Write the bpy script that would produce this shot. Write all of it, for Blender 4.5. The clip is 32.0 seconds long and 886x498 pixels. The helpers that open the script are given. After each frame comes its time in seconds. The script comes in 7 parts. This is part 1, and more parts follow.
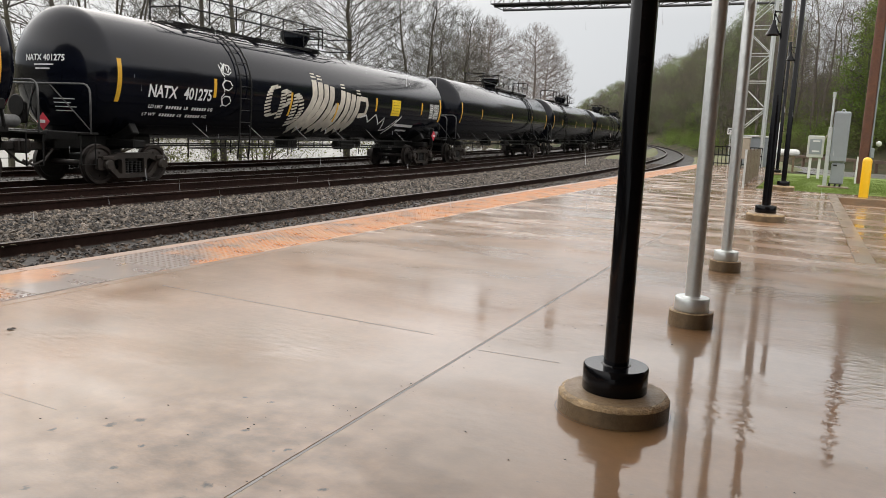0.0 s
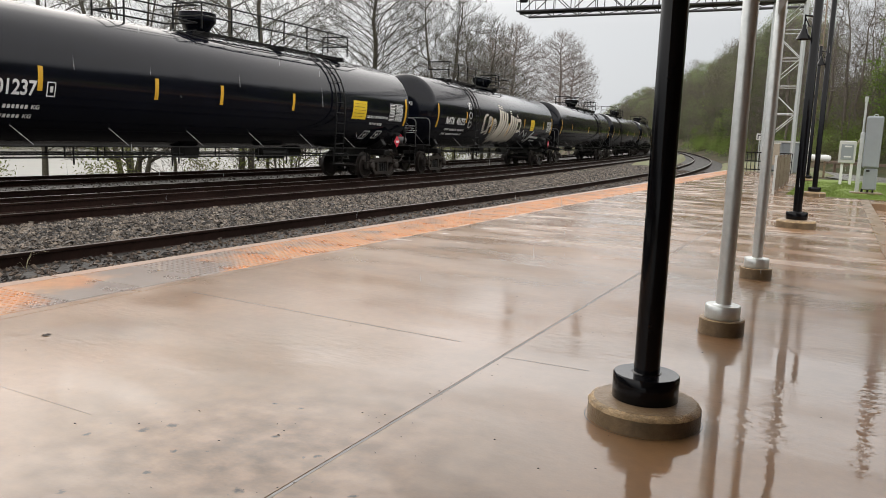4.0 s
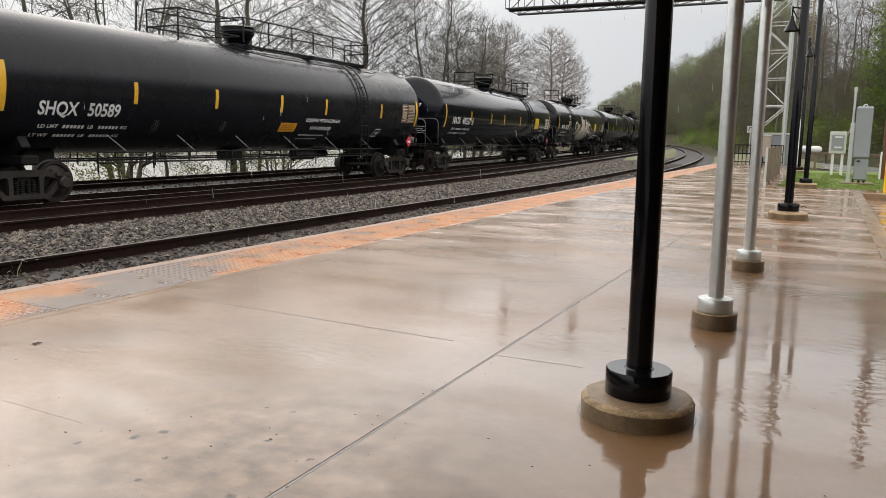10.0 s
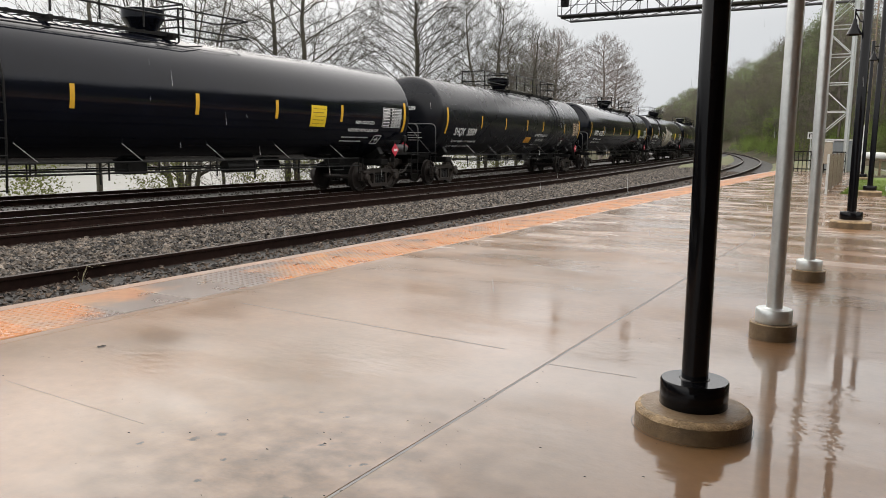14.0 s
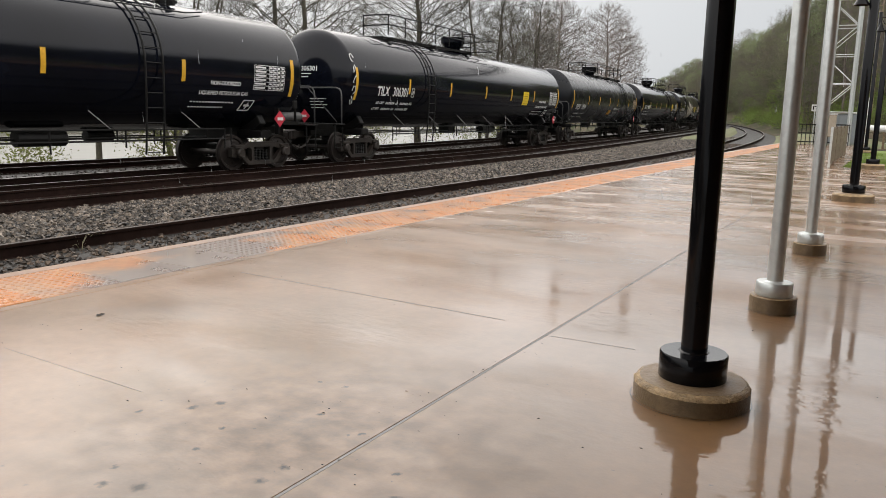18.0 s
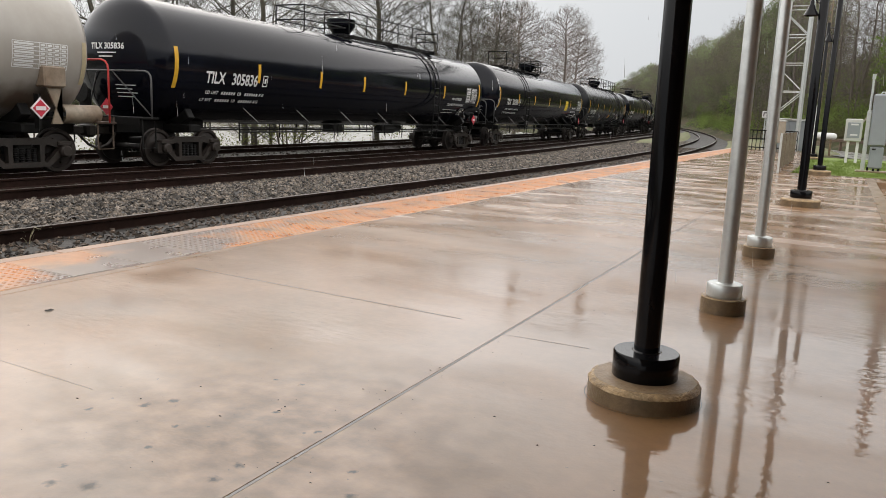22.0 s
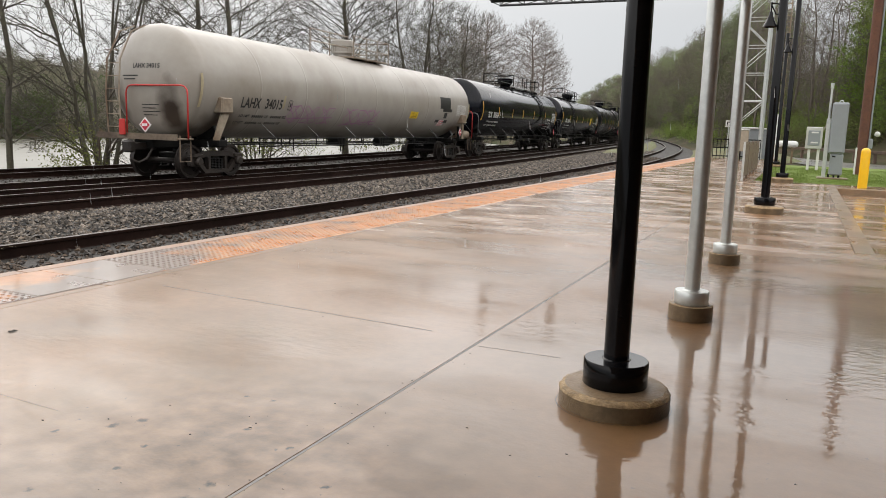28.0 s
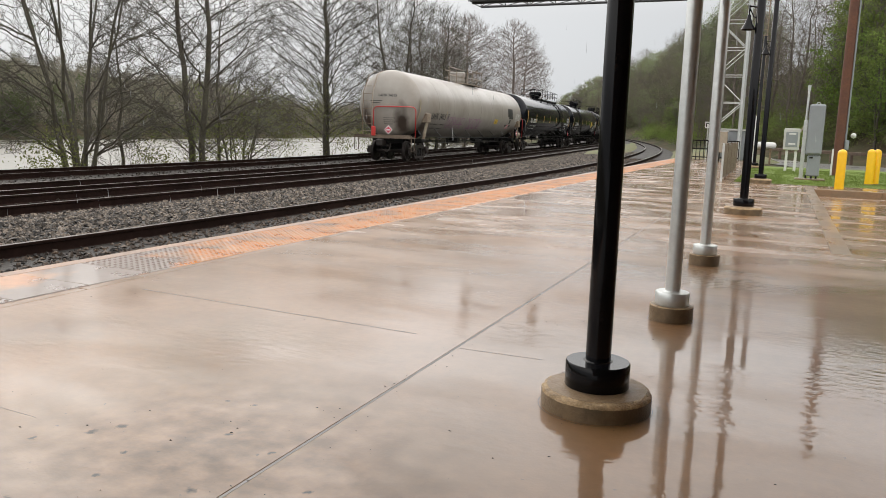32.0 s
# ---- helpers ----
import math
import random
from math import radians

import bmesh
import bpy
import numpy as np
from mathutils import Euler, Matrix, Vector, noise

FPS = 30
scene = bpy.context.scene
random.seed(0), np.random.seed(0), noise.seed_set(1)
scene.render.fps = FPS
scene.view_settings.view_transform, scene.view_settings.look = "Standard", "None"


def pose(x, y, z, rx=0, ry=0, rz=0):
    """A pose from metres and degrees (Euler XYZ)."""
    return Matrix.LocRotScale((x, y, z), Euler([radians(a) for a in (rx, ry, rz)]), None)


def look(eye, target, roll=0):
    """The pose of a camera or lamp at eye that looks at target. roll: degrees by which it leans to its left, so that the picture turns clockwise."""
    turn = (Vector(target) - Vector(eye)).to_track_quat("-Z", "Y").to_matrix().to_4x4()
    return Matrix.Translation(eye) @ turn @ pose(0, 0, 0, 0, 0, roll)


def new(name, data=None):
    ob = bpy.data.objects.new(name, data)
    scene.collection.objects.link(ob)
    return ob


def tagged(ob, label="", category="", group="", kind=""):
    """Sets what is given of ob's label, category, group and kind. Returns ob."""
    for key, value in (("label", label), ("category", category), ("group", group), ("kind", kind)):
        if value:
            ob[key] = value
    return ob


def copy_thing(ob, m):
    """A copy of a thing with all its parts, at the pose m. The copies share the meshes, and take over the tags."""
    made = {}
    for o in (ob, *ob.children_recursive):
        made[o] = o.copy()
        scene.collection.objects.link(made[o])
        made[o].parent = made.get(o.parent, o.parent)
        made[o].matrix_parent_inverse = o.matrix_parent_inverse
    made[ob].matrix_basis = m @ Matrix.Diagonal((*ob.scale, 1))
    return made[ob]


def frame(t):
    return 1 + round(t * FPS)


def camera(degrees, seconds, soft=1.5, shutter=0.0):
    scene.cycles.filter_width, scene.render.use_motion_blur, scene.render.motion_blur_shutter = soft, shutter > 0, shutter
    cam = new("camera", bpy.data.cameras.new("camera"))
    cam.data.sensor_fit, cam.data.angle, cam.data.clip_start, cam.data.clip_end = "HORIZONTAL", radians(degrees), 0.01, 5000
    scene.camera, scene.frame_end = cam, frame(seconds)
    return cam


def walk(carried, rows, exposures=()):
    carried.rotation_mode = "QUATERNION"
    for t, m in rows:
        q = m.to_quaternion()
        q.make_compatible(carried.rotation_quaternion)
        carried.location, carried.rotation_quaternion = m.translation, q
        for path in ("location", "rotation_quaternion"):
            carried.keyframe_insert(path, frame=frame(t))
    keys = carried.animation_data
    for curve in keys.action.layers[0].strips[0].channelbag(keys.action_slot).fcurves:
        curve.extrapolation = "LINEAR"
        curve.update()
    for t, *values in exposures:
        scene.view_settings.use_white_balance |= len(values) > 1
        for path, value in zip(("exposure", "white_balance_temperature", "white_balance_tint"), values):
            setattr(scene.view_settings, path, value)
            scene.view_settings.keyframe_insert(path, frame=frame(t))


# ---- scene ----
import collections

cam = camera(60.0, 32.0, soft=0.9)
walk(cam, [
    (0, pose(-0.003, 0.002, 1.228, 81.26, -2.46, 25.29)),
    (0.5, pose(-0.008, -0.001, 1.226, 81.09, -2.19, 25.01)),
    (1, pose(-0.012, -0.001, 1.225, 81.01, -2.51, 24.62)),
    (1.5, pose(-0.011, -0.002, 1.226, 80.79, -2.53, 25.43)),
    (2, pose(-0.009, -0.005, 1.228, 81.08, -2.04, 26.72)),
    (2.5, pose(-0.012, -0.007, 1.228, 81.69, -2.16, 26.87)),
    (4.5, pose(-0.019, -0.005, 1.228, 81.65, -2.26, 27.35)),
    (5, pose(-0.025, -0.007, 1.229, 81.44, -2.41, 27.45)),
    (5.5, pose(-0.027, -0.012, 1.231, 82.08, -2.38, 27.05)),
    (6, pose(-0.026, -0.014, 1.230, 82.22, -1.86, 26.88)),
    (6.5, pose(-0.022, -0.012, 1.227, 82.28, -2.06, 26.48)),
    (7, pose(-0.017, -0.006, 1.223, 82.13, -2.38, 26.01)),
    (7.5, pose(-0.013, 0.001, 1.221, 81.63, -2.27, 25.51)),
    (8, pose(-0.014, 0.013, 1.221, 80.85, -3.05, 25.23)),
    (8.5, pose(-0.015, 0.025, 1.221, 80.94, -3.05, 25.05)),
    (9, pose(-0.012, 0.028, 1.222, 81.42, -2.13, 25.82)),
    (9.5, pose(-0.006, 0.024, 1.226, 81.33, -1.56, 26.40)),
    (10, pose(-0.002, 0.016, 1.229, 81.65, -0.99, 26.58)),
    (10.5, pose(-0.006, 0.009, 1.230, 81.84, -0.84, 26.99)),
    (11, pose(-0.012, 0.006, 1.229, 81.93, -0.91, 27.42)),
    (11.5, pose(-0.013, 0.006, 1.228, 81.97, -1.23, 27.48)),
    (12, pose(-0.008, 0.004, 1.228, 81.62, -1.39, 27.65)),
    (12.5, pose(-0.004, -0.002, 1.231, 81.22, -1.27, 28.10)),
    (13, pose(-0.001, -0.009, 1.233, 81.59, -0.95, 29.00)),
    (13.5, pose(-0.001, -0.010, 1.233, 82.21, -0.92, 29.81)),
    (14, pose(-0.001, -0.004, 1.232, 82.18, -0.71, 30.36)),
    (14.5, pose(-0.003, 0.002, 1.231, 81.98, -0.49, 30.23)),
    (16.5, pose(-0.007, 0.009, 1.228, 79.68, -1.33, 28.74)),
    (17, pose(-0.011, 0.018, 1.226, 79.41, -1.06, 29.04)),
    (17.5, pose(-0.010, 0.021, 1.226, 79.55, -1.08, 30.34)),
    (18, pose(-0.010, 0.018, 1.228, 79.99, -1.11, 30.46)),
    (18.5, pose(-0.012, 0.015, 1.229, 79.95, -0.98, 30.02)),
    (19, pose(-0.014, 0.014, 1.227, 79.55, -0.85, 29.55)),
    (19.5, pose(-0.016, 0.014, 1.225, 79.47, -1.32, 29.09)),
    (20, pose(-0.020, 0.015, 1.222, 79.36, -2.27, 28.51)),
    (20.5, pose(-0.022, 0.017, 1.221, 78.61, -2.25, 28.67)),
    (21, pose(-0.020, 0.013, 1.224, 78.25, -2.81, 28.67)),
    (21.5, pose(-0.015, 0.008, 1.228, 78.92, -3.07, 28.01)),
    (22, pose(-0.009, 0.006, 1.229, 79.99, -2.36, 27.45)),
    (22.5, pose(-0.005, 0.007, 1.229, 80.85, -2.15, 26.65)),
    (23, pose(-0.005, 0.008, 1.230, 81.13, -1.90, 26.08)),
    (23.5, pose(-0.005, 0.003, 1.232, 80.73, -1.81, 25.93)),
    (24, pose(-0.005, -0.003, 1.233, 80.68, -1.69, 25.61)),
    (24.5, pose(-0.004, -0.006, 1.234, 81.05, -1.58, 25.14)),
    (25, pose(-0.002, -0.008, 1.234, 81.34, -1.66, 25.00)),
    (25.5, pose(0.001, -0.009, 1.234, 81.44, -1.74, 24.45)),
    (27.5, pose(0.002, -0.006, 1.234, 81.21, -1.81, 24.92)),
    (28, pose(0.002, -0.002, 1.232, 80.98, -1.72, 25.16)),
    (28.5, pose(0.003, 0.002, 1.232, 80.80, -1.72, 25.01)),
    (29, pose(0.002, 0.004, 1.233, 80.77, -1.77, 24.75)),
    (29.5, pose(0.002, 0.002, 1.234, 80.75, -1.75, 24.58)),
    (30, pose(0.005, 0.001, 1.232, 80.83, -1.68, 24.28)),
    (30.5, pose(0.005, 0.003, 1.232, 80.88, -1.85, 24.02)),
    (31, pose(0.002, 0.007, 1.232, 80.92, -2.04, 23.97)),
    (31.5, pose(0.000, 0.008, 1.234, 81.01, -1.91, 23.93)),
    (32, pose(0.000, 0.000, 1.240, 81.10, -1.75, 23.80)),
])

# ---- light: a bright, even overcast in light rain ----
world = bpy.data.worlds.new("overcast")
scene.world = world
world.use_nodes = True
wn, wl = world.node_tree.nodes, world.node_tree.links
sky = wn.new("ShaderNodeTexSky")
sky.sky_type = "NISHITA"
sky.sun_disc = False
sky.sun_elevation, sky.sun_rotation = radians(36), radians(-50)
sky.dust_density = 6.0
grey = wn.new("ShaderNodeMix")
grey.data_type = "RGBA"
grey.inputs[0].default_value = 0.93
# cloud cover: three times as bright overhead as at the horizon
where = wn.new("ShaderNodeTexCoord")
split = wn.new("ShaderNodeSeparateXYZ")
lift = wn.new("ShaderNodeMapRange")
lift.interpolation_type = "SMOOTHSTEP"
lift.inputs["From Min"].default_value, lift.inputs["From Max"].default_value = 0.14, 0.32
lift.inputs["To Min"].default_value, lift.inputs["To Max"].default_value = 1.22, 3.4
tone = wn.new("ShaderNodeMix")
tone.data_type, tone.blend_type = "RGBA", "MULTIPLY"
tone.inputs[0].default_value = 1.0
# bluish towards the horizon, a warmer white overhead
hue = wn.new("ShaderNodeMix")
hue.data_type = "RGBA"
hue.inputs[6].default_value, hue.inputs[7].default_value = (5.18, 5.36, 5.56, 1), (5.5, 5.36, 5.24, 1)
height = wn.new("ShaderNodeMapRange")
height.inputs["From Min"].default_value, height.inputs["From Max"].default_value = 0.12, 0.35
wl.new(split.outputs["Z"], height.inputs[0])
wl.new(height.outputs[0], hue.inputs[0])
wl.new(hue.outputs[2], tone.inputs[6])
wl.new(where.outputs["Generated"], split.inputs[0])
wl.new(split.outputs["Z"], lift.inputs[0])
wl.new(lift.outputs[0], tone.inputs[7])
# the cloud is thinnest round the hidden sun, over the river ahead
SUN_WAY = Vector((-0.62, 0.52, 0.59)).normalized()
toward = wn.new("ShaderNodeVectorMath")
toward.operation = "DOT_PRODUCT"
toward.inputs[1].default_value = SUN_WAY
glow = wn.new("ShaderNodeMapRange")
glow.interpolation_type = "SMOOTHSTEP"
glow.inputs["From Min"].default_value, glow.inputs["From Max"].default_value = 0.55, 1.0
glow.inputs["To Min"].default_value, glow.inputs["To Max"].default_value = 1.0, 1.28
veil = wn.new("ShaderNodeVectorMath")
veil.operation = "SCALE"
wl.new(where.outputs["Generated"], toward.inputs[0])
wl.new(toward.outputs["Value"], glow.inputs[0])
wl.new(tone.outputs[2], veil.inputs[0])
wl.new(glow.outputs[0], veil.inputs["Scale"])
wl.new(sky.outputs[0], grey.inputs[6])
wl.new(veil.outputs[0], grey.inputs[7])
wl.new(grey.outputs[2], wn["Background"].inputs[0])
wn["Background"].inputs[1].default_value = 0.105

sun = new("sun", bpy.data.lights.new("sun", "SUN"))
sun.data.energy, sun.data.angle, sun.data.color = 0.35, radians(40), (1.0, 0.96, 0.9)
sun.matrix_world = look(SUN_WAY * 60, (0, 0, 0))


# ---- plan: y runs along the straight platform, x to the side away from the rails ----
class Line:
    """A track's centre line: straight, then bending to its left in up to three curves."""

    def __init__(self, x, bend, radius, relax, wide, again=1e9, last=1.0):
        self.start, self.step, self.rows = -140.0, 0.5, []
        px, py, h = x, self.start, 0.0
        for i in range(1400):
            s = self.start + i * self.step
            self.rows.append((px, py, h))
            h += self.step * (0 if s < bend else 1 / radius if s < relax else 1 / wide if s < again else 1 / last)
            px, py = px - math.sin(h) * self.step, py + math.cos(h) * self.step

    def at(self, s, side=0.0):
        """x, y and heading at s metres along, side metres to the right of the centre."""
        f = min(max((s - self.start) / self.step, 0), len(self.rows) - 2)
        i = int(f)
        f -= i
        (ax, ay, ah), (bx, by, bh) = self.rows[i], self.rows[i + 1]
        h = ah + (bh - ah) * f
        return ax + (bx - ax) * f + side * math.cos(h), ay + (by - ay) * f + side * math.sin(h), h

    def x_at(self, y):
        s = y
        for _ in range(3):
            s += y - self.at(s)[1]
        return self.at(s)[0]


def rise(s):
    """The line climbs a little beyond the platform."""
    return 0.004 * max(0.0, s - 25)


TRACK_1 = Line(-7.2, 21, 363, 90, 900)
TRACK_2 = Line(-12.16, 11.4, 315, 40, 3000, 90, 290)
TRACK_3 = Line(-16.0, 11.4, 315, 40, 3000, 90, 290)
TRACK_4 = Line(-20.6, 11.4, 315, 40, 3000, 90, 290)
RAIL_1, RAIL_3 = -0.21, -0.36   # heights of the rail heads
EDGE = -5.61                    # platform edge
PLATFORM_END = 46.0


# ---- mesh helpers ----
def mesh_from(name, verts, faces, smooth=False):
    me = bpy.data.meshes.new(name)
    me.from_pydata(verts, [], faces)
    if smooth:
        me.polygons.foreach_set("use_smooth", [True] * len(me.polygons))
    me.update()
    return me


def mesh_of_triangles(name, verts):
    """A mesh of loose triangles from an array of corners, three a piece."""
    v = np.asarray(verts, np.float32).reshape(-1, 3)
    me, n = bpy.data.meshes.new(name), len(v)
    me.vertices.add(n), me.loops.add(n), me.polygons.add(n // 3)
    me.vertices.foreach_set("co", v.ravel())
    me.loops.foreach_set("vertex_index", np.arange(n, dtype=np.int32))
    me.polygons.foreach_set("loop_start", np.arange(0, n, 3, dtype=np.int32))
    me.update(calc_edges=True)
    return me


class Build:
    """Collects vertices and faces of one mesh."""

    def __init__(self):
        self.v, self.f = [], []

    def add(self, verts, faces):
        n = len(self.v)
        self.v += [tuple(p) for p in verts]
        self.f += [tuple(i + n for i in q) for q in faces]
        return self

    def box(self, x, y, z, sx, sy, sz, turn=None, bevel=0.0):
        hx, hy, hz = sx / 2, sy / 2, sz / 2
        if bevel:
            b = min(bevel, hx * 0.9, hy * 0.9, hz * 0.9)
            ring = [(-hx + b, -hy), (hx - b, -hy), (hx, -hy + b), (hx, hy - b), (hx - b, hy), (-hx + b, hy), (-hx, hy - b), (-hx, -hy + b)]
            sm = (max(hx - b, 1e-4) / hx, max(hy - b, 1e-4) / hy)
            vs = []
            for zz, kx, ky in ((-hz, *sm), (-hz + b, 1, 1), (hz - b, 1, 1), (hz, *sm)):
                vs += [Vector((px * kx, py * ky, zz)) for px, py in ring]
            fs = [tuple(range(7, -1, -1)), tuple(range(24, 32))]
            for r in range(3):
                fs += [(r * 8 + i, r * 8 + (i + 1) % 8, r * 8 + 8 + (i + 1) % 8, r * 8 + 8 + i) for i in range(8)]
        else:
            vs = [Vector((i * hx, j * hy, k * hz)) for k in (-1, 1) for j in (-1, 1) for i in (-1, 1)]
            fs = [(0, 2, 3, 1), (4, 5, 7, 6), (0, 1, 5, 4), (2, 6, 7, 3), (0, 4, 6, 2), (1, 3, 7, 5)]
        m = Matrix.Translation((x, y, z)) @ (turn or Matrix())
        return self.add([m @ p for p in vs], fs)

    def rod(self, a, b, r0, r1=None, n=8, caps=True):
        a, b = Vector(a), Vector(b)
        d = b - a
        q = d.to_track_quat("Z", "Y").to_matrix()
        r1 = r0 if r1 is None else r1
        vs = []
        for p, r in ((a, r0), (b, r1)):
            vs += [p + q @ Vector((r * math.cos(2 * math.pi * i / n), r * math.sin(2 * math.pi * i / n), 0)) for i in range(n)]
        fs = [(i, (i + 1) % n, n + (i + 1) % n, n + i) for i in range(n)]
        if caps:
            fs += [tuple(range(n - 1, -1, -1)), tuple(range(n, 2 * n))]
        return self.add(vs, fs)

    def pipe(self, points, r, n=6):
        pts = [Vector(p) for p in points]
        vs, up = [], None
        for i, p in enumerate(pts):
            d = (pts[min(i + 1, len(pts) - 1)] - pts[max(i - 1, 0)]).normalized()
            side = d.orthogonal().normalized() if up is None else (up - d * up.dot(d)).normalized()
            up = side
            w = d.cross(side)
            vs += [p + (side * math.cos(2 * math.pi * j / n) + w * math.sin(2 * math.pi * j / n)) * r for j in range(n)]
        fs = []
        for i in range(len(pts) - 1):
            fs += [(i * n + j, i * n + (j + 1) % n, i * n + n + (j + 1) % n, i * n + n + j) for j in range(n)]
        fs += [tuple(range(n - 1, -1, -1)), tuple(range((len(pts) - 1) * n, len(pts) * n))]
        return self.add(vs, fs)

    def lathe(self, profile, n=24, m=None, closed=True):
        """profile: (radius, height) pairs, turned about z, then moved by m."""
        m = m or Matrix()
        vs = [m @ Vector((r * math.cos(2 * math.pi * i / n), r * math.sin(2 * math.pi * i / n), z)) for r, z in profile for i in range(n)]
        fs = []
        for k in range(len(profile) - 1):
            fs += [(k * n + i, k * n + (i + 1) % n, k * n + n + (i + 1) % n, k * n + n + i) for i in range(n)]
        if closed:
            fs += [tuple(range(n - 1, -1, -1)), tuple(range((len(profile) - 1) * n, len(profile) * n))]
        return self.add(vs, fs)

    def plate(self, outline, thick, m, holes=()):
        """A flat outline (in x, y), extruded by thick along z and moved by m; holes are outlines too."""
        bm = bmesh.new()
        edges = []
        for loop in (outline, *holes):
            vs = [bm.verts.new((x, y, 0)) for x, y in loop]
            edges += [bm.edges.new((vs[i], vs[(i + 1) % len(vs)])) for i in range(len(vs))]
        bmesh.ops.triangle_fill(bm, edges=edges, use_beauty=True)
        bmesh.ops.recalc_face_normals(bm, faces=bm.faces)
        got = bmesh.ops.extrude_face_region(bm, geom=bm.faces[:])
        bmesh.ops.translate(bm, verts=[g for g in got["geom"] if isinstance(g, bmesh.types.BMVert)], vec=(0, 0, thick))
        bmesh.ops.recalc_face_normals(bm, faces=bm.faces)
        bm.verts.index_update()
        self.add([m @ v.co for v in bm.verts], [[v.index for v in f.verts] for f in bm.faces])
        bm.free()
        return self

    def mesh(self, name, smooth=False):
        return mesh_from(name, self.v, self.f, smooth)


def part(name, shape, material, parent=None, label="", smooth=False, at=None):
    """Links a Build (or a mesh) as one mesh object under its thing or part."""
    me = shape.mesh(name, smooth) if isinstance(shape, Build) else shape
    if material and not me.materials:
        me.materials.append(material)
    ob = new(name, me)
    if at is not None:
        ob.matrix_basis = at
    if parent:
        ob.parent = parent
    return tagged(ob, label) if label else ob


def thing(name, label, category, at=None, group="", kind="", shape=None, material=None, smooth=False):
    """A top-level thing: an empty at its base, or a mesh."""
    if shape:
        ob = part(name, shape, material, smooth=smooth)
    else:
        ob = new(name)
    if at is not None:
        ob.matrix_basis = at
    return tagged(ob, label, category, group, kind)


def auto_smooth(me, degrees=35):
    """Smooth shading with the sharp edges kept."""
    me.polygons.foreach_set("use_smooth", [True] * len(me.polygons))
    me.set_sharp_from_angle(angle=radians(degrees))
    return me


# ---- materials ----
def material(name, colour, rough=0.6, metal=0.0, vary=0.25, grain=8.0, bump=0.0, bump_scale=60.0, second=None, spread=0.5,
             blotch=0.8, coat=0.0, random_tint=0.0, island=0.0, spec=0.5, rough_vary=0.15):
    """A surface with blotches, fine grain, relief and, where asked, a second colour in patches."""
    mt = bpy.data.materials.new(name)
    mt.use_nodes = True
    nt, p = mt.node_tree, mt.node_tree.nodes["Principled BSDF"]
    ln = nt.links.new

    def node(kind, **inputs):
        nd = nt.nodes.new(kind)
        for k, v in inputs.items():
            nd.inputs[k].default_value = v
        return nd
    geo = node("ShaderNodeTexCoord")
    big = node("ShaderNodeTexNoise", Scale=blotch, Detail=5.0, Roughness=0.6)
    fine = node("ShaderNodeTexNoise", Scale=grain, Detail=6.0, Roughness=0.65)
    for nd in (big, fine):
        ln(geo.outputs["Object"], nd.inputs["Vector"])
    mixed = node("ShaderNodeMix")
    mixed.data_type = "RGBA"
    ramp = node("ShaderNodeValToRGB")
    ramp.color_ramp.elements[0].position, ramp.color_ramp.elements[1].position = spread - 0.12, spread + 0.12
    ln(big.outputs["Fac"], ramp.inputs[0])
    ln(ramp.outputs[0], mixed.inputs[0])
    other = second or tuple(c * (1 - vary) for c in colour)
    mixed.inputs[6].default_value, mixed.inputs[7].default_value = (*colour, 1), (*other, 1)
    hsv = node("ShaderNodeHueSaturation")
    ln(mixed.outputs[2], hsv.inputs["Color"])
    value = node("ShaderNodeMapRange")
    value.inputs["From Min"].default_value, value.inputs["From Max"].default_value = 0.25, 0.75
    value.inputs["To Min"].default_value, value.inputs["To Max"].default_value = 1 - vary, 1 + vary
    ln(fine.outputs["Fac"], value.inputs[0])
    last = value.outputs[0]
    if random_tint:
        info = node("ShaderNodeObjectInfo")
        tint = node("ShaderNodeMapRange")
        tint.inputs["To Min"].default_value, tint.inputs["To Max"].default_value = 1 - random_tint, 1 + random_tint
        ln(info.outputs["Random"], tint.inputs[0])
        by = node("ShaderNodeMath")
        by.operation = "MULTIPLY"
        ln(last, by.inputs[0])
        ln(tint.outputs[0], by.inputs[1])
        last = by.outputs[0]
    if island:
        own = node("ShaderNodeNewGeometry")
        tone = node("ShaderNodeMapRange")
        tone.inputs["To Min"].default_value, tone.inputs["To Max"].default_value = 1 - island, 1 + island
        ln(own.outputs["Random Per Island"], tone.inputs[0])
        mul = node("ShaderNodeMath")
        mul.operation = "MULTIPLY"
        ln(last, mul.inputs[0])
        ln(tone.outputs[0], mul.inputs[1])
        last = mul.outputs[0]
    ln(last, hsv.inputs["Value"])
    ln(hsv.outputs[0], p.inputs["Base Color"])
    rr = node("ShaderNodeMapRange")
    rr.inputs["To Min"].default_value, rr.inputs["To Max"].default_value = max(rough - rough_vary, 0.02), min(rough + rough_vary, 1)
    ln(big.outputs["Fac"], rr.inputs[0])
    ln(rr.outputs[0], p.inputs["Roughness"])
    p.inputs["Metallic"].default_value = metal
    p.inputs["Specular IOR Level"].default_value = spec
    p.inputs["Coat Weight"].default_value = coat
    p.inputs["Coat Roughness"].default_value = 0.08
    if bump:
        rel = node("ShaderNodeTexNoise", Scale=bump_scale, Detail=4.0)
        ln(geo.outputs["Object"], rel.inputs["Vector"])
        bp = node("ShaderNodeBump", Strength=bump, Distance=0.02)
        ln(rel.outputs["Fac"], bp.inputs["Height"])
        ln(bp.outputs[0], p.inputs["Normal"])
    return mt


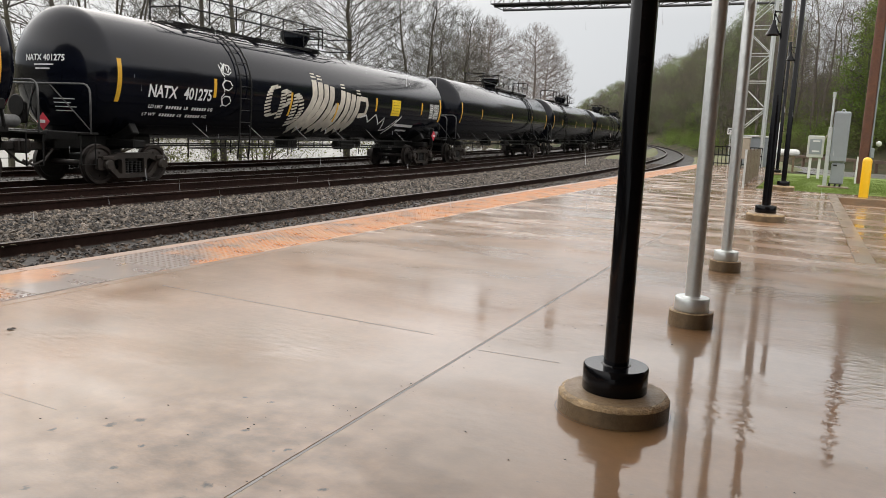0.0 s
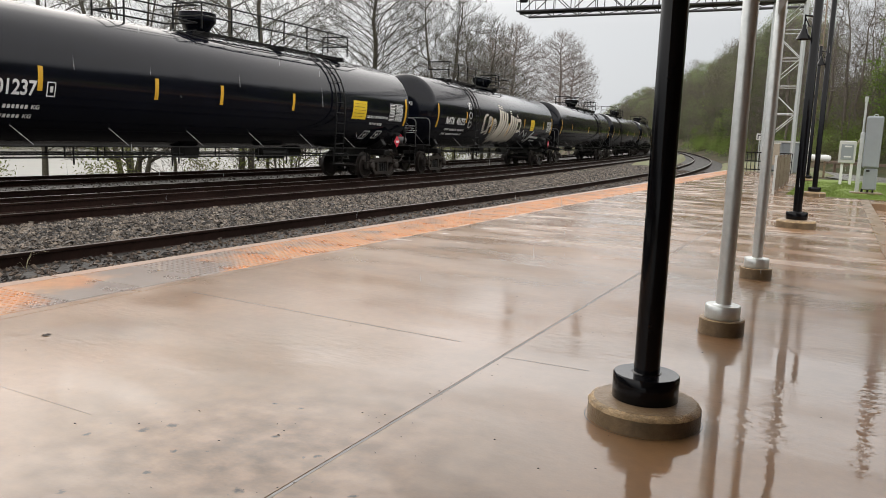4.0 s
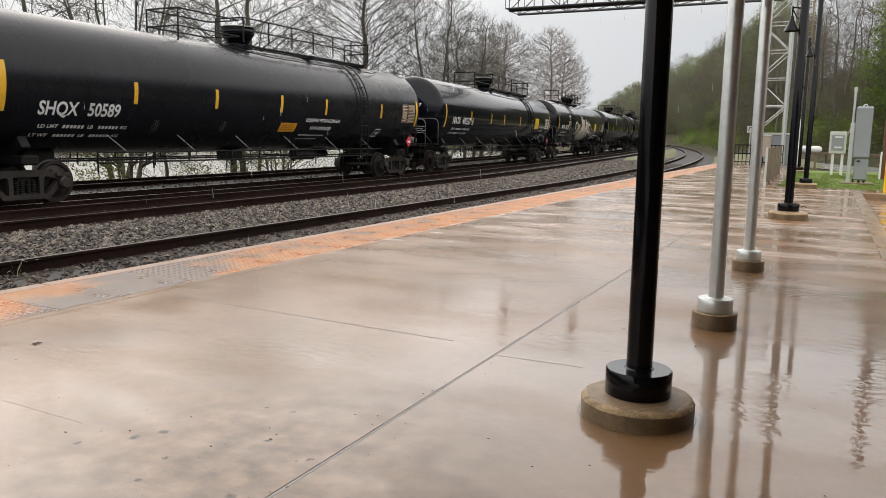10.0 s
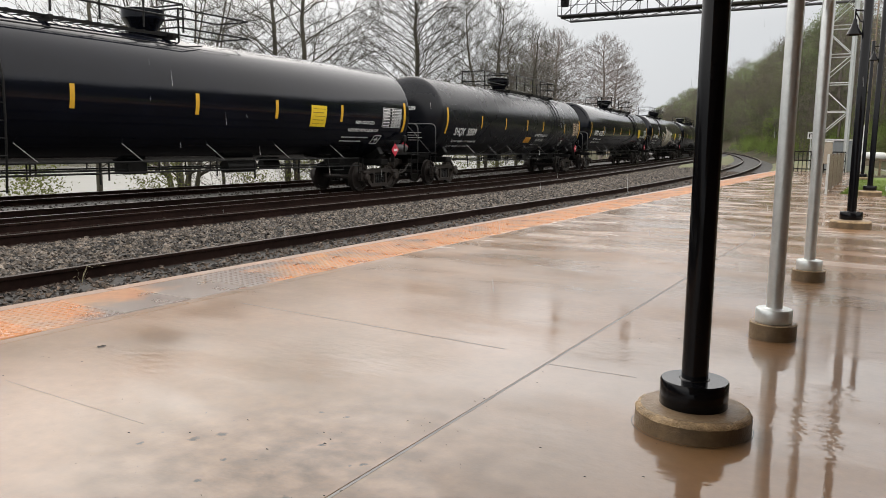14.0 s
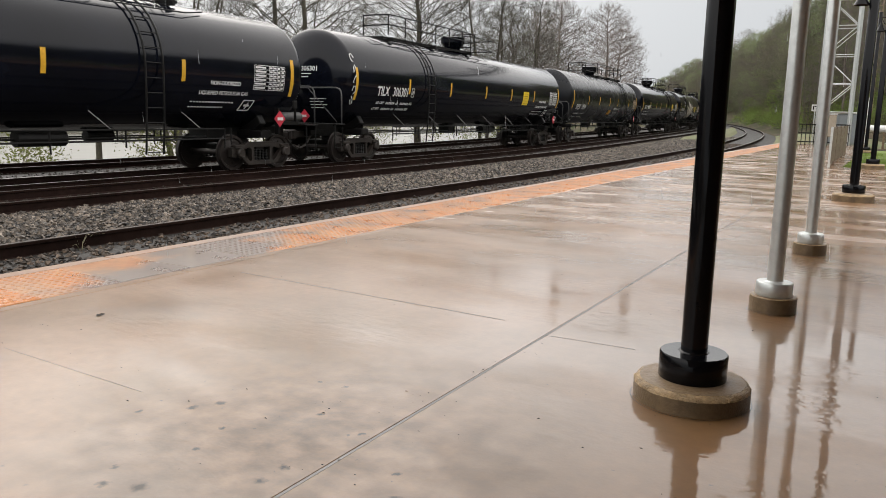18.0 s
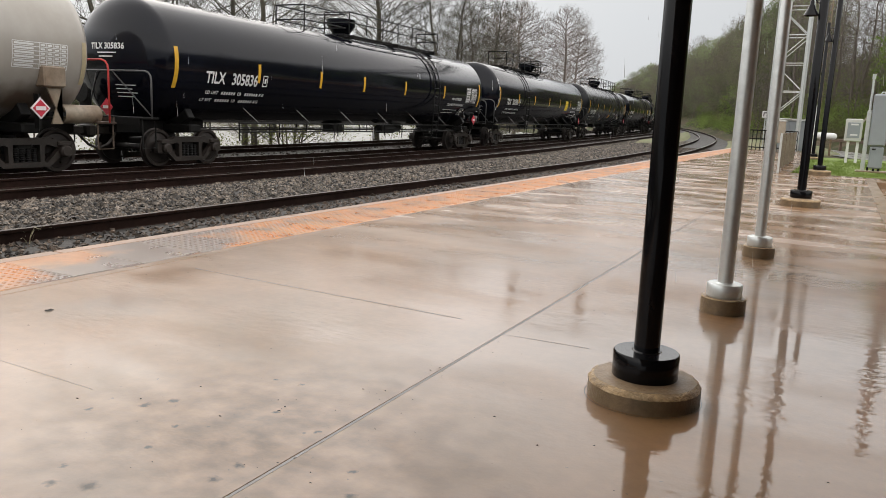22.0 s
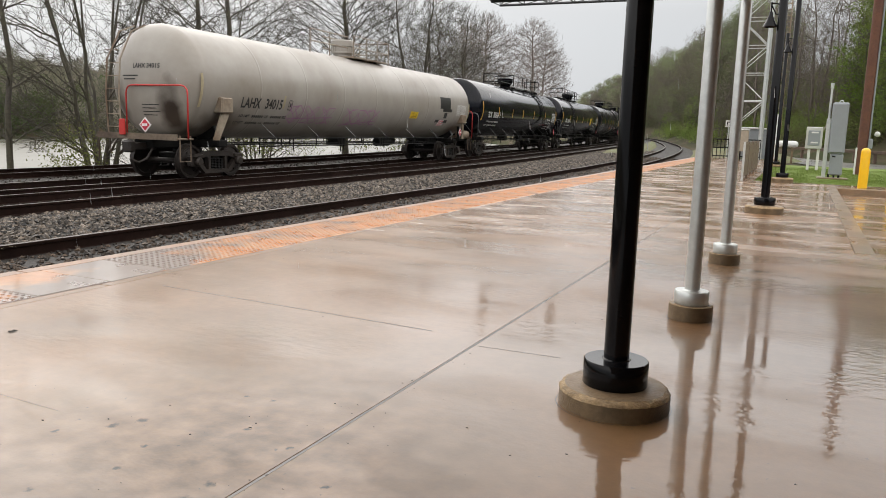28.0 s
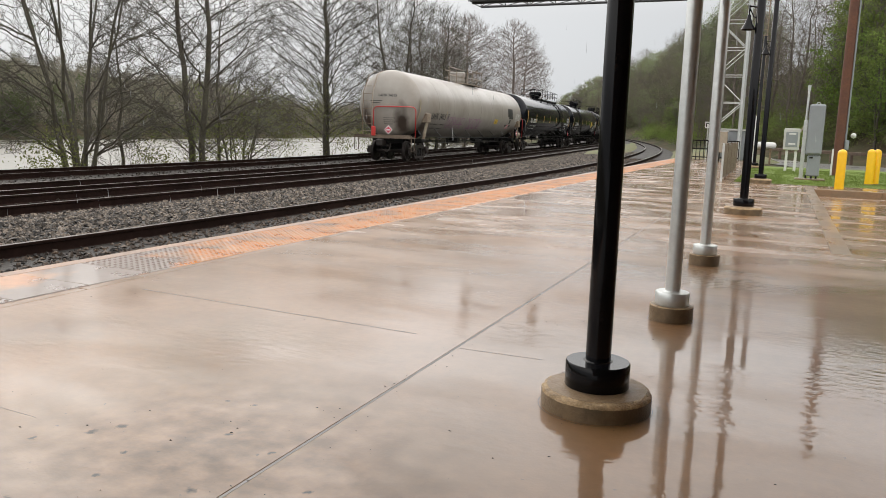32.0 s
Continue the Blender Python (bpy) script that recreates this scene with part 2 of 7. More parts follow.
BLACK_PAINT = material("wet_black_paint", (0.005, 0.005, 0.006), rough=0.1, vary=0.2, rough_vary=0.06, spec=0.2)
TANK_BLACK = material("black_tank_enamel", (0.0045, 0.0055, 0.01), rough=0.12, vary=0.35, grain=3, blotch=0.5, rough_vary=0.05, spec=0.25)
TANK_DULL = material("dull_black_tank_paint", (0.008, 0.009, 0.0125), rough=0.27, vary=0.35, grain=3, blotch=0.6, rough_vary=0.08, spec=0.26)
TANK_WHITE = material("weathered_white_tank_paint", (0.36, 0.335, 0.3), rough=0.35, vary=0.06, grain=2.5, blotch=0.35, second=(0.28, 0.25, 0.21), spread=0.6, coat=0.1)
GALVANISED = material("galvanised_steel", (0.62, 0.64, 0.625), rough=0.36, metal=0.6, vary=0.1, grain=18, blotch=6, second=(0.56, 0.585, 0.58))
RUST_STEEL = material("rusty_cast_steel", (0.017, 0.0145, 0.013), rough=0.5, vary=0.4, grain=14, second=(0.028, 0.021, 0.017), bump=0.15, spec=0.4)
DARK_STEEL = material("dark_grimy_steel", (0.01, 0.0095, 0.009), rough=0.5, vary=0.4, grain=10, bump=0.1, spec=0.2)
WHEEL_STEEL = material("wheel_steel", (0.032, 0.025, 0.022), rough=0.45, metal=0.4, vary=0.3, grain=9)
RAIL_SIDE = material("rusty_rail", (0.021, 0.011, 0.0085), rough=0.7, vary=0.35, grain=12, bump=0.1, spec=0.08)
RAIL_HEAD = material("polished_rail_head", (0.26, 0.23, 0.215), rough=0.4, metal=1.0, vary=0.2)
PAD_CONCRETE = material("old_footing_concrete", (0.19, 0.13, 0.07), rough=0.4, vary=0.2, grain=28, blotch=6, second=(0.115, 0.08, 0.045), bump=0.25, bump_scale=110)
STENCIL_WHITE = material("white_stencil_paint", (0.75, 0.75, 0.74), rough=0.5, vary=0.12, grain=20)
STENCIL_BLACK = material("black_stencil_paint", (0.02, 0.02, 0.02), rough=0.5, vary=0.2)
GANTRY_STEEL = material("dark_galvanised_lattice", (0.085, 0.085, 0.09), rough=0.45, metal=0.4, vary=0.15, grain=12)
RAIL_DULL = material("dull_wet_rail_head", (0.085, 0.066, 0.056), rough=0.4, metal=0.6, vary=0.25)
REFLECT_YELLOW = material("yellow_reflective_tape", (0.75, 0.42, 0.03), rough=0.4, vary=0.15, grain=15)
TAPE_FADED = material("faded_cream_tape", (0.45, 0.38, 0.24), rough=0.5, vary=0.15, grain=15)
LABEL_YELLOW = material("yellow_label", (0.85, 0.6, 0.03), rough=0.4, vary=0.08)
LABEL_ORANGE = material("orange_label", (0.75, 0.33, 0.02), rough=0.4, vary=0.08)
PLACARD_RED = material("red_placard", (0.6, 0.04, 0.07), rough=0.35, vary=0.1)
PLACARD_WHITE = material("white_placard", (0.8, 0.75, 0.75), rough=0.4, vary=0.05)
RAIL_RED = material("red_handrail_paint", (0.5, 0.035, 0.03), rough=0.4, vary=0.15)
GRAFFITI_WHITE = material("cream_graffiti", (0.62, 0.57, 0.48), rough=0.55, vary=0.25, grain=5)
GRAFFITI_PINK = material("faded_pink_graffiti", (0.4, 0.2, 0.34), rough=0.6, vary=0.2, grain=4)
BOLLARD_YELLOW = material("yellow_plastic", (0.85, 0.5, 0.01), rough=0.3, vary=0.06)

# ---- ground ----
FOOT = [(-420, 760), (-150, 420), (-92, 330), (-27, 155), (-10.5, 92), (-3.5, 74), (1.5, 62), (6, 53), (14, 44), (40, 32), (120, 10), (200, -80), (200, -300)]


def foot_distance(x, y):
    """Signed distance from the hill's foot: positive up the hill."""
    best, sign = 1e9, 1
    for (ax, ay), (bx, by) in zip(FOOT, FOOT[1:]):
        dx, dy = bx - ax, by - ay
        t = min(max(((x - ax) * dx + (y - ay) * dy) / (dx * dx + dy * dy), 0), 1)
        d = math.hypot(x - ax - t * dx, y - ay - t * dy)
        if d < best:
            best, sign = d, 1 if (x - ax) * dy - (y - ay) * dx < 0 else -1
    return best * sign


def smooth_step(a, b, x):
    t = min(max((x - a) / (b - a), 0), 1)
    return t * t * (3 - 2 * t)


BANK = {y: TRACK_4.x_at(y) for y in range(-140, 480, 10)}


def bank_x(y):
    y = min(max(y, -140), 469)
    a = int(math.floor(y / 10)) * 10
    return BANK[a] + (BANK[a + 10] - BANK[a]) * (y - a) / 10


def far_shore(y):
    return -136 - 0.12 * max(y, -200) - 0.0006 * max(y - 150, 0) ** 2


def ground_height(x, y):
    q = x - bank_x(y)
    z = -0.62 + rise(y)
    if q < -2.2:
        z += -4.2 * smooth_step(-2.2, -9.0, q)
        w = x - far_shore(y)
        far = smooth_step(10, -4, w)
        z += far * 5.0 + 10 * smooth_step(-4, -90, w) + 26 * smooth_step(-60, -300, w)
        z += far * 1.5 * noise.noise((x * 0.02, y * 0.02, 0))
    d = foot_distance(x, y)
    if d > 0:
        z += 0.55 * min(d, 14) + 0.12 * max(0, min(d - 14, 60)) + 0.6 * noise.noise((x * 0.12, y * 0.12, 3)) * min(d, 3) / 3
    elif x > -1.7 and y > 23:
        z = max(z, -0.16)
    return z


GROUND = material("damp_earth_and_leaf_litter", (0.08, 0.06, 0.038), rough=0.9, vary=0.4, grain=3, blotch=0.25, second=(0.035, 0.045, 0.016), spec=0.15, bump=0.6, bump_scale=4)
WATER = material("grey_river_water", (0.15, 0.145, 0.12), rough=0.3, vary=0.08, grain=0.6, blotch=0.03, bump=0.8, bump_scale=1.1, spec=0.35)
ASPHALT = material("wet_asphalt", (0.17, 0.165, 0.16), rough=0.3, vary=0.3, grain=20, bump=0.2)
LAWN = material("spring_grass", (0.135, 0.185, 0.04), rough=0.75, vary=0.16, grain=6, blotch=0.8, second=(0.15, 0.21, 0.045), bump=0.5, bump_scale=30, spec=0.2)


def spaced(a, b, fine, coarse, lo, hi):
    """Grid lines from a to b, fine between lo and hi, coarser outside."""
    out, v = [], a
    while v < b:
        out.append(v)
        near = lo <= v <= hi
        v += fine if near else min(coarse, max(fine, 0.25 * min(abs(v - lo), abs(v - hi)) + fine))
    return out + [b]


gx, gy = spaced(-1600, 1600, 3.0, 160, -200, 90), spaced(-1600, 1800, 4.0, 160, -20, 260)
gv = [(x, y, ground_height(x, y)) for y in gy for x in gx]
gf = [(j * len(gx) + i, j * len(gx) + i + 1, (j + 1) * len(gx) + i + 1, (j + 1) * len(gx) + i) for j in range(len(gy) - 1) for i in range(len(gx) - 1)]
ground = part("ground", mesh_from("ground", gv, gf, True), GROUND)
tagged(ground, "damp earth and leaf litter rising to a wooded hillside", "ground", kind="structure")

wv, wf = [], []
for j, y in enumerate(range(-300, 700, 20)):
    wv += [(bank_x(y) - 4.5, y, -3.6), (far_shore(y) - 6, y, -3.6)]
    if j:
        wf.append((2 * j - 2, 2 * j, 2 * j + 1, 2 * j - 1))
water = part("water", mesh_from("water", wv, wf), WATER)
tagged(water, "wide swollen grey river beyond the tracks", "river", kind="structure")


# ---- tracks ----
def sweep(line, side, profile, s0, s1, z0, step=2.0, closed=True):
    b, n = Build(), len(profile)
    rows = []
    s = s0
    while s <= s1 + 1e-6:
        for px, pz in profile:
            x, y, _ = line.at(s, side + px)
            rows.append((x, y, z0 + pz + rise(s)))
        s += step
    m = len(rows) // n
    fs = []
    for i in range(m - 1):
        for j in range(n if closed else n - 1):
            k = (j + 1) % n
            fs.append((i * n + j, i * n + k, i * n + n + k, i * n + n + j))
    return b.add(rows, fs)


RAIL_PROFILE = [(-0.07, -0.17), (-0.012, -0.145), (-0.01, -0.04), (-0.036, -0.03), (-0.036, -0.006), (-0.03, -0.001),
                (0.03, -0.001), (0.036, -0.006), (0.036, -0.03), (0.01, -0.04), (0.012, -0.145), (0.07, -0.17)]
for line, z, words in ((TRACK_1, RAIL_1, "platform track with dark rusty rails in wet ballast"), (TRACK_2, RAIL_1, "dark rusty rails in wet ballast beside the main line"),
                       (TRACK_3, RAIL_3, "track with polished rail heads under the tank train"), (TRACK_4, RAIL_3 - 0.02, "rusty track nearest the river bank")):
    track = thing("track", words, "railway track", kind="structure")
    for side in (-0.7525, 0.7525):
        part("rail", sweep(line, side, RAIL_PROFILE, -60, 330, z), RAIL_SIDE, track, smooth=False)
        part("rail_head", sweep(line, side, [(-0.033, 0.002), (0.033, 0.002), (0.033, -0.001), (-0.033, -0.001)], -60, 330, z), RAIL_HEAD if line is TRACK_3 else RAIL_DULL, track, "rain-wet running surface")

# bed near black, its stones paler: shade in the gaps is put into colour
BALLAST = material("gap_shade_ballast", (0.013, 0.0105, 0.008), rough=0.7, vary=0.5, grain=22, blotch=1.2, second=(0.022, 0.018, 0.014), bump=1.0, bump_scale=18)
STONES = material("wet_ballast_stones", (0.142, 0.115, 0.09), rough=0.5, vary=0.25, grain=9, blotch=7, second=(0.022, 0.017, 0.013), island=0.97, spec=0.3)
# the bed spans from the river side of the fourth track to the platform wall
bv, bf = [], []
n = 17
ys = [y for y in range(-60, 335, 2)]
for y in ys:
    x4, x3, x2, x1 = TRACK_4.x_at(y), TRACK_3.x_at(y), TRACK_2.x_at(y), TRACK_1.x_at(y)
    r = rise(y)
    row = [(x4 - 2.6, -0.75), (x4 - 1.5, -0.55), (x4 + 1.2, -0.55), (x4 + 2.2, -0.6), (x3 - 1.3, -0.53), (x3 + 1.3, -0.53), (x3 + 1.9, -0.5), (x2 - 1.2, -0.39), (x2 + 1.2, -0.39),
           (x2 + 1.9, -0.33), (0.55 * x2 + 0.45 * x1, -0.27 - 0.8 * smooth_step(50, 75, y)), (x1 - 1.6, -0.3), (x1 - 0.9, -0.36), (x1 + 0.9, -0.4), (x1 + 1.45, -0.46), (x1 + 1.62, -0.5), (x1 + 2.4, -0.75)]
    bv += [(x, y, z + r + 0.02 * noise.noise((x, y * 0.5, 0))) for x, z in row]
for j in range(len(ys) - 1):
    bf += [(j * n + i, j * n + i + 1, j * n + n + i + 1, j * n + n + i) for i in range(n - 1)]
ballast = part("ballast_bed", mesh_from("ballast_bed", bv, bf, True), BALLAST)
tagged(ballast, "crushed stone bed under and between the tracks, near black as gap shade", "ballast", kind="structure")


def stones(name, count, left, right, y0, y1, size, label, seed, paint=STONES):
    """Loose crushed stones as one mesh: deformed octahedra, denser near the platform end of the stretch."""
    rg = np.random.default_rng(seed)
    base = np.array([(1, 0, 0), (-1, 0, 0), (0, 1, 0), (0, -1, 0), (0, 0, 1), (0, 0, -1)], float)
    tri = np.array([(0, 2, 4), (2, 1, 4), (1, 3, 4), (3, 0, 4), (2, 0, 5), (1, 2, 5), (3, 1, 5), (0, 3, 5)])
    ys = np.sort(y0 + (y1 - y0) * rg.random(count) ** 1.7)
    steps = np.arange(y0, y1 + 2, 1.0)
    lo, hi = np.interp(ys, steps, [left(v) for v in steps]), np.interp(ys, steps, [right(v) for v in steps])
    xs = lo + (hi - lo) * rg.random(count)
    zs = np.zeros(count)
    rows = ((ys + 60) / 2).astype(int)
    for j in np.unique(rows):
        row, pick = bv[j * n:(j + 1) * n], rows == j
        zs[pick] = np.interp(xs[pick], [p[0] for p in row], [p[2] for p in row])
    grow = size * (0.45 + 1.05 * rg.random(count) ** 1.4) * (1 + 0.012 * np.maximum(0, ys - 10))
    shape = base[None] * (0.5 + 0.9 * rg.random((count, 6, 1))) * grow[:, None, None] * np.array([1, 1, 0.75])
    a, c = rg.random(count) * 6.28, rg.random(count) * 1.4 - 0.7
    x, y, z = shape[..., 0], shape[..., 1], shape[..., 2]
    y, z = y * np.cos(c)[:, None] - z * np.sin(c)[:, None], y * np.sin(c)[:, None] + z * np.cos(c)[:, None]
    x, y = x * np.cos(a)[:, None] - y * np.sin(a)[:, None], x * np.sin(a)[:, None] + y * np.cos(a)[:, None]
    vs = np.stack([x + xs[:, None], y + ys[:, None], z + (zs + grow * 0.3)[:, None]], 2)
    faces = (tri[None] + 6 * np.arange(count)[:, None, None]).reshape(-1, 3)
    ob = part(name, mesh_from(name, vs.reshape(-1, 3).tolist(), faces.tolist()), paint)
    return tagged(ob, label, "ballast", kind="stuff")


stones("ballast_stones", 54000, lambda y: TRACK_2.x_at(y) + 0.85, lambda y: TRACK_1.x_at(y) - 0.8, 3, 62, 0.032, "loose wet grey ballast stones between the tracks", 1)
MUD_STONES = material("muddy_trackside_stones", (0.085, 0.06, 0.042), rough=0.5, vary=0.3, grain=9, blotch=7, second=(0.03, 0.022, 0.016), island=0.9, spec=0.25)
stones("ballast_stones", 12000, lambda y: TRACK_1.x_at(y) - 0.68, lambda y: TRACK_1.x_at(y) + 1.6, 3, 50, 0.03, "dark wet stones and grit beside the platform edge", 2, MUD_STONES)
DARK_STONES = material("dark_far_ballast_stones", (0.035, 0.027, 0.021), rough=0.5, vary=0.25, grain=9, island=0.6, spec=0.25)
stones("ballast_stones", 16000, lambda y: TRACK_4.x_at(y) - 1.5, lambda y: TRACK_2.x_at(y) + 0.7, 6, 60, 0.035, "dark wet ballast among the far rails", 3, DARK_STONES)


# ---- platform ----
PITS = ((-2.16, 1.5, 3), (-2.04, 1.55, 4), (-2.23, 1.6, 2), (-2.11, 1.85, 2), (-2.17, 2.03, 2), (-2.37, 2.22, 3), (-2.43, 2.12, 3), (-2.58, 1.97, 2), (-1.94, 2.35, 2), (-2.19, 2.65, 2), (-2.05, 2.66, 2), (-1.74, 1.91, 3), (-1.74, 1.79, 3), (-1.38, 2.08, 2), (-1.29, 1.93, 3), (-1.68, 2.29, 2))


def wet_concrete():
    """Brown concrete under a film of rain water: mirror-like where it pools, duller where it drains."""
    mt = material("rain_wet_tan_concrete", (0.216, 0.114, 0.047), rough=0.5, vary=0.1, grain=14, blotch=0.5, second=(0.15, 0.086, 0.038), spread=0.55, random_tint=0.04)
    nt, p = mt.node_tree, mt.node_tree.nodes["Principled BSDF"]

    def node(kind, **inputs):
        nd = nt.nodes.new(kind)
        for k, v in inputs.items():
            nd.inputs[k].default_value = v
        return nd
    ln = nt.links.new
    geo = node("ShaderNodeNewGeometry")

    def field(scale, stretch, detail=4.0):
        mp, nz = node("ShaderNodeMapping", Scale=stretch), node("ShaderNodeTexNoise", Scale=scale, Detail=detail)
        ln(geo.outputs["Position"], mp.inputs[0])
        ln(mp.outputs[0], nz.inputs["Vector"])
        return nz.outputs["Fac"]

    def ramp(value, a, b, low, high):
        rr = node("ShaderNodeMapRange")
        for k, v in (("From Min", a), ("From Max", b), ("To Min", low), ("To Max", high)):
            rr.inputs[k].default_value = v
        ln(value, rr.inputs[0])
        return rr.outputs[0]
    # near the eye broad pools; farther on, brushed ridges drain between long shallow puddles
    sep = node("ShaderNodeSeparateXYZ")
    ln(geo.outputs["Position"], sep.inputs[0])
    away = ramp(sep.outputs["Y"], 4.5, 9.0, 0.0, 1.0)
    # the falls of the slab leave it merely damp towards the tracks and flooded towards the posts
    damp = node("ShaderNodeMath")
    ln(field(0.75, (0.8, 1.3, 1), 6.0), damp.inputs[0])
    ln(ramp(sep.outputs["X"], -3.0, -0.6, 0.14, -0.12), damp.inputs[1])
    wet = damp.outputs[0]
    for spot, reach in (((-4.2, 3.95, 0), 0.26), ((-2.65, 3.3, 0), 0.35), ((-2.16, 5.45, 0), 0.45), ((-1.66, 5.55, 0), 0.35)):
        gap, pond = node("ShaderNodeVectorMath"), node("ShaderNodeMath")
        gap.operation = "DISTANCE"
        gap.inputs[1].default_value = spot
        ln(geo.outputs["Position"], gap.inputs[0])
        ln(wet, pond.inputs[0])
        ln(ramp(gap.outputs["Value"], 0.3 * reach, 1.3 * reach, -0.17, 0.0), pond.inputs[1])
        wet = pond.outputs[0]
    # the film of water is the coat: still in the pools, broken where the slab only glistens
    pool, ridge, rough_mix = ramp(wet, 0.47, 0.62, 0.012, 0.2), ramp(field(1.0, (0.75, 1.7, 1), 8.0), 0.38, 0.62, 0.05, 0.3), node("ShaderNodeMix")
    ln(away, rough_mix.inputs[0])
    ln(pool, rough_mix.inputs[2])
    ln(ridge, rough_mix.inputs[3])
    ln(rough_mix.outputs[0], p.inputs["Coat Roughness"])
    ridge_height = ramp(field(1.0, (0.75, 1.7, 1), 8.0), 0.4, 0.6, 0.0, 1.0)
    p.inputs["Coat IOR"].default_value = 1.4
    p.inputs["Specular IOR Level"].default_value = 0.2
    # dark specks and faint grey scuffs in the surface
    speck = ramp(field(26.0, (1, 1, 1), 6.0), 0.7, 0.76, 0.0, 0.7)
    scuff = ramp(field(1.1, (1, 1, 1), 6.0), 0.56, 0.70, 0.0, 0.28)
    # a worn grey patch beside the long joint
    off, far_off = node("ShaderNodeVectorMath"), node("ShaderNodeMath")
    off.operation, far_off.operation = "DISTANCE", "MULTIPLY"
    off.inputs[1].default_value = (-1.85, 2.15, 0)
    ln(geo.outputs["Position"], off.inputs[0])
    ln(ramp(off.outputs["Value"], 0.1, 1.4, 0.72, 0.0), far_off.inputs[0])
    ln(ramp(field(8.0, (1, 1, 1), 9.0), 0.34, 0.66, 0.15, 0.95), far_off.inputs[1])
    # the film thins to mere damp in patches, most on the worn one
    film, thin = node("ShaderNodeMath"), ramp(far_off.outputs[0], 0.0, 0.8, 1.0, 0.35)
    film.operation = "MULTIPLY"
    ln(ramp(field(0.8, (0.7, 1.5, 1), 6.0), 0.49, 0.64, 1.0, 0.68), film.inputs[0])
    ln(thin, film.inputs[1])
    # shallow pits that hold dark silt
    wobble, shifted, silt = node("ShaderNodeTexNoise", Scale=38.0, Detail=4.0), node("ShaderNodeVectorMath"), None
    ln(geo.outputs["Position"], wobble.inputs["Vector"])
    shifted.operation = "MULTIPLY_ADD"
    shifted.inputs[1].default_value = (0.05, 0.05, 0.0)
    ln(wobble.outputs["Color"], shifted.inputs[0])
    ln(geo.outputs["Position"], shifted.inputs[2])
    for cx, cy, size in PITS:
        gap = node("ShaderNodeVectorMath")
        gap.operation = "DISTANCE"
        gap.inputs[1].default_value = (cx + 0.025, cy + 0.025, 0)
        ln(shifted.outputs[0], gap.inputs[0])
        pit = ramp(gap.outputs["Value"], 0.003 * size, 0.009 * size, 0.95, 0.0)
        if silt is not None:
            more = node("ShaderNodeMath")
            more.operation = "MAXIMUM"
            ln(silt, more.inputs[0])
            ln(pit, more.inputs[1])
            pit = more.outputs[0]
        silt = pit
    drained = node("ShaderNodeMath")
    drained.operation = "MULTIPLY"
    ln(film.outputs[0], drained.inputs[0])
    ln(ramp(silt, 0.0, 1.0, 1.0, 0.4), drained.inputs[1])
    ln(drained.outputs[0], p.inputs["Coat Weight"])
    colour = p.inputs["Base Color"].links[0].from_socket
    for fac, dark in ((silt, (0.035, 0.026, 0.02, 1)), (far_off.outputs[0], (0.04, 0.035, 0.031, 1)), (scuff, (0.1, 0.078, 0.06, 1)), (speck, (0.05, 0.04, 0.03, 1))):
        mx = node("ShaderNodeMix")
        mx.data_type = "RGBA"
        mx.inputs[7].default_value = dark
        ln(fac, mx.inputs[0])
        ln(colour, mx.inputs[6])
        colour = mx.outputs[2]
    ln(colour, p.inputs["Base Color"])
    b1, b2, b3 = node("ShaderNodeBump", Strength=0.12, Distance=0.003), node("ShaderNodeBump", Strength=0.3, Distance=0.012), node("ShaderNodeBump", Strength=0.2, Distance=0.0015)
    ln(field(0.9, (0.35, 1.3, 1), 2.0), b2.inputs["Height"])
    ln(field(18.0, (0.6, 1.2, 1), 3.0), b3.inputs["Height"])
    ln(field(60.0, (1, 1, 1), 3.0), b1.inputs["Height"])
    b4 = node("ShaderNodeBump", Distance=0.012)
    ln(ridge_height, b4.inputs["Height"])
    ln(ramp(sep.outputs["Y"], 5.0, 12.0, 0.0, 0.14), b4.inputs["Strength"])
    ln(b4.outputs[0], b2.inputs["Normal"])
    ln(b2.outputs[0], b3.inputs["Normal"])
    # rain roughens the water in patches
    ln(ramp(field(1.3, (0.7, 1.4, 1), 5.0), 0.42, 0.58, 0.3, 1.5), b3.inputs["Strength"])
    ln(b3.outputs[0], p.inputs["Coat Normal"])
    ln(b1.outputs[0], p.inputs["Normal"])
    return mt


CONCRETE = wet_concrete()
JOINT_GREY = material("grey_joint_filler", (0.085, 0.068, 0.056), rough=0.3, vary=0.35, grain=12, blotch=1.5, second=(0.08, 0.065, 0.055))
JOINT = material("dark_joint_filler", (0.1, 0.085, 0.075), rough=0.5, vary=0.3)
EDGE_STONE = material("peach_edge_concrete", (0.32, 0.18, 0.11), rough=0.35, vary=0.15, grain=14, blotch=1.2, second=(0.22, 0.145, 0.1))
KERB = material("wet_kerb_concrete", (0.27, 0.165, 0.09), rough=0.3, vary=0.2, grain=18, second=(0.2, 0.14, 0.085), coat=0.4)
platform = thing("platform", "rain-wet tan concrete station platform", "platform", kind="structure")
core = Build()
core.box((EDGE - 1.25) / 2 + 0.02, 13, -0.485, -1.25 - EDGE - 0.06, 2 * (PLATFORM_END - 13), 0.93)
core.box(-0.3, 1.1, -0.485, 1.8, 42, 0.93)
part("platform_core", core, JOINT, platform)


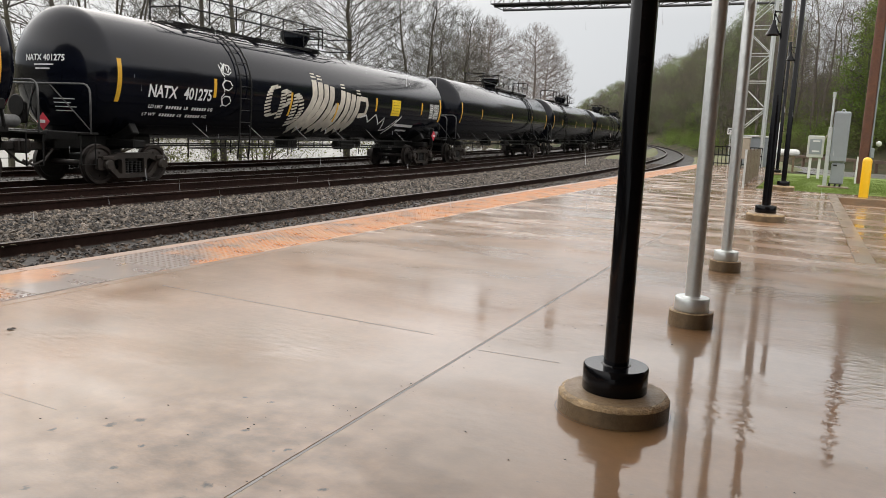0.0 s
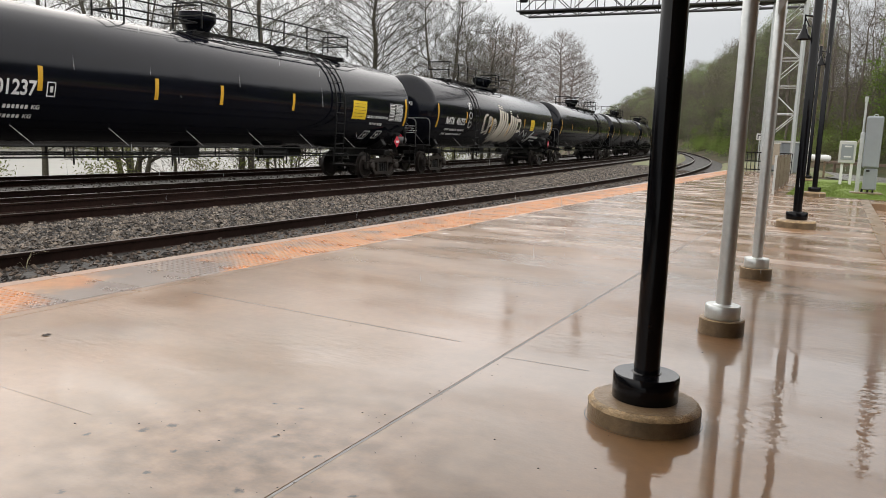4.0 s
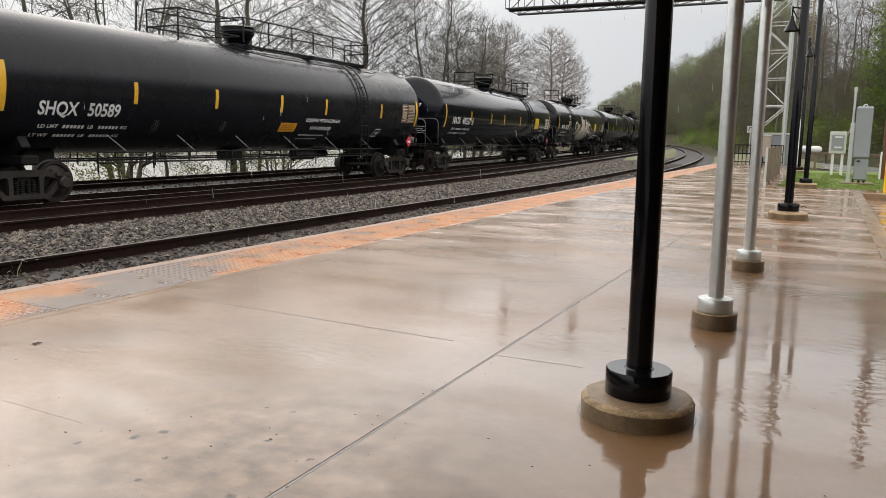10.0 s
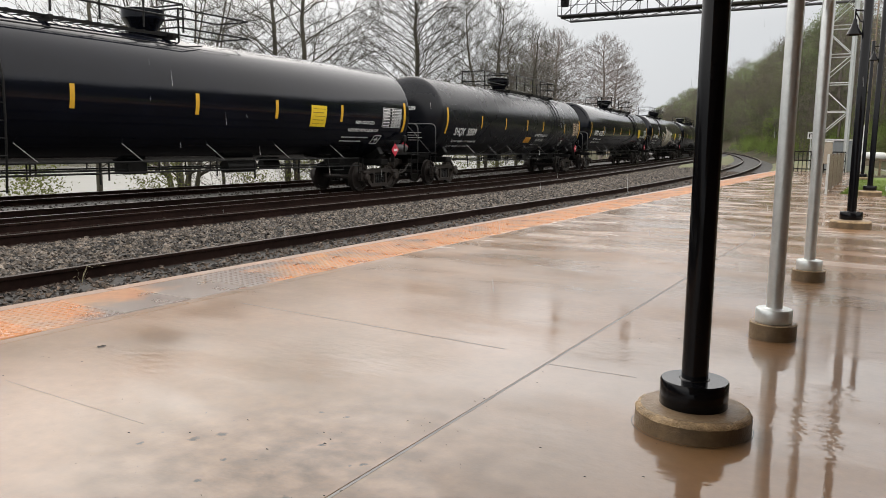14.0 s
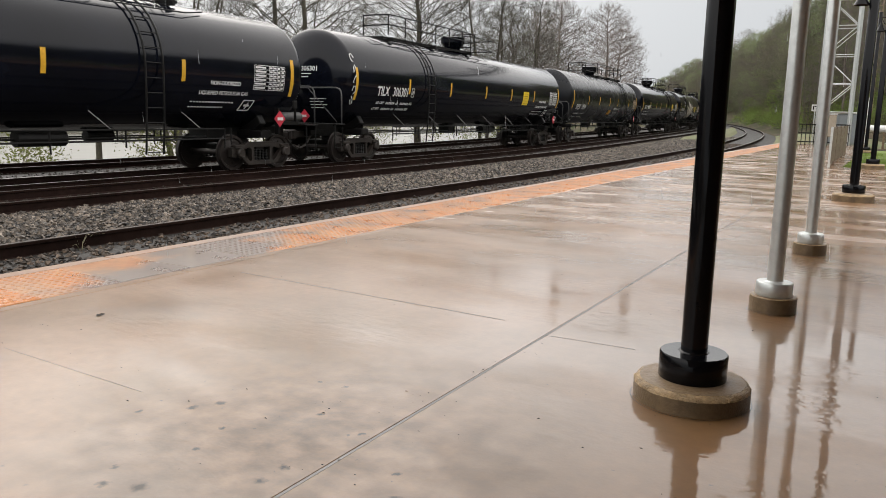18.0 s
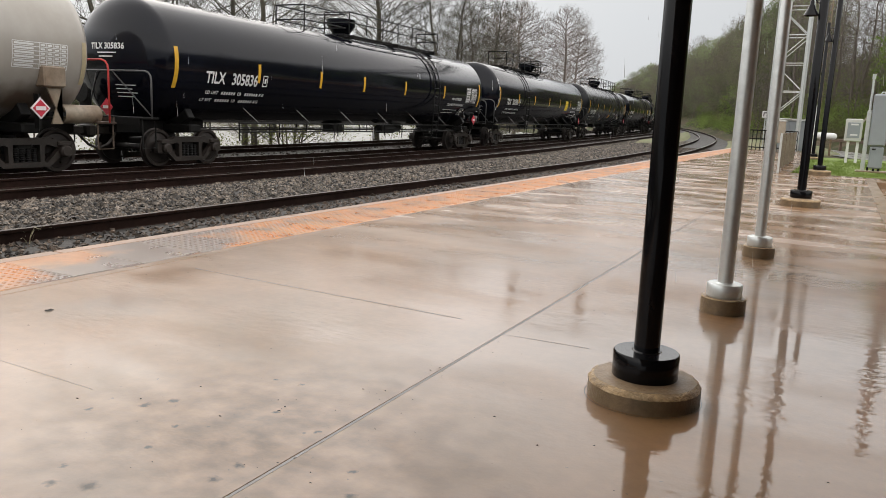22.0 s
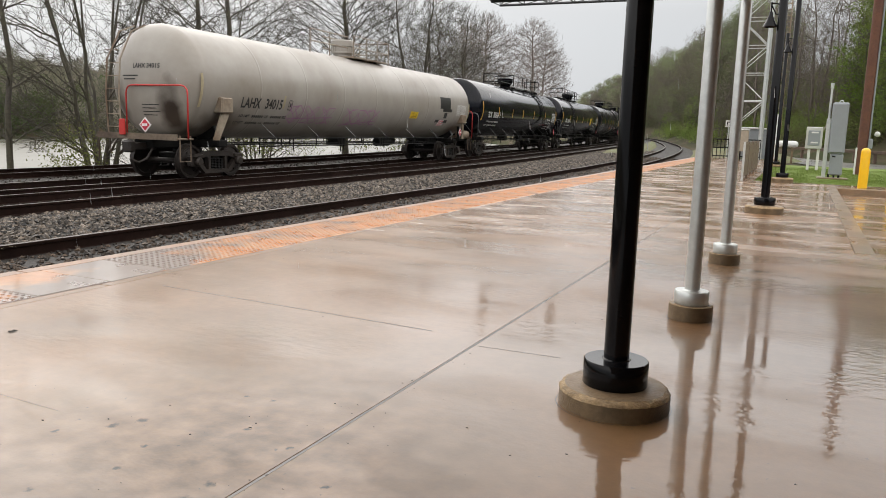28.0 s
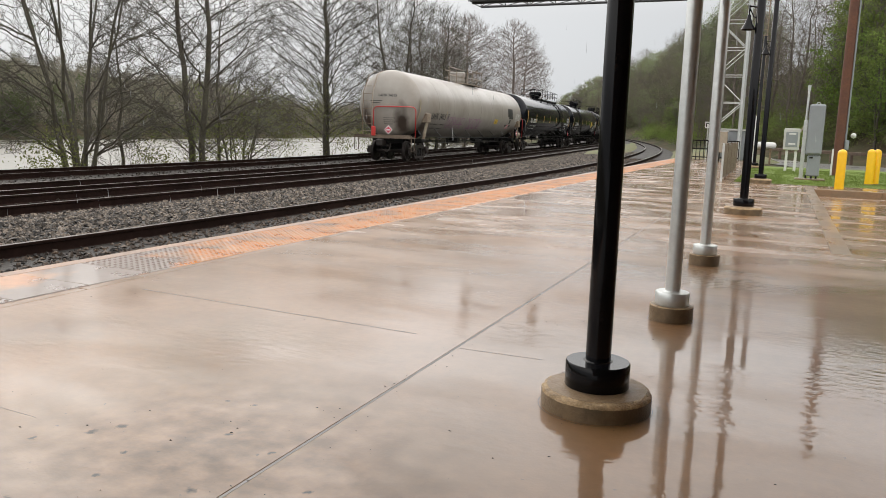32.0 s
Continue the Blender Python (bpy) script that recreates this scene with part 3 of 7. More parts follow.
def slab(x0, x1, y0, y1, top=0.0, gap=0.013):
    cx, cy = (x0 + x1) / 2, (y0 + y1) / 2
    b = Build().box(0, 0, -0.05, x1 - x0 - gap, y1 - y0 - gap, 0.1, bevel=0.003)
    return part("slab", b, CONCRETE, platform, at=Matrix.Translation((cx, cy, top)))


LEFT_ROWS = [-20, -14, -8, -2, 10.3, 16.4, 22.5, 28.6, 34.7, 40.8, PLATFORM_END]
RIGHT_ROWS = [-20, -14, -8, -2, 9.45, 15.9, 22.3]
for y0, y1 in zip(LEFT_ROWS, LEFT_ROWS[1:]):
    slab(-4.572, -1.62, y0, y1)
for y0, y1 in zip(RIGHT_ROWS, RIGHT_ROWS[1:]):
    slab(-1.62, 9 if y1 < 10 else 0.6, y0, y1)
for y0, y1 in zip([22.3, 28.3, 34.3, 40.3], [28.3, 34.3, 40.3, PLATFORM_END]):
    slab(-1.62, -1.25, y0, y1)
slab(-1.25, 9, 22.3, 23.6)
# border of smooth concrete along the edge, outside the warning tiles
y = -20.0
while y < PLATFORM_END:
    b = Build().box(0, 0, -0.05, 0.15, 2.994, 0.1, bevel=0.01)
    part("edge_stone", b, EDGE_STONE, platform, at=Matrix.Translation((EDGE + 0.078, y + 1.5, 0.002)))
    part("border_stone", Build().box(0, 0, -0.05, 0.1, 2.99, 0.1, bevel=0.004), CONCRETE, platform, at=Matrix.Translation((-4.62, y + 1.5, -0.001)))
    y += 3.0


def warning_tile_mesh(name, wear=1.0):
    """A warning tile with truncated domes in a square grid; wear: what is left of the domes' height."""
    b = Build().box(0, 0, -0.04, 0.782, 0.606, 0.084, bevel=0.006)
    for i in range(12):
        for j in range(10):
            x, y = -0.352 + 0.064 * i, -0.272 + 0.0604 * j
            n = len(b.v)
            for r, z in ((0.0165, 0.0015), (0.0105, 0.0018 + 0.0066 * wear)):
                b.v += [(x + r * math.cos(k * 1.0472), y + r * math.sin(k * 1.0472), z) for k in range(6)]
            b.f += [(n + k, n + (k + 1) % 6, n + 6 + (k + 1) % 6, n + 6 + k) for k in range(6)] + [tuple(range(n + 6, n + 12))]
    return b.mesh(name)


def warning_paint():
    """Orange tiles, worn grey along one stretch and in streaks elsewhere."""
    mt = material("worn_orange_warning_tile", (0.52, 0.195, 0.05), rough=0.3, vary=0.22, grain=9, blotch=0.9, second=(0.48, 0.26, 0.13), spread=0.52, random_tint=0.08, coat=0.6)
    nt, p = mt.node_tree, mt.node_tree.nodes["Principled BSDF"]
    ln, mk = nt.links.new, nt.nodes.new
    geo, sep, nz, mx = mk("ShaderNodeNewGeometry"), mk("ShaderNodeSeparateXYZ"), mk("ShaderNodeTexNoise"), mk("ShaderNodeMix")
    nz.inputs["Scale"].default_value, nz.inputs["Detail"].default_value = 2.4, 6.0
    ln(geo.outputs["Position"], sep.inputs[0])
    ln(geo.outputs["Position"], nz.inputs["Vector"])
    total, skew, slant = nz.outputs["Fac"], mk("ShaderNodeMath"), mk("ShaderNodeMath")
    skew.operation = "MULTIPLY_ADD"        # the worn stretch begins on a slant
    skew.inputs[1].default_value, skew.inputs[2].default_value = 1.2, 5.75
    ln(sep.outputs["X"], skew.inputs[0])
    ln(skew.outputs[0], slant.inputs[0])
    ln(sep.outputs["Y"], slant.inputs[1])
    for a, b, low, high in ((3.1, 3.9, -0.4, 0.0), (4.6, 5.5, 0.0, -0.32)):
        rr, ad = mk("ShaderNodeMapRange"), mk("ShaderNodeMath")
        for k, v in (("From Min", a), ("From Max", b), ("To Min", low), ("To Max", high)):
            rr.inputs[k].default_value = v
        ln(slant.outputs[0], rr.inputs[0])
        ln(total, ad.inputs[0])
        ln(rr.outputs[0], ad.inputs[1])
        total = ad.outputs[0]
    fac = mk("ShaderNodeMapRange")
    fac.inputs["From Min"].default_value, fac.inputs["From Max"].default_value = 0.16, 0.38
    fac.inputs["To Max"].default_value = 0.9
    ln(total, fac.inputs[0])
    mx.data_type = "RGBA"
    mx.inputs[7].default_value = (0.165, 0.142, 0.128, 1)
    ln(fac.outputs[0], mx.inputs[0])
    ln(p.inputs["Base Color"].links[0].from_socket, mx.inputs[6])
    ln(mx.outputs[2], p.inputs["Base Color"])
    return mt


tile, smooth_tile = warning_tile_mesh("warning_tile"), warning_tile_mesh("warning_tile", 0.06)
tile.materials.append(warning_paint()), smooth_tile.materials.append(tile.materials[0])
rng = random.Random(4)
k = 0
while -14 + 0.612 * k < PLATFORM_END - 0.4:
    y = -14 + 0.612 * k + 0.05
    part("warning_tile", smooth_tile if 3.4 < y < 4.6 else tile, None, platform, at=Matrix.Translation((-5.06, y, 0.002 + rng.uniform(-0.002, 0.003))) @ Matrix.Rotation(rng.uniform(-0.006, 0.006), 4, "Z"))
    k += 1
part("joint", Build().box(-1.62, 12, -0.004, 0.013, 64, 0.006), JOINT_GREY, platform, "worn grey joint filler")
part("joint", Build().box(-3.1, 4.16, 0.0005, 2.3, 0.007, 0.001, Matrix.Rotation(-0.045, 4, "Z")), JOINT, platform, "sawn joint half drowned in rain water")
part("joint", Build().box(-1.36, 3.96, 0.0005, 0.5, 0.0022, 0.001, Matrix.Rotation(0.04, 4, "Z")), JOINT, platform, "sawn joint half drowned in rain water")
part("crack", Build().box(-3.3, 2.14, 0.0003, 1.1, 0.0014, 0.0006, Matrix.Rotation(-0.03, 4, "Z")), JOINT, platform, "hairline crack in the wet surface")
# flush kerb stones and the lower lot beside the platform
kerb = thing("kerb", "wet concrete kerb stones between platform and lot", "kerb", kind="structure")
y = 9.45
while y < 22.2:
    part("kerb_stone", Build().box(0, 0, -0.15, 0.204, 1.512, 0.3, bevel=0.006), KERB, kerb, at=Matrix.Translation((0.7, y + 0.76, 0.003)))
    y += 1.52
x = 0.83
while x < 9:
    part("kerb_stone", Build().box(0, 0, -0.15, 1.512, 0.2, 0.3, bevel=0.01), KERB, kerb, at=Matrix.Translation((x + 0.75, 21.95 + 0.3 * (x > 9), 0.003)))
    x += 1.52
part("kerb_back", Build().box(4.9, 22.17, -0.2, 8.2, 0.24, 0.4), KERB, kerb)
lot = thing("lot", "rain-wet concrete parking lot below the kerb", "parking lot", kind="structure", shape=Build().box(8.375, 15.6, -0.3, 15.14, 12.5, 0.3), material=CONCRETE)
road = Build()
road_rows = [(-3.2, 60, 3.0), (0.5, 46.5, 4.2), (6, 41, 4.2), (14, 34.5, 4.2), (40, 20, 4.2)]
vs = [p for x, y, w in road_rows for p in ((x, y - w, -0.11), (x + 1, y + w, -0.09))]
road.add(vs, [(2 * i, 2 * i + 2, 2 * i + 3, 2 * i + 1) for i in range(len(road_rows) - 1)])
thing("road", "wet grey asphalt road at the foot of the hill", "road", kind="structure", shape=road, material=ASPHALT)
lawn = Build()
n = 0
for j in range(30):
    for i in range(24):
        x, y = -1.28 + 0.5 * i, 23.6 + 0.55 * j
        lawn.v.append((x, y, -0.035 + 0.03 * noise.noise((x, y, 1))))
for j in range(29):
    lawn.f += [(j * 24 + i, j * 24 + i + 1, j * 24 + 25 + i, j * 24 + 24 + i) for i in range(23)]
thing("lawn", "bright green wet lawn behind the platform", "lawn", kind="structure", shape=lawn, material=LAWN, smooth=True)
rg = np.random.default_rng(9)
m = 60000
px, py = -1.25 + 7.5 * rg.random(m), 23.65 + 13 * rg.random(m) ** 1.3
tip = rg.normal(0, 0.025, (m, 2))
w = rg.normal(0, 0.008, (m, 2))
h = rg.uniform(0.015, 0.05, m)
gvs = np.stack([np.stack([px - w[:, 0], py - w[:, 1], np.full(m, -0.05)], 1), np.stack([px + w[:, 0], py + w[:, 1], np.full(m, -0.05)], 1), np.stack([px + tip[:, 0], py + tip[:, 1], h - 0.04], 1)], 1).reshape(-1, 3)
tagged(part("grass", mesh_from("grass", gvs.tolist(), np.arange(3 * m).reshape(-1, 3).tolist()), LAWN), "short bright green grass blades of the lawn", "grass", kind="stuff")

# rough grass between the diverging tracks and beside the line's end of the platform
VERGE = material("rough_wet_verge_grass", (0.1, 0.125, 0.04), rough=0.8, vary=0.3, grain=2.5, blotch=0.4, second=(0.13, 0.11, 0.05), bump=0.8, bump_scale=12)


def verge(left, right, y0, y1, z, name_words):
    vs, fs, k = [], [], 0
    for j in range(int((y1 - y0) / 2) + 1):
        y = y0 + 2 * j
        for i in range(7):
            x = left(y) + (right(y) - left(y)) * i / 6
            vs.append((x, y, z + rise(y) + 0.05 * noise.noise((x, y, 5)) - (0.32 if i in (0, 6) else 0) - (0.12 if j == 0 else 0)))
        if j:
            fs += [(k + i, k + i + 1, k + 8 + i, k + 7 + i) for i in range(6)]
            k += 7
    thing("verge", name_words, "grass", kind="structure", shape=Build().add(vs, fs), material=VERGE, smooth=True)


verge(lambda y: TRACK_2.x_at(y) + 1.7, lambda y: TRACK_1.x_at(y) - 1.45, 52, 104, -0.12, "rough green grass between two diverging tracks")
verge(lambda y: TRACK_1.x_at(y) + 1.7, lambda y: TRACK_1.x_at(y) + 9, 46.2, 76, -0.1, "rough yellow-green grass beyond the end of the platform")
GUARD = material("brown_weathered_guard_rail", (0.13, 0.085, 0.06), rough=0.6, vary=0.3, grain=4)
guard = thing("guard_rail", "low brown guard rail with wooden posts along the road", "guard rail")
ends = [(-0.8, 61.5), (4.2, 51.5), (12.4, 42.6), (38, 30.6)]
for (ax, ay), (bx, by) in zip(ends, ends[1:]):
    d = Vector((bx - ax, by - ay, 0))
    turn = Matrix.Rotation(math.atan2(d.y, d.x), 4, "Z")
    beam = Build()
    for z, w in ((0.56, 0.05), (0.47, 0.03)):
        beam.box((ax + bx) / 2, (ay + by) / 2, z, d.length, w, 0.11, turn, bevel=0.015)
    part("beam", beam, GUARD, guard)
    for i in range(int(d.length / 2)):
        q = Vector((ax, ay, 0)) + d * (i + 0.5) / int(d.length / 2)
        part("post", Build().box(q.x + 0.08, q.y + 0.12, 0.15, 0.16, 0.16, 0.9, turn, bevel=0.01), GUARD, guard)

# ---- unseen canopy above and wall behind the eye, added to shade the near platform ----
SOFFIT = material("pale_soffit_boards", (0.5, 0.46, 0.4), rough=0.6, vary=0.2, grain=5)
UNSEEN_WALL = material("dull_red_unseen_wall", (0.2, 0.1, 0.07), rough=0.7, vary=0.25, grain=9)
thing("canopy", "unseen boarded canopy added over the posts to shade the platform", "canopy", kind="structure", shape=Build().box(2.25, -8.35, 3.4, 7.5, 33.3, 0.2), material=SOFFIT)
thing("wall_station", "unseen plain dull red wall added behind the platform", "wall", kind="structure", shape=Build().box(6.1, -8.35, 1.65, 0.3, 33, 3.4), material=UNSEEN_WALL)

# ---- grit, a dead leaf and small stones on the wet surface ----
GRIT = material("dark_brown_grit", (0.045, 0.033, 0.025), rough=0.7, vary=0.5, grain=60, spec=0.2)
rr = random.Random(12)
b = Build()
spots = [(-2.19, 2.65), (-2.06, 2.65), (-2.5, 2.16), (-2.1, 2.2), (-1.9, 2.35), (-1.75, 2.5), (-2.4, 2.4), (-2.75, 2.6), (-1.5, 2.0), (-3.0, 2.3), (-1.9, 3.3)]
spots += [(rr.uniform(-4.5, 0.4), 1.7 + 9 * rr.random() ** 2) for _ in range(150)]
for _ in range(40):
    spots.append((-1.62 + rr.gauss(0, 0.05), 1.9 + 3.5 * rr.random()))
for _ in range(12):              # small clusters of grit round pitted spots
    cx, cy = rr.uniform(-4.4, -1.2), 1.8 + 4 * rr.random() ** 1.5
    spots += [(cx + rr.gauss(0, 0.06), cy + rr.gauss(0, 0.04)) for _ in range(rr.randint(3, 8))]
for x, y in spots:
    r, n, a = 0.0013 + 0.0055 * rr.random() ** 2.5, len(b.v), rr.random() * 6
    b.v += [(x + r * rr.uniform(0.5, 1.7) * math.cos(a + k * 1.0472), y + r * rr.uniform(0.4, 1.1) * math.sin(a + k * 1.0472), 0.0005) for k in range(6)] + [(x, y, r * 0.6)]
    b.f += [(n + k, n + (k + 1) % 6, n + 6) for k in range(6)]
tagged(part("grit", b, GRIT), "scattered dark grit on the wet concrete", "grit", kind="stuff")
DRY_GRASS = material("dry_straw_grass", (0.42, 0.38, 0.24), rough=0.7, vary=0.2)
for wx, wy, wz, seed in ((-7.82, 5.3, -0.41, 1), (-6.1, 9.3, -0.42, 2), (-6.2, 14.2, -0.42, 3)):
    tuft, wr = Build(), random.Random(seed)
    for k in range(5):
        a, h, lean = wr.uniform(0, 6.28), wr.uniform(0.12, 0.26), wr.uniform(0.15, 0.8)
        d, side = Vector((math.cos(a), math.sin(a), 0)), Vector((-math.sin(a), math.cos(a), 0))
        line = [d * 0.01, d * h * lean * 0.4 + Vector((0, 0, h * 0.6)), d * h * lean + Vector((0, 0, h)), d * h * (lean * 1.4 + 0.2) + Vector((0, 0, h * 0.92))]
        for i, (p, q) in enumerate(zip(line, line[1:])):
            w0, w1, n = 0.0065 - 0.0015 * i, 0.005 - 0.0015 * i, len(tuft.v)
            tuft.v += [tuple(p - side * w0), tuple(p + side * w0), tuple(q + side * w1), tuple(q - side * w1)]
            tuft.f += [(n, n + 1, n + 2, n + 3)]
    thing("weed", "thin dry straw-coloured weed among the ballast", "weed", Matrix.Translation((wx, wy, wz)), group="trackside weeds", shape=tuft, material=DRY_GRASS)
leaf = Build()
for i in range(5):
    w = 0.016 * math.sin(0.4 + i * 0.62)
    leaf.v += [(-4.01 - w, 2.8 + 0.014 * i, 0.006 + 0.004 * (i % 2)), (-4.01 + w, 2.8 + 0.014 * i, 0.004)]
leaf.f += [(2 * i, 2 * i + 1, 2 * i + 3, 2 * i + 2) for i in range(4)]
thing("dead_leaf", "small curled brown leaf on the wet platform", "leaf", shape=leaf, material=GRIT)

# ---- the tank train; a car's own space: y ahead, x to its right, z up from the rail heads ----
train = []
BOGIE = 8.4
TANK_R, TANK_Z, HEAD = 1.52, 2.59, 0.67
SHAPES = {}


def shared(key, make):
    if key not in SHAPES:
        SHAPES[key] = make()
    return SHAPES[key]


def letters(words, size):
    """Flat triangles of a line of writing, its middle at the origin."""
    cu = bpy.data.curves.new("writing", "FONT")
    cu.body, cu.size, cu.align_x, cu.align_y, cu.resolution_u = words, size, "CENTER", "CENTER", 3
    cu.offset = 0.01 * size / 0.4
    ob = new("writing", cu)
    me = bpy.data.meshes.new_from_object(ob)
    bm = bmesh.new()
    bm.from_mesh(me)
    v = -0.5 * size
    while size > 0.15 and v < 0.5 * size:       # sliced, so that tall strokes bend with the shell
        bmesh.ops.bisect_plane(bm, geom=bm.verts[:] + bm.edges[:] + bm.faces[:], plane_co=(0, v, 0), plane_no=(0, 1, 0))
        v += 0.055
    bm.verts.index_update()
    got = [(q.co.x, q.co.y) for q in bm.verts], [tuple(q.index for q in f.verts) for f in bm.faces]
    bm.free()
    bpy.data.objects.remove(ob)
    bpy.data.meshes.remove(me)
    return got


def on_side(u, v, z, lift=0.006):
    """A point u metres along and v metres up the shell from height z."""
    a = math.asin(max(-1, min(1, (z - TANK_Z) / TANK_R))) + v / TANK_R
    return (TANK_R + lift) * math.cos(a), u, TANK_Z + (TANK_R + lift) * math.sin(a)


def side_patch(b, y0, y1, z, height, lean=0.0, lift=0.006, rows=4):
    """A painted or stuck patch on the shell, following its curve."""
    n = len(b.v)
    for i in range(rows + 1):
        v = height * (i / rows - 0.5)
        b.v += [on_side(y0 + lean * v, v, z, lift), on_side(y1 + lean * v, v, z, lift)]
    b.f += [(n + 2 * i, n + 2 * i + 1, n + 2 * i + 3, n + 2 * i + 2) for i in range(rows)]
    return b


def side_words(b, words, y, z, size, stretch=1.0, lean=0.0):
    vs, fs = letters(words, size)
    return b.add([on_side(y + u * stretch + lean * v, v, z) for u, v in vs], fs)


def side_stroke(b, pts, width, lift=0.007):
    """A painted stroke along points (y, z) on the shell."""
    raw, pts = [Vector(p) for p in pts], []
    for p, q in zip(raw, raw[1:]):
        k = max(1, int((q - p).length / 0.1))
        pts += [p.lerp(q, i / k) for i in range(k)]
    pts.append(raw[-1])
    n = len(b.v)
    for i, p in enumerate(pts):
        d = (pts[min(i + 1, len(pts) - 1)] - pts[max(i - 1, 0)]).normalized()
        w = Vector((-d.y, d.x)) * width / 2
        for q in (p + w, p - w):
            b.v.append(on_side(q.x, 0, q.y, lift))
    b.f += [(n + 2 * i, n + 2 * i + 1, n + 2 * i + 3, n + 2 * i + 2) for i in range(len(pts) - 1)]
    return b


def on_head(x, z, cyl, lift=0.008):
    q = min((x * x + (z - TANK_Z) ** 2) / TANK_R ** 2, 0.99)
    return x, -cyl - HEAD * math.sqrt(1 - q) - lift, z


def head_words(b, words, x, z, size, cyl):
    vs, fs = letters(words, size)
    return b.add([on_head(x + u, z + v, cyl) for u, v in vs], fs)


def head_bar(b, x0, x1, z, h, cyl):
    n = len(b.v)
    for i in range(4):
        x = x0 + (x1 - x0) * i / 3
        b.v += [on_head(x, z - h / 2, cyl), on_head(x, z + h / 2, cyl)]
    b.f += [(n + 2 * i, n + 2 * i + 2, n + 2 * i + 3, n + 2 * i + 1) for i in range(3)]
    return b


def tank_mesh(cyl, weld):
    prof = []
    for i in range(11):
        a = math.pi / 2 * i / 10
        prof.append((max(TANK_R * math.sin(a), 0.01), -cyl - HEAD * math.cos(a)))
    rings = 8 if weld else 1
    for i in range(1, rings):
        y = -cyl + 2 * cyl * i / rings
        prof += [(TANK_R, y - 0.06), (TANK_R, y - 0.02), (TANK_R + 0.004, y - 0.012), (TANK_R + 0.004, y + 0.012), (TANK_R, y + 0.02), (TANK_R, y + 0.06)]
    for i in range(11):
        a = math.pi / 2 * (1 - i / 10)
        prof.append((max(TANK_R * math.sin(a), 0.01), cyl + HEAD * math.cos(a)))
    b = Build().lathe(prof, 72, Matrix.Translation((0, 0, TANK_Z)) @ Matrix.Rotation(-math.pi / 2, 4, "X"))
    return auto_smooth(b.mesh("tank"), 50)


def wheelset_mesh():
    b = Build()
    wheel = [(0.08, -0.09), (0.2, -0.06), (0.36, -0.03), (0.39, -0.07), (0.457, -0.07), (0.457, 0.045), (0.487, 0.055), (0.487, 0.075), (0.4, 0.075), (0.36, 0.03), (0.2, 0.02), (0.08, 0.06)]
    for e in (-1, 1):
        b.lathe(wheel, 36, Matrix.Translation((e * 0.775, 0, 0)) @ Matrix.Rotation(-e * math.pi / 2, 4, "Y"))
        for k in range(4):   # lightening marks that show the turning
            a = k * math.pi / 2
            b.box(e * 0.845, 0.27 * math.cos(a), 0.27 * math.sin(a), 0.02, 0.05, 0.05)
    b.rod((-1.0, 0, 0), (1.0, 0, 0), 0.075, n=14)
    return auto_smooth(b.mesh("wheelset"), 35)


def side_frame_mesh():
    out = [(-1.12, 0.6), (-0.8, 0.64), (-0.5, 0.74), (0.5, 0.74), (0.8, 0.64), (1.12, 0.6), (1.12, 0.36), (0.98, 0.33), (0.8, 0.36), (0.52, 0.13), (-0.52, 0.13), (-0.8, 0.36), (-0.98, 0.33), (-1.12, 0.36)]
    hole = [(-0.76, 0.52), (-0.48, 0.6), (-0.4, 0.56), (-0.4, 0.24), (-0.46, 0.22)]
    mid = [(-0.3, 0.24), (0.3, 0.24), (0.3, 0.6), (-0.3, 0.6)]
    b = Build()
    b.plate(out, 0.13, Matrix(((0, 0, 1, -0.065), (1, 0, 0, 0), (0, 1, 0, 0), (0, 0, 0, 1))), [hole, [(-x, y) for x, y in reversed(hole)], mid])
    for e in (-1, 1):
        b.lathe([(0.05, -0.02), (0.13, -0.02), (0.13, 0.1), (0.1, 0.14), (0.02, 0.14)], 18, Matrix.Translation((0.05, e * 0.86, 0.457)) @ Matrix.Rotation(math.pi / 2, 4, "Y"))
        b.box(0.03, e * 0.86, 0.62, 0.2, 0.34, 0.1, bevel=0.02)
    return auto_smooth(b.mesh("side_frame"), 30)


def spring_mesh():
    b = Build()
    for y in (-0.2, -0.07, 0.07, 0.2):
        prof = []
        for i in range(7):
            z = 0.25 + 0.26 * i / 6
            prof += [(0.058, z), (0.04, z + 0.02)]
        b.lathe(prof, 12, Matrix.Translation((0, y, 0)))
    return auto_smooth(b.mesh("spring_nest"), 60)


def coupler_mesh(end):
    b = Build()
    b.box(0, end * 0.0, 0.86, 0.2, 0.9, 0.2, bevel=0.03)
    b.box(0.03, end * 0.5, 0.86, 0.3, 0.25, 0.32, bevel=0.05)
    b.pipe([(0.35, 0, 0.8), (0.38, end * 0.25, 0.55), (0.34, end * 0.5, 0.45), (0.25, end * 0.7, 0.55)], 0.03, 8)
    return auto_smooth(b.mesh("coupler"), 35)


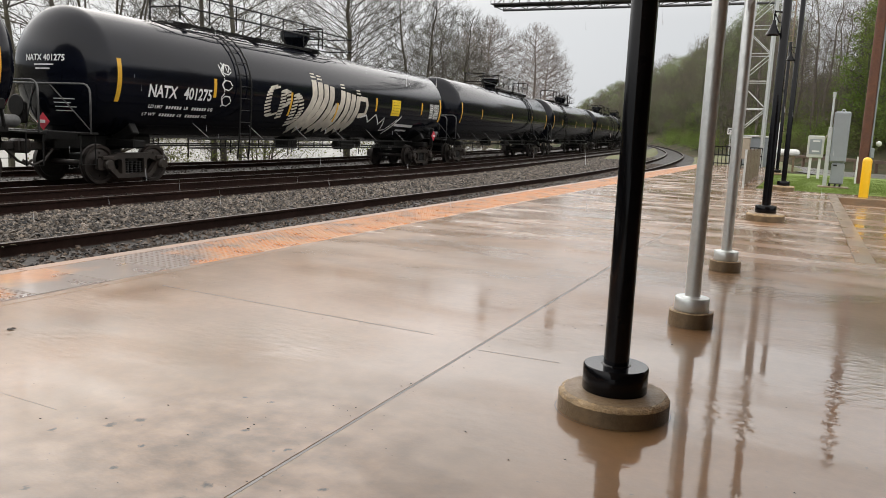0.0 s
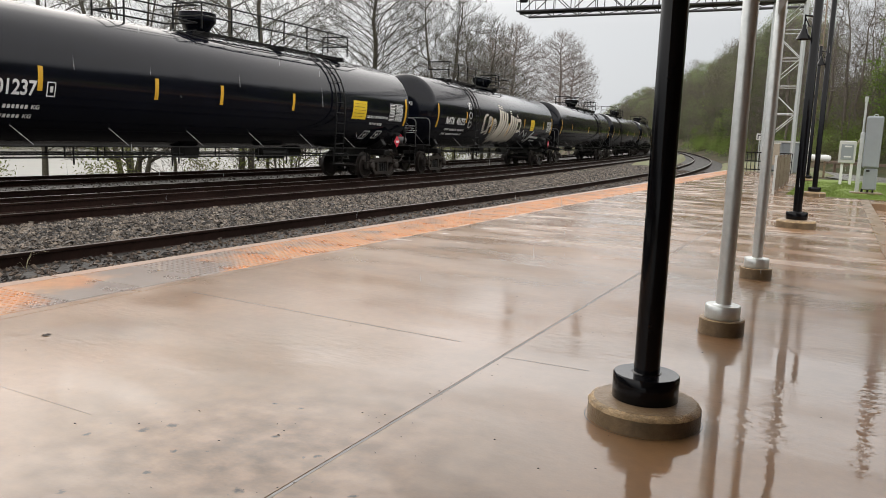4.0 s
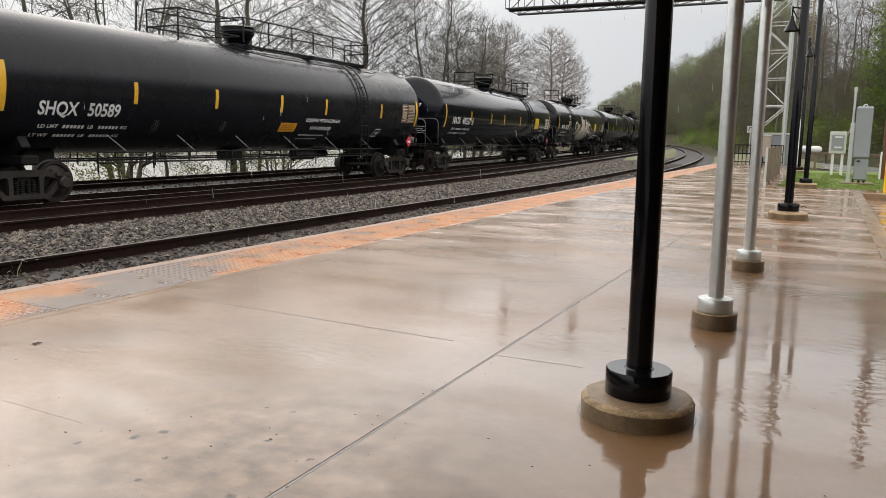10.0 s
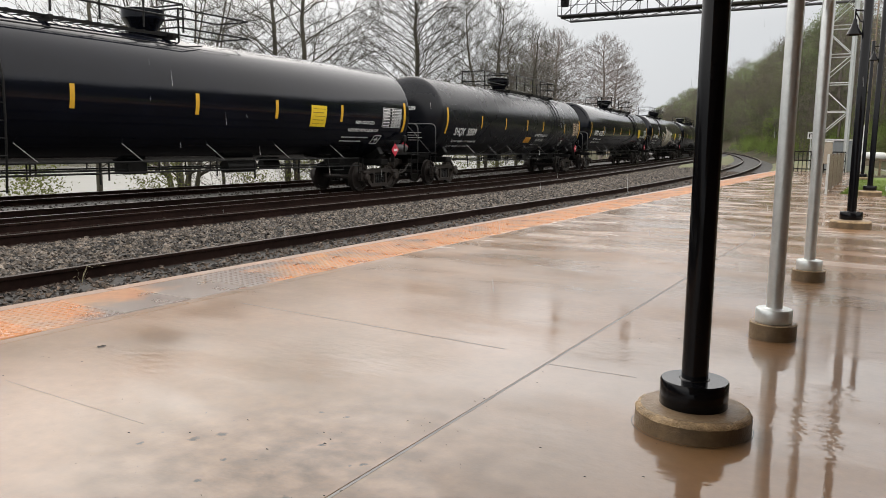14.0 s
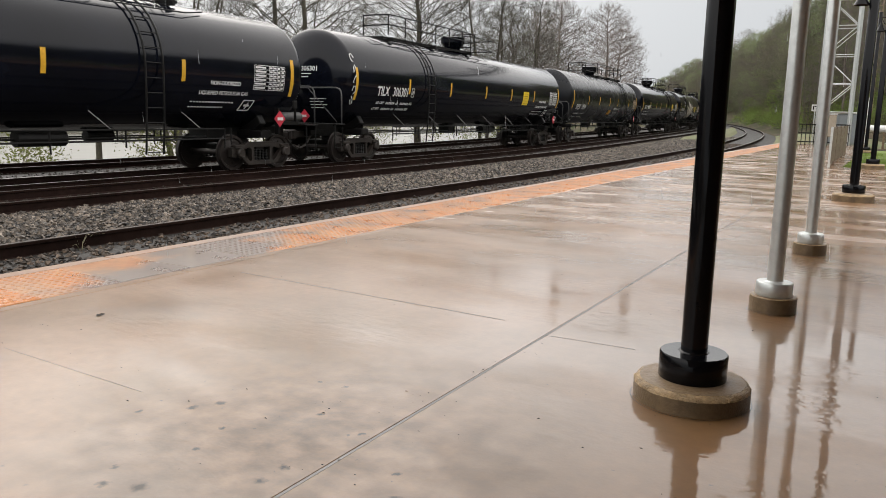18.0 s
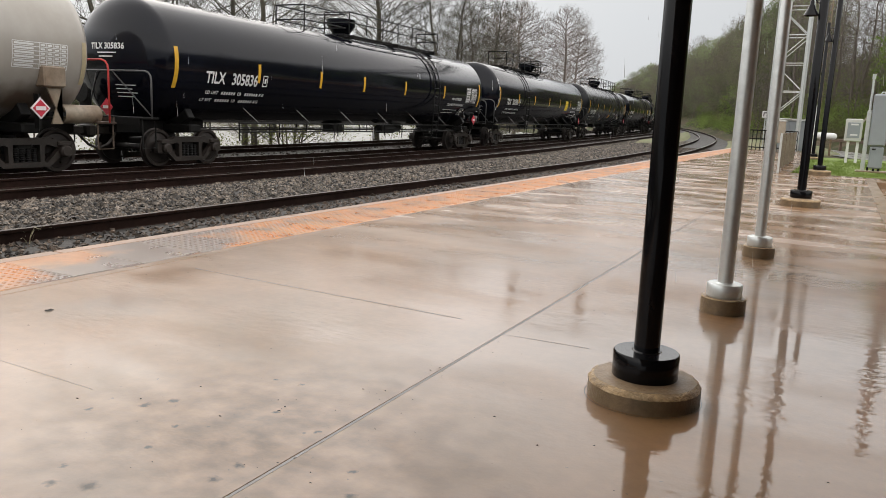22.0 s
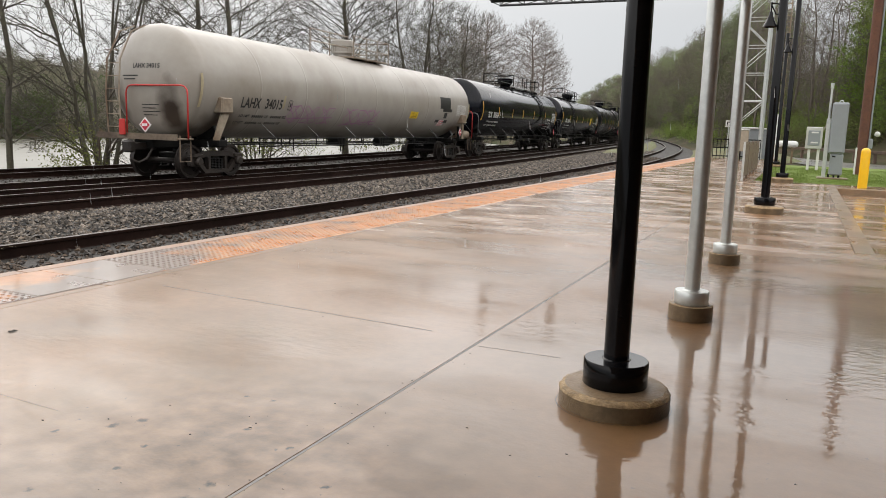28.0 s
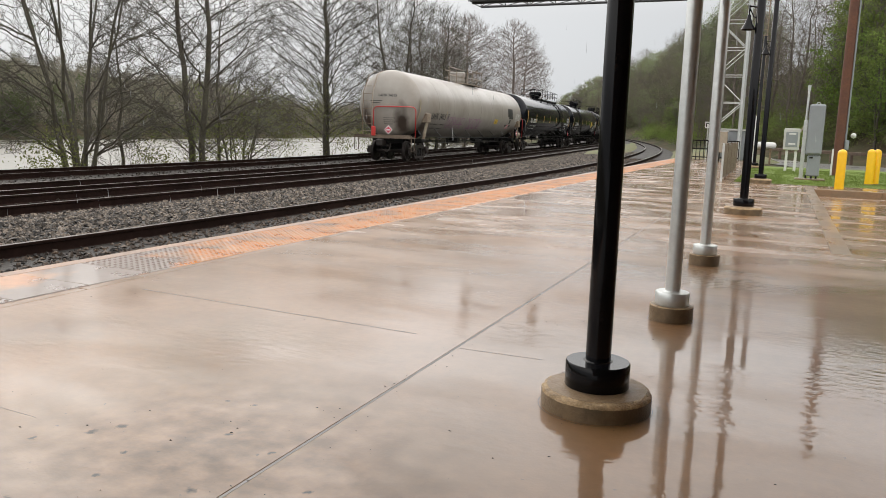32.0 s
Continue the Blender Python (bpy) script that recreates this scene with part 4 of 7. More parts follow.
def add_truck(car, y, steel):
    truck = part("truck", shared("bolster", lambda: Build().box(0, 0, 0.52, 2.0, 0.36, 0.26, bevel=0.03).box(0, 0, 0.72, 0.6, 0.6, 0.16, bevel=0.03).rod((-0.7, 0.3, 0.45), (0.7, 0.3, 0.45), 0.05).mesh("truck")),
                 DARK_STEEL, car, "cast steel truck with bare wheels", at=Matrix.Translation((0, y, 0)))
    for e in (-1, 1):
        part("side_frame", shared("frame", side_frame_mesh), steel, truck, at=Matrix.Translation((e * 1.0, 0, 0)) @ (Matrix() if e > 0 else Matrix.Rotation(math.pi, 4, "Z")))
        part("spring_nest", shared("spring", spring_mesh), DARK_STEEL, truck, at=Matrix.Translation((e * 1.0, 0, 0)))
        part("wheelset", shared("wheelset", wheelset_mesh), WHEEL_STEEL, truck, at=Matrix.Translation((0, e * 0.86, 0.457)))


def railing(points, posts_at, z0, z1, r=0.024):
    """Hand-rail through (x, y) points at two heights with posts."""
    b = Build()
    for z in (z1, (z0 + z1) / 2):
        b.pipe([(x, y, z) for x, y in points], r, 6)
    for x, y in posts_at:
        b.rod((x, y, z0), (x, y, z1), r, n=6)
    return b


def diamond(b, x, y, z, r, normal_x):
    """A placard on its corner, facing +x (a side) or -y (an end)."""
    if normal_x:
        vs = [(x, y - r, z), (x, y, z - r), (x, y + r, z), (x, y, z + r)]
        vs += [(x - 0.012, q[1], q[2]) for q in vs]
    else:
        vs = [(x - r, y, z), (x, y, z - r), (x + r, y, z), (x, y, z + r)]
        vs += [(q[0], y + 0.012, q[2]) for q in vs]
    return b.add(vs, [(0, 1, 2, 3), (7, 6, 5, 4), (0, 4, 5, 1), (1, 5, 6, 2), (2, 6, 7, 3), (3, 7, 4, 0)])


STRUT_GREY = material("wet_grey_strut", (0.2, 0.2, 0.2), rough=0.25, metal=0.5, vary=0.2)


def make_car(words, mark, number, middle, half, paint, flip=1, white=False, stripes=(), number_z=2.24, number_y=-7.2, simple=False):
    """One pressure tank car. flip: the end towards which its top walkway runs."""
    cyl = half - 1.3
    car = thing("tank_car", words, "tank car", group="tank train")
    part("tank", tank_mesh(cyl, white), paint, car, "welded steel pressure tank")
    steel = RUST_STEEL
    trim = TRIM_TAN if white else TANK_BLACK
    ink = STENCIL_BLACK if white else STENCIL_WHITE
    bogie = half - 2.3
    for e in (-1, 1):
        add_truck(car, e * bogie, steel)
        # stub sill with saddle
        b = Build().box(0, e * (half - 2.1), 0.98, 0.66, 3.0, 0.36, bevel=0.03)
        for x in (-0.95, 0.95):
            b.box(x * 0.8, e * bogie, 1.16, 0.7, 0.22, 0.3, Matrix.Rotation(-math.copysign(0.55, x), 4, "Y"), bevel=0.02)
        b.box(0, e * bogie, 0.95, 2.5, 0.4, 0.2, bevel=0.03)
        part("stub_sill", b, DARK_STEEL, car)
        part("coupler", shared(("coupler", e), lambda: coupler_mesh(e)), RUST_STEEL, car, at=Matrix.Translation((0, e * (half - 0.55), 0)))
        # end walkway and sill steps
        deck = 1.08 if white else 1.19
        b = Build().box(0, e * (half - 0.62), deck, 2.9, 0.5, 0.05, bevel=0.01)
        for x in (-1.38, 1.38):
            b.pipe([(x, e * (half - 0.42), 1.17), (x, e * (half - 0.42), 0.5), (x, e * (half - 0.82), 0.5), (x, e * (half - 0.82), 1.17)], 0.02)
        b.box(0, e * (half - 0.36), 1.12, 2.7, 0.03, 0.16)
        part("end_walkway", b, DECK_RUST if white else DARK_STEEL, car)
        # end hand-rail: a loop that bends down at the corners
        y = e * (half - 0.6)
        top, reach = (2.25, -0.55) if white else (2.08, -1.5)
        bend = [(0.2 * (1 - math.cos(a)), 0.2 * math.sin(a)) for a in (0.5, 1.0, 1.57)]
        pts = [(1.5, y, deck), (1.5, y, top)] + [(1.5 - q, y, top + h) for q, h in bend]
        pts += [(reach + q, y, top + h) for q, h in reversed(bend)] + [(reach, y, top), (reach, y, deck)]
        b = Build().pipe(pts, 0.022, 8)
        if not white:
            b.pipe([(0.25, y, 2.28), (1.05, e * (half - 1.0), 1.25)], 0.016)
            b.pipe([(-0.25, y, 2.28), (-1.05, e * (half - 1.0), 1.25)], 0.016)
        part("end_handrail", b, RAIL_RED if white else HANDRAIL_GREY, car, "red-painted hand-rail" if white else "", smooth=True)
        # hand-brake and air gear
        if e < 0 and not white:
            b = Build().box(-0.55, -half + 0.5, 1.6, 0.3, 0.16, 0.5, bevel=0.04).lathe([(0.24, 0), (0.26, 0.02), (0.24, 0.04)], 20, Matrix.Translation((-0.55, -half + 0.4, 1.75)) @ Matrix.Rotation(math.pi / 2, 4, "X"))
            part("hand_brake", b, DARK_STEEL, car)
    # side rails and hangers low along the shell
    b = Build()
    lo = bogie - 1.6
    for x in (-1.32, 1.32):
        for z in (1.1, 0.86):
            b.pipe([(x, -lo, z), (x, lo, z)], 0.022)
        y, k = -lo, 0
        while y <= lo:
            b.rod((x, y, 1.12), (x, y, 0.62 if k % 3 == 0 else 0.84), 0.02, n=6)
            if k % 2:
                b.rod((x, y + 0.22, 1.12), (x, y + 0.22, 0.7), 0.02, n=6)
            y += 2 * lo / 9
            k += 1
    part("side_rail", b, DARK_STEEL, car)
    for i in range(6):
        y = -lo + 0.8 + (2 * lo - 1.6) * i / 5
        part("rail_strut", shared("rail_strut", lambda: Build().rod(on_side(-0.32, 0, 1.5, -0.01), (1.33, 0, 1.12), 0.013, n=6).mesh("rail_strut")), STRUT_GREY, car, at=Matrix.Translation((0, y, 0)))
    b = Build().box(0.1, -0.6, 0.92, 0.5, 0.6, 0.3, bevel=0.03).rod((0.35, 2.2, 0.9), (0.35, 3.3, 0.9), 0.17, n=14).rod((-0.2, 4.2, 0.92), (-0.2, 4.9, 0.92), 0.13, n=12)
    b.pipe([(0.3, -bogie + 1, 0.88), (0.3, bogie - 1, 0.88)], 0.025)
    part("brake_gear", b, DARK_STEEL, car)
    # top: valve housing, walkway and railing
    top = TANK_Z + TANK_R
    if white:
        b = Build().lathe([(0.36, top - 0.08), (0.36, top + 0.14), (0.44, top + 0.15), (0.44, top + 0.2), (0.4, top + 0.21), (0.4, top + 0.4), (0.45, top + 0.41), (0.45, top + 0.6), (0.4, top + 0.64)], 24)
        for k in range(10):
            b.rod((0.43 * math.cos(k * 0.628), 0.43 * math.sin(k * 0.628), top + 0.2), (0.43 * math.cos(k * 0.628), 0.43 * math.sin(k * 0.628), top + 0.41), 0.02, n=6)
        part("valve_housing", auto_smooth(b.mesh("valve_housing")), TANK_WHITE, car)
        b = Build().box(0.3, 0.9, top - 0.02, 0.9, 2.8, 0.05)
        part("top_walkway", b, trim, car)
        part("railing", railing([(0.55, -3.2), (0.55, -0.6)], [(0.55, -3.2), (0.55, -1.9)], top - 0.1, top + 0.7), trim, car)
        part("railing", railing([(0.75, -0.5), (0.75, 2.4), (-0.6, 2.4), (-0.6, -0.5)], [(0.75, -0.5), (0.75, 0.5), (0.75, 1.4), (0.75, 2.4), (-0.6, 2.4), (-0.6, 1)], top - 0.1, top + 0.75), trim, car)
    else:
        b = Build().lathe([(0.36, top - 0.06), (0.36, top + 0.06), (0.3, top + 0.1), (0.46, top + 0.34), (0.5, top + 0.38), (0.5, top + 0.6), (0.46, top + 0.62)], 28)
        part("valve_housing", auto_smooth(b.mesh("valve_housing")), TANK_BLACK, car)
        y0, y1 = sorted((-0.6 * flip, 6.4 * flip))
        b = Build()
        for x in (-0.25, 0.4):
            b.box(x + 0.1, (y0 + y1) / 2, top + 0.02, 0.05, y1 - y0, 0.07)
        k = 0
        while y0 + k * 0.3 < y1:
            b.box(0.17, y0 + k * 0.3, top + 0.055, 0.72, 0.06, 0.025)
            k += 1
        for y in (y0 + 0.3, (y0 + y1) / 2, y1 - 0.3):
            b.box(0.35, y, top - 0.03, 0.8, 0.08, 0.14)
        part("top_walkway", b, DARK_STEEL, car, "steel grating walkway")
        xs = [(0.72, y0 + (y1 - y0) * i / 6) for i in range(7)] + [(-0.3, y1), (-0.3, y0)]
        part("railing", railing([(-0.3, y0), (0.72, y0), (0.72, y1), (-0.3, y1)], xs, top + 0.1, top + 0.78), DARK_STEEL, car)
        ends = sorted((-3.0 * flip, -0.6 * flip))
        part("guard_loop", railing([(0.55, ends[0]), (0.55, ends[1]), (-0.55, ends[1]), (-0.55, ends[0]), (0.55, ends[0])], [(0.55, ends[0]), (-0.55, ends[0])], top - 0.2, top + 0.7), DARK_STEEL, car)
        # a curved grab line on the shoulder beside the walkway
        b = Build().pipe([on_side(y0 - 0.9, 0, 4.0, 0.05), on_side(y0 - 0.3, 0, 3.85, 0.08), on_side(y0 + 1.0, 0, 3.78, 0.08), on_side(y1 - 0.2, 0, 3.78, 0.08), on_side(y1 + 0.5, 0, 3.9, 0.05)], 0.018)
        part("grab_rail", b, DARK_STEEL, car)
        # side ladder, bent over the shell
        yl = 4.75 * flip
        b = Build()
        for y in (yl - 0.24, yl + 0.24):
            b.pipe([(1.5, y, 0.55), (1.56, y, 1.2), (1.6, y, 2.0), (1.6, y, 2.7)] + [on_side(y, 0, z, 0.07) for z in (3.0, 3.3, 3.6, 3.85, 4.0)] + [(0.6, y, top + 0.1)], 0.024)
        for i in range(10):
            z = 0.6 + i * 0.33
            x = 1.58 if z < 2.75 else on_side(0, 0, min(z, 4.0), 0.07)[0]
            b.rod((x, yl - 0.24, z), (x, yl + 0.24, z), 0.014, n=6)
        part("ladder", b, DARK_STEEL, car)
    # conspicuity tape
    for y, z, h, w in stripes:
        part("tape_stripe", side_patch(Build(), y - w / 2, y + w / 2, z, h, rows=6), TAPE_FADED if white else REFLECT_YELLOW, car)
    if simple:
        train.append((car, middle))
        return car
    # marks that can be read, and bars for those that cannot
    spans = [(min(u for u, v in vs), max(u for u, v in vs)) for vs, fs in (letters(mark, 0.42), letters(number, 0.42))]
    wide = [0.84 * (b - a) for a, b in spans]
    y = number_y - (sum(wide) + 0.26) / 2
    part("owner_mark", side_words(Build(), mark, y + wide[0] / 2, number_z, 0.42, 0.84), ink, car)
    part("car_number", side_words(Build(), number, y + wide[0] + 0.26 + wide[1] / 2, number_z, 0.42, 0.84), ink, car)
    for row, first in enumerate(("LD LMT", "LT WT")):
        b = Build()
        z, yy = number_z - 0.36 - 0.19 * row, y + 0.1 - 0.12 * row
        side_words(b, first, yy + 0.26, z, 0.13, 1.1)
        yy += 0.62
        for unit in ("LB", "KG"):
            for _ in range(6):
                side_patch(b, yy, yy + 0.065, z, 0.085, rows=1)
                yy += 0.095
            side_words(b, unit, yy + 0.14, z, 0.13, 1.1)
            yy += 0.36
        part("weight_line", b, ink, car)
    part("end_number", head_words(Build(), mark + " " + number, 0.1 if white else 0.05, 2.95 if white else 2.85, 0.165 if white else 0.2, cyl), ink, car)
    b = Build()
    side = 0.0 if white else 0.5
    head_bar(b, side - 0.75, side - 0.15, 2.7, 0.03, cyl), head_bar(b, side - 0.7, side - 0.25, 2.61, 0.03, cyl)
    for i in range(4):
        head_bar(b, 0.7 * side - 0.1, 0.7 * side + 0.45 - 0.1 * (i % 2), 1.95 - 0.09 * i, 0.02, cyl)
    part("end_marks", b, ink, car)
    # placards on the end and on the side
    y = -half + 0.38
    part("placard", diamond(Build(), 0.28, y, 1.42, 0.2, False), PLACARD_WHITE if white else PLACARD_RED, car, "diamond hazard placard")
    part("placard_face", diamond(Build(), 0.28, y - 0.008, 1.42, 0.15, False), PLACARD_RED, car)
    part("placard_band", Build().box(0.28, y - 0.02, 1.42, 0.18, 0.01, 0.07), PLACARD_WHITE, car)
    y = cyl - 0.75 if not white else cyl - 0.95
    part("placard", diamond(Build(), 1.5, y, 1.36, 0.22, True), PLACARD_WHITE if white else PLACARD_RED, car, "diamond hazard placard")
    part("placard_face", diamond(Build(), 1.508, y, 1.36, 0.17, True), PLACARD_RED, car)
    part("placard_band", Build().box(1.515, y, 1.36, 0.01, 0.22, 0.08), PLACARD_WHITE, car)
    part("placard_holder", Build().box(1.4, y, 1.3, 0.14, 0.06, 0.7).box(1.35, y + 0.55, 1.25, 0.08, 0.6, 0.1), DARK_STEEL, car)
    # bracket with routing box near the front corner
    if not white:
        part("bracket", Build().box(1.46, cyl - 0.1, 1.75, 0.08, 0.16, 0.22, bevel=0.02).pipe([(1.46, cyl - 0.1, 1.7), (1.35, cyl + 0.05, 1.2)], 0.035), DARK_STEEL, car)
        b = Build().lathe([(0.02, -0.42), (0.1, -0.4), (0.13, -0.34), (0.13, 0.34), (0.1, 0.4), (0.02, 0.42)], 18, Matrix.Translation((1.12, cyl + 0.1, 1.42)) @ Matrix.Rotation(math.pi / 2, 4, "X"))
        part("air_reservoir", auto_smooth(b.mesh("air_reservoir"), 50), HANDRAIL_GREY, car, "small grey air reservoir")
    train.append((car, middle))
    return car


def table_label(car, y0, y1, z, h, ink, rows=6, cols=5):
    """A stencilled specification table: a frame with rows of bars."""
    b = Build()
    for i in range(rows + 1):
        side_patch(b, y0, y1, z - h / 2 + h * i / rows, 0.014, rows=1)
    for j in range(cols + 1):
        y = y0 + (y1 - y0) * (0 if j == 0 else 0.35 + 0.65 * j / cols)
        side_patch(b, y - 0.007, y + 0.007, z, h, rows=4, lift=0.0065)
    for i in range(rows):
        for j in range(cols):
            ya = y0 + (y1 - y0) * (0.03 if j == 0 else 0.37 + 0.65 * (j - 0.02) / cols)
            side_patch(b, ya, ya + (y1 - y0) * (0.34 if j == 0 else 0.08), z - h / 2 + h * (i + 0.5) / rows, h / rows * 0.45, rows=1, lift=0.007)
    part("test_table", b, ink, car, "stencilled test table")


def frame_label(car, y, z, ink, k=0.75):
    """A slanted open rectangle with two bars in it."""
    b = Build()
    pts = [(y + k * a, z + k * c) for a, c in ((-0.3, -0.17), (0.2, -0.17), (0.3, 0.17), (-0.2, 0.17), (-0.3, -0.17))]
    for p, q in zip(pts, pts[1:]):
        side_stroke(b, [p, q], 0.03)
    side_stroke(b, [(y - 0.12 * k, z), (y + 0.14 * k, z)], 0.07 * k), side_stroke(b, [(y, z - 0.12 * k), (y + 0.05 * k, z + 0.1 * k)], 0.05 * k)
    part("stencil_box", b, ink, car)


def square_label(car, y0, y1, z, h, colour, ink):
    part("label", side_patch(Build(), y0, y1, z, h, rows=5), colour, car)
    b = Build()
    for i in range(5):
        side_patch(b, y0 + 0.08, y1 - 0.08 - 0.06 * (i % 2), z + h * (0.34 - 0.17 * i), 0.02 if i % 2 else 0.012, rows=1, lift=0.012)
    part("label_lines", b, LABEL_INK if colour is not PLACARD_WHITE else ink, car)


def small_box_mark(car, y, z, ink):
    b = Build()
    for p, q in zip([(-0.09, -0.14), (0.09, -0.14), (0.09, 0.14), (-0.09, 0.14)], [(0.09, -0.14), (0.09, 0.14), (-0.09, 0.14), (-0.09, -0.14)]):
        side_stroke(b, [(y + p[0], z + p[1]), (y + q[0], z + q[1])], 0.025)
    side_stroke(b, [(y - 0.03, z), (y + 0.04, z)], 0.12)
    part("mark_box", b, ink, car)


def gas_words(car, y, z, first, second, size=0.17, lines=2):
    part("cargo_words", side_words(Build(), first, y, z + 0.12, size, 0.95), STENCIL_WHITE, car, "stencilled cargo name")
    part("cargo_words", side_words(Build(), second, y, z - 0.12, size, 0.95), STENCIL_WHITE, car, "stencilled cargo name")
    b = Build()
    for i in range(lines):
        yy = y - 1.0
        while yy < y + 0.35 - 0.3 * i:
            side_patch(b, yy, yy + 0.07, z - 0.34 - 0.12 * i, 0.04, rows=1)
            yy += 0.095
    if lines:
        part("cargo_lines", b, STENCIL_WHITE, car, "small stencilled lines")


LABEL_INK = material("faded_brown_print", (0.3, 0.17, 0.02), rough=0.5, vary=0.1)
HANDRAIL_GREY = material("grey_worn_handrail", (0.1, 0.1, 0.1), rough=0.45, vary=0.3, grain=12)
DECK_RUST = material("rusty_cream_deck", (0.16, 0.12, 0.085), rough=0.6, vary=0.35, grain=14, second=(0.05, 0.03, 0.02), spread=0.5)
TRIM_TAN = material("dirty_cream_paint", (0.3, 0.25, 0.19), rough=0.5, vary=0.25, grain=9, second=(0.16, 0.105, 0.065), spread=0.52)


def marks(rear, front, small):
    """Tape: tall strips at the two seams and short ones along the side."""
    return [(rear, 2.42, 1.0, 0.13), (front, 2.45, 1.0, 0.13)] + [(y, 2.46, 0.5, 0.115) for y in small]


def build_train():
    for i in range(1, 6):
        make_car("glossy black pressure tank car far up the line", "", "", 74.0 + 21.4 * (i + 0.5), 10.7, TANK_BLACK, 1 if i % 2 else -1, stripes=marks(-9.3, 9.3, (-6, 0, 5)), simple=True)
    # the car with graffiti
    a = make_car("glossy black tank car tagged with cream graffiti", "NATX", "401275", 84.7, 10.7, TANK_BLACK, -1, stripes=marks(-9.26, 9.25, (-5.95, 3.22, 7.3)))
    square_label(a, 4.5, 5.25, 2.4, 0.62, LABEL_YELLOW, STENCIL_BLACK)
    table_label(a, 8.1, 9.05, 2.4, 0.6, STENCIL_WHITE)
    b = Build()
    for i in range(9):                              # tall striped tag
        y, foot = -1.05 + 0.36 * i, 1.4 + 0.04 * (i % 3)
        head = 2.35 if i == 4 else 3.05 - 0.045 * i
        side_stroke(b, [(y - 0.85 + 0.05 * i, foot), (y - 0.5 + 0.04 * i, foot + 0.3), (y - 0.2 + 0.02 * i, foot + 0.72), (y - 0.02, min(2.5, head - 0.1)), (y, head)], 0.29)
        if i in (0, 1, 5, 8):
            side_stroke(b, [(y - 0.14, head + 0.1), (y + 0.16, head + 0.09)], 0.05), side_stroke(b, [(y - 0.14, head + 0.2), (y + 0.12, head + 0.19)], 0.04)
    side_stroke(b, [(1.95, 2.62), (2.42, 2.6), (2.5, 2.4), (2.45, 2.05), (1.95, 2.0)], 0.17)
    part("tall_tag", b, GRAFFITI_WHITE, a, "tall cream striped graffiti tag")
    b = Build()
    for pts in ([(-3.05, 2.66), (-3.3, 2.72), (-3.52, 2.5), (-3.55, 2.1), (-3.35, 1.82), (-3.05, 1.9)], [(-2.82, 1.75), (-2.8, 2.62)], [(-2.8, 2.62), (-2.5, 2.55), (-2.45, 2.3), (-2.68, 2.12)],
                [(-2.15, 1.62), (-2.12, 2.55)], [(-2.12, 2.55), (-1.85, 2.4), (-1.72, 2.05), (-1.88, 1.7), (-2.2, 1.56)]):
        for p, q in zip(pts, pts[1:]):       # letters drawn as rows of short dashes
            k = max(2, int(math.hypot(q[0] - p[0], q[1] - p[1]) / 0.095))
            for i in range(k):
                f = (i + 0.5) / k
                c = (p[0] + (q[0] - p[0]) * f, p[1] + (q[1] - p[1]) * f)
                side_stroke(b, [(c[0] - 0.14, c[1] - 0.03), (c[0] + 0.14, c[1] + 0.03)], 0.06)
    part("letter_tag", b, GRAFFITI_WHITE, a, "cream block letter graffiti")
    for y, z, h in ((-2.36, 2.2, 0.75), (0.42, 2.05, 0.7)):
        part("tape_stripe", side_patch(Build(), y - 0.05, y + 0.05, z, h, rows=6, lift=0.009), REFLECT_YELLOW, a)
    b = Build()
    side_stroke(b, [(2.2, 1.95), (2.6, 2.05), (2.9, 1.8), (3.3, 2.1), (3.8, 1.75), (4.1, 2.0), (4.25, 1.5), (4.6, 1.55), (5.2, 1.95)], 0.05)
    side_stroke(b, [(4.7, 1.4), (5.5, 2.1)], 0.08), side_stroke(b, [(5.2, 1.75), (6.9, 1.72)], 0.1), side_stroke(b, [(5.6, 1.55), (6.6, 1.53)], 0.06)
    for k in range(3):
        side_stroke(b, [(-5.62 + 0.06 * math.sin(j * 1.3 + k), 2.0 + 0.4 * k + 0.06 * j) for j in range(7)], 0.03)
        side_stroke(b, [(-5.45 + 0.2 * math.cos(j), 2.15 + 0.42 * k + 0.14 * math.sin(j)) for j in range(7)], 0.03)
    side_stroke(b, [(-5.75, 3.1), (-5.65, 2.85), (-5.5, 3.15), (-5.4, 2.9), (-5.3, 3.1)], 0.03)
    part("scribble_tag", b, STENCIL_WHITE, a, "thin white scribbled tag")
    # the second numbered car
    c = make_car("glossy black tank car with white numbers", "NATX", "401237", 63.25, 10.75, TANK_BLACK, 1, stripes=marks(-9.23, 9.3, (-5.98, -2.93, -0.71, 2.37)))
    small_box_mark(c, -5.72, 2.26, STENCIL_WHITE)
    square_label(c, 5.63, 6.5, 2.4, 0.62, LABEL_YELLOW, STENCIL_BLACK)
    table_label(c, 8.1, 9.05, 2.42, 0.6, STENCIL_WHITE)
    gas_words(c, 7.3, 2.08, "LIQUEFIED PETROLEUM GAS", "NOT ODORIZED", 0.12, 0)
    frame_label(c, 7.75, 1.6, STENCIL_WHITE), frame_label(c, 6.95, 1.58, STENCIL_WHITE)
    # the car with the orange label
    c = make_car("dull black tank car with an orange label", "SHQX", "50589", 42.2, 10.3, TANK_DULL, 1, stripes=marks(-8.7, 8.88, (-5.4, -2.67, 0.13, 2.48, 6.07)), number_z=2.02, number_y=-6.85)
    square_label(c, 0.27, 1.09, 1.78, 0.32, LABEL_ORANGE, STENCIL_BLACK)
    gas_words(c, 2.45, 1.9, "LIQUEFIED PETROLEUM GAS", "NON-ODORIZED", 0.16)
    table_label(c, 7.7, 8.72, 2.44, 0.66, LABEL_CREAM)
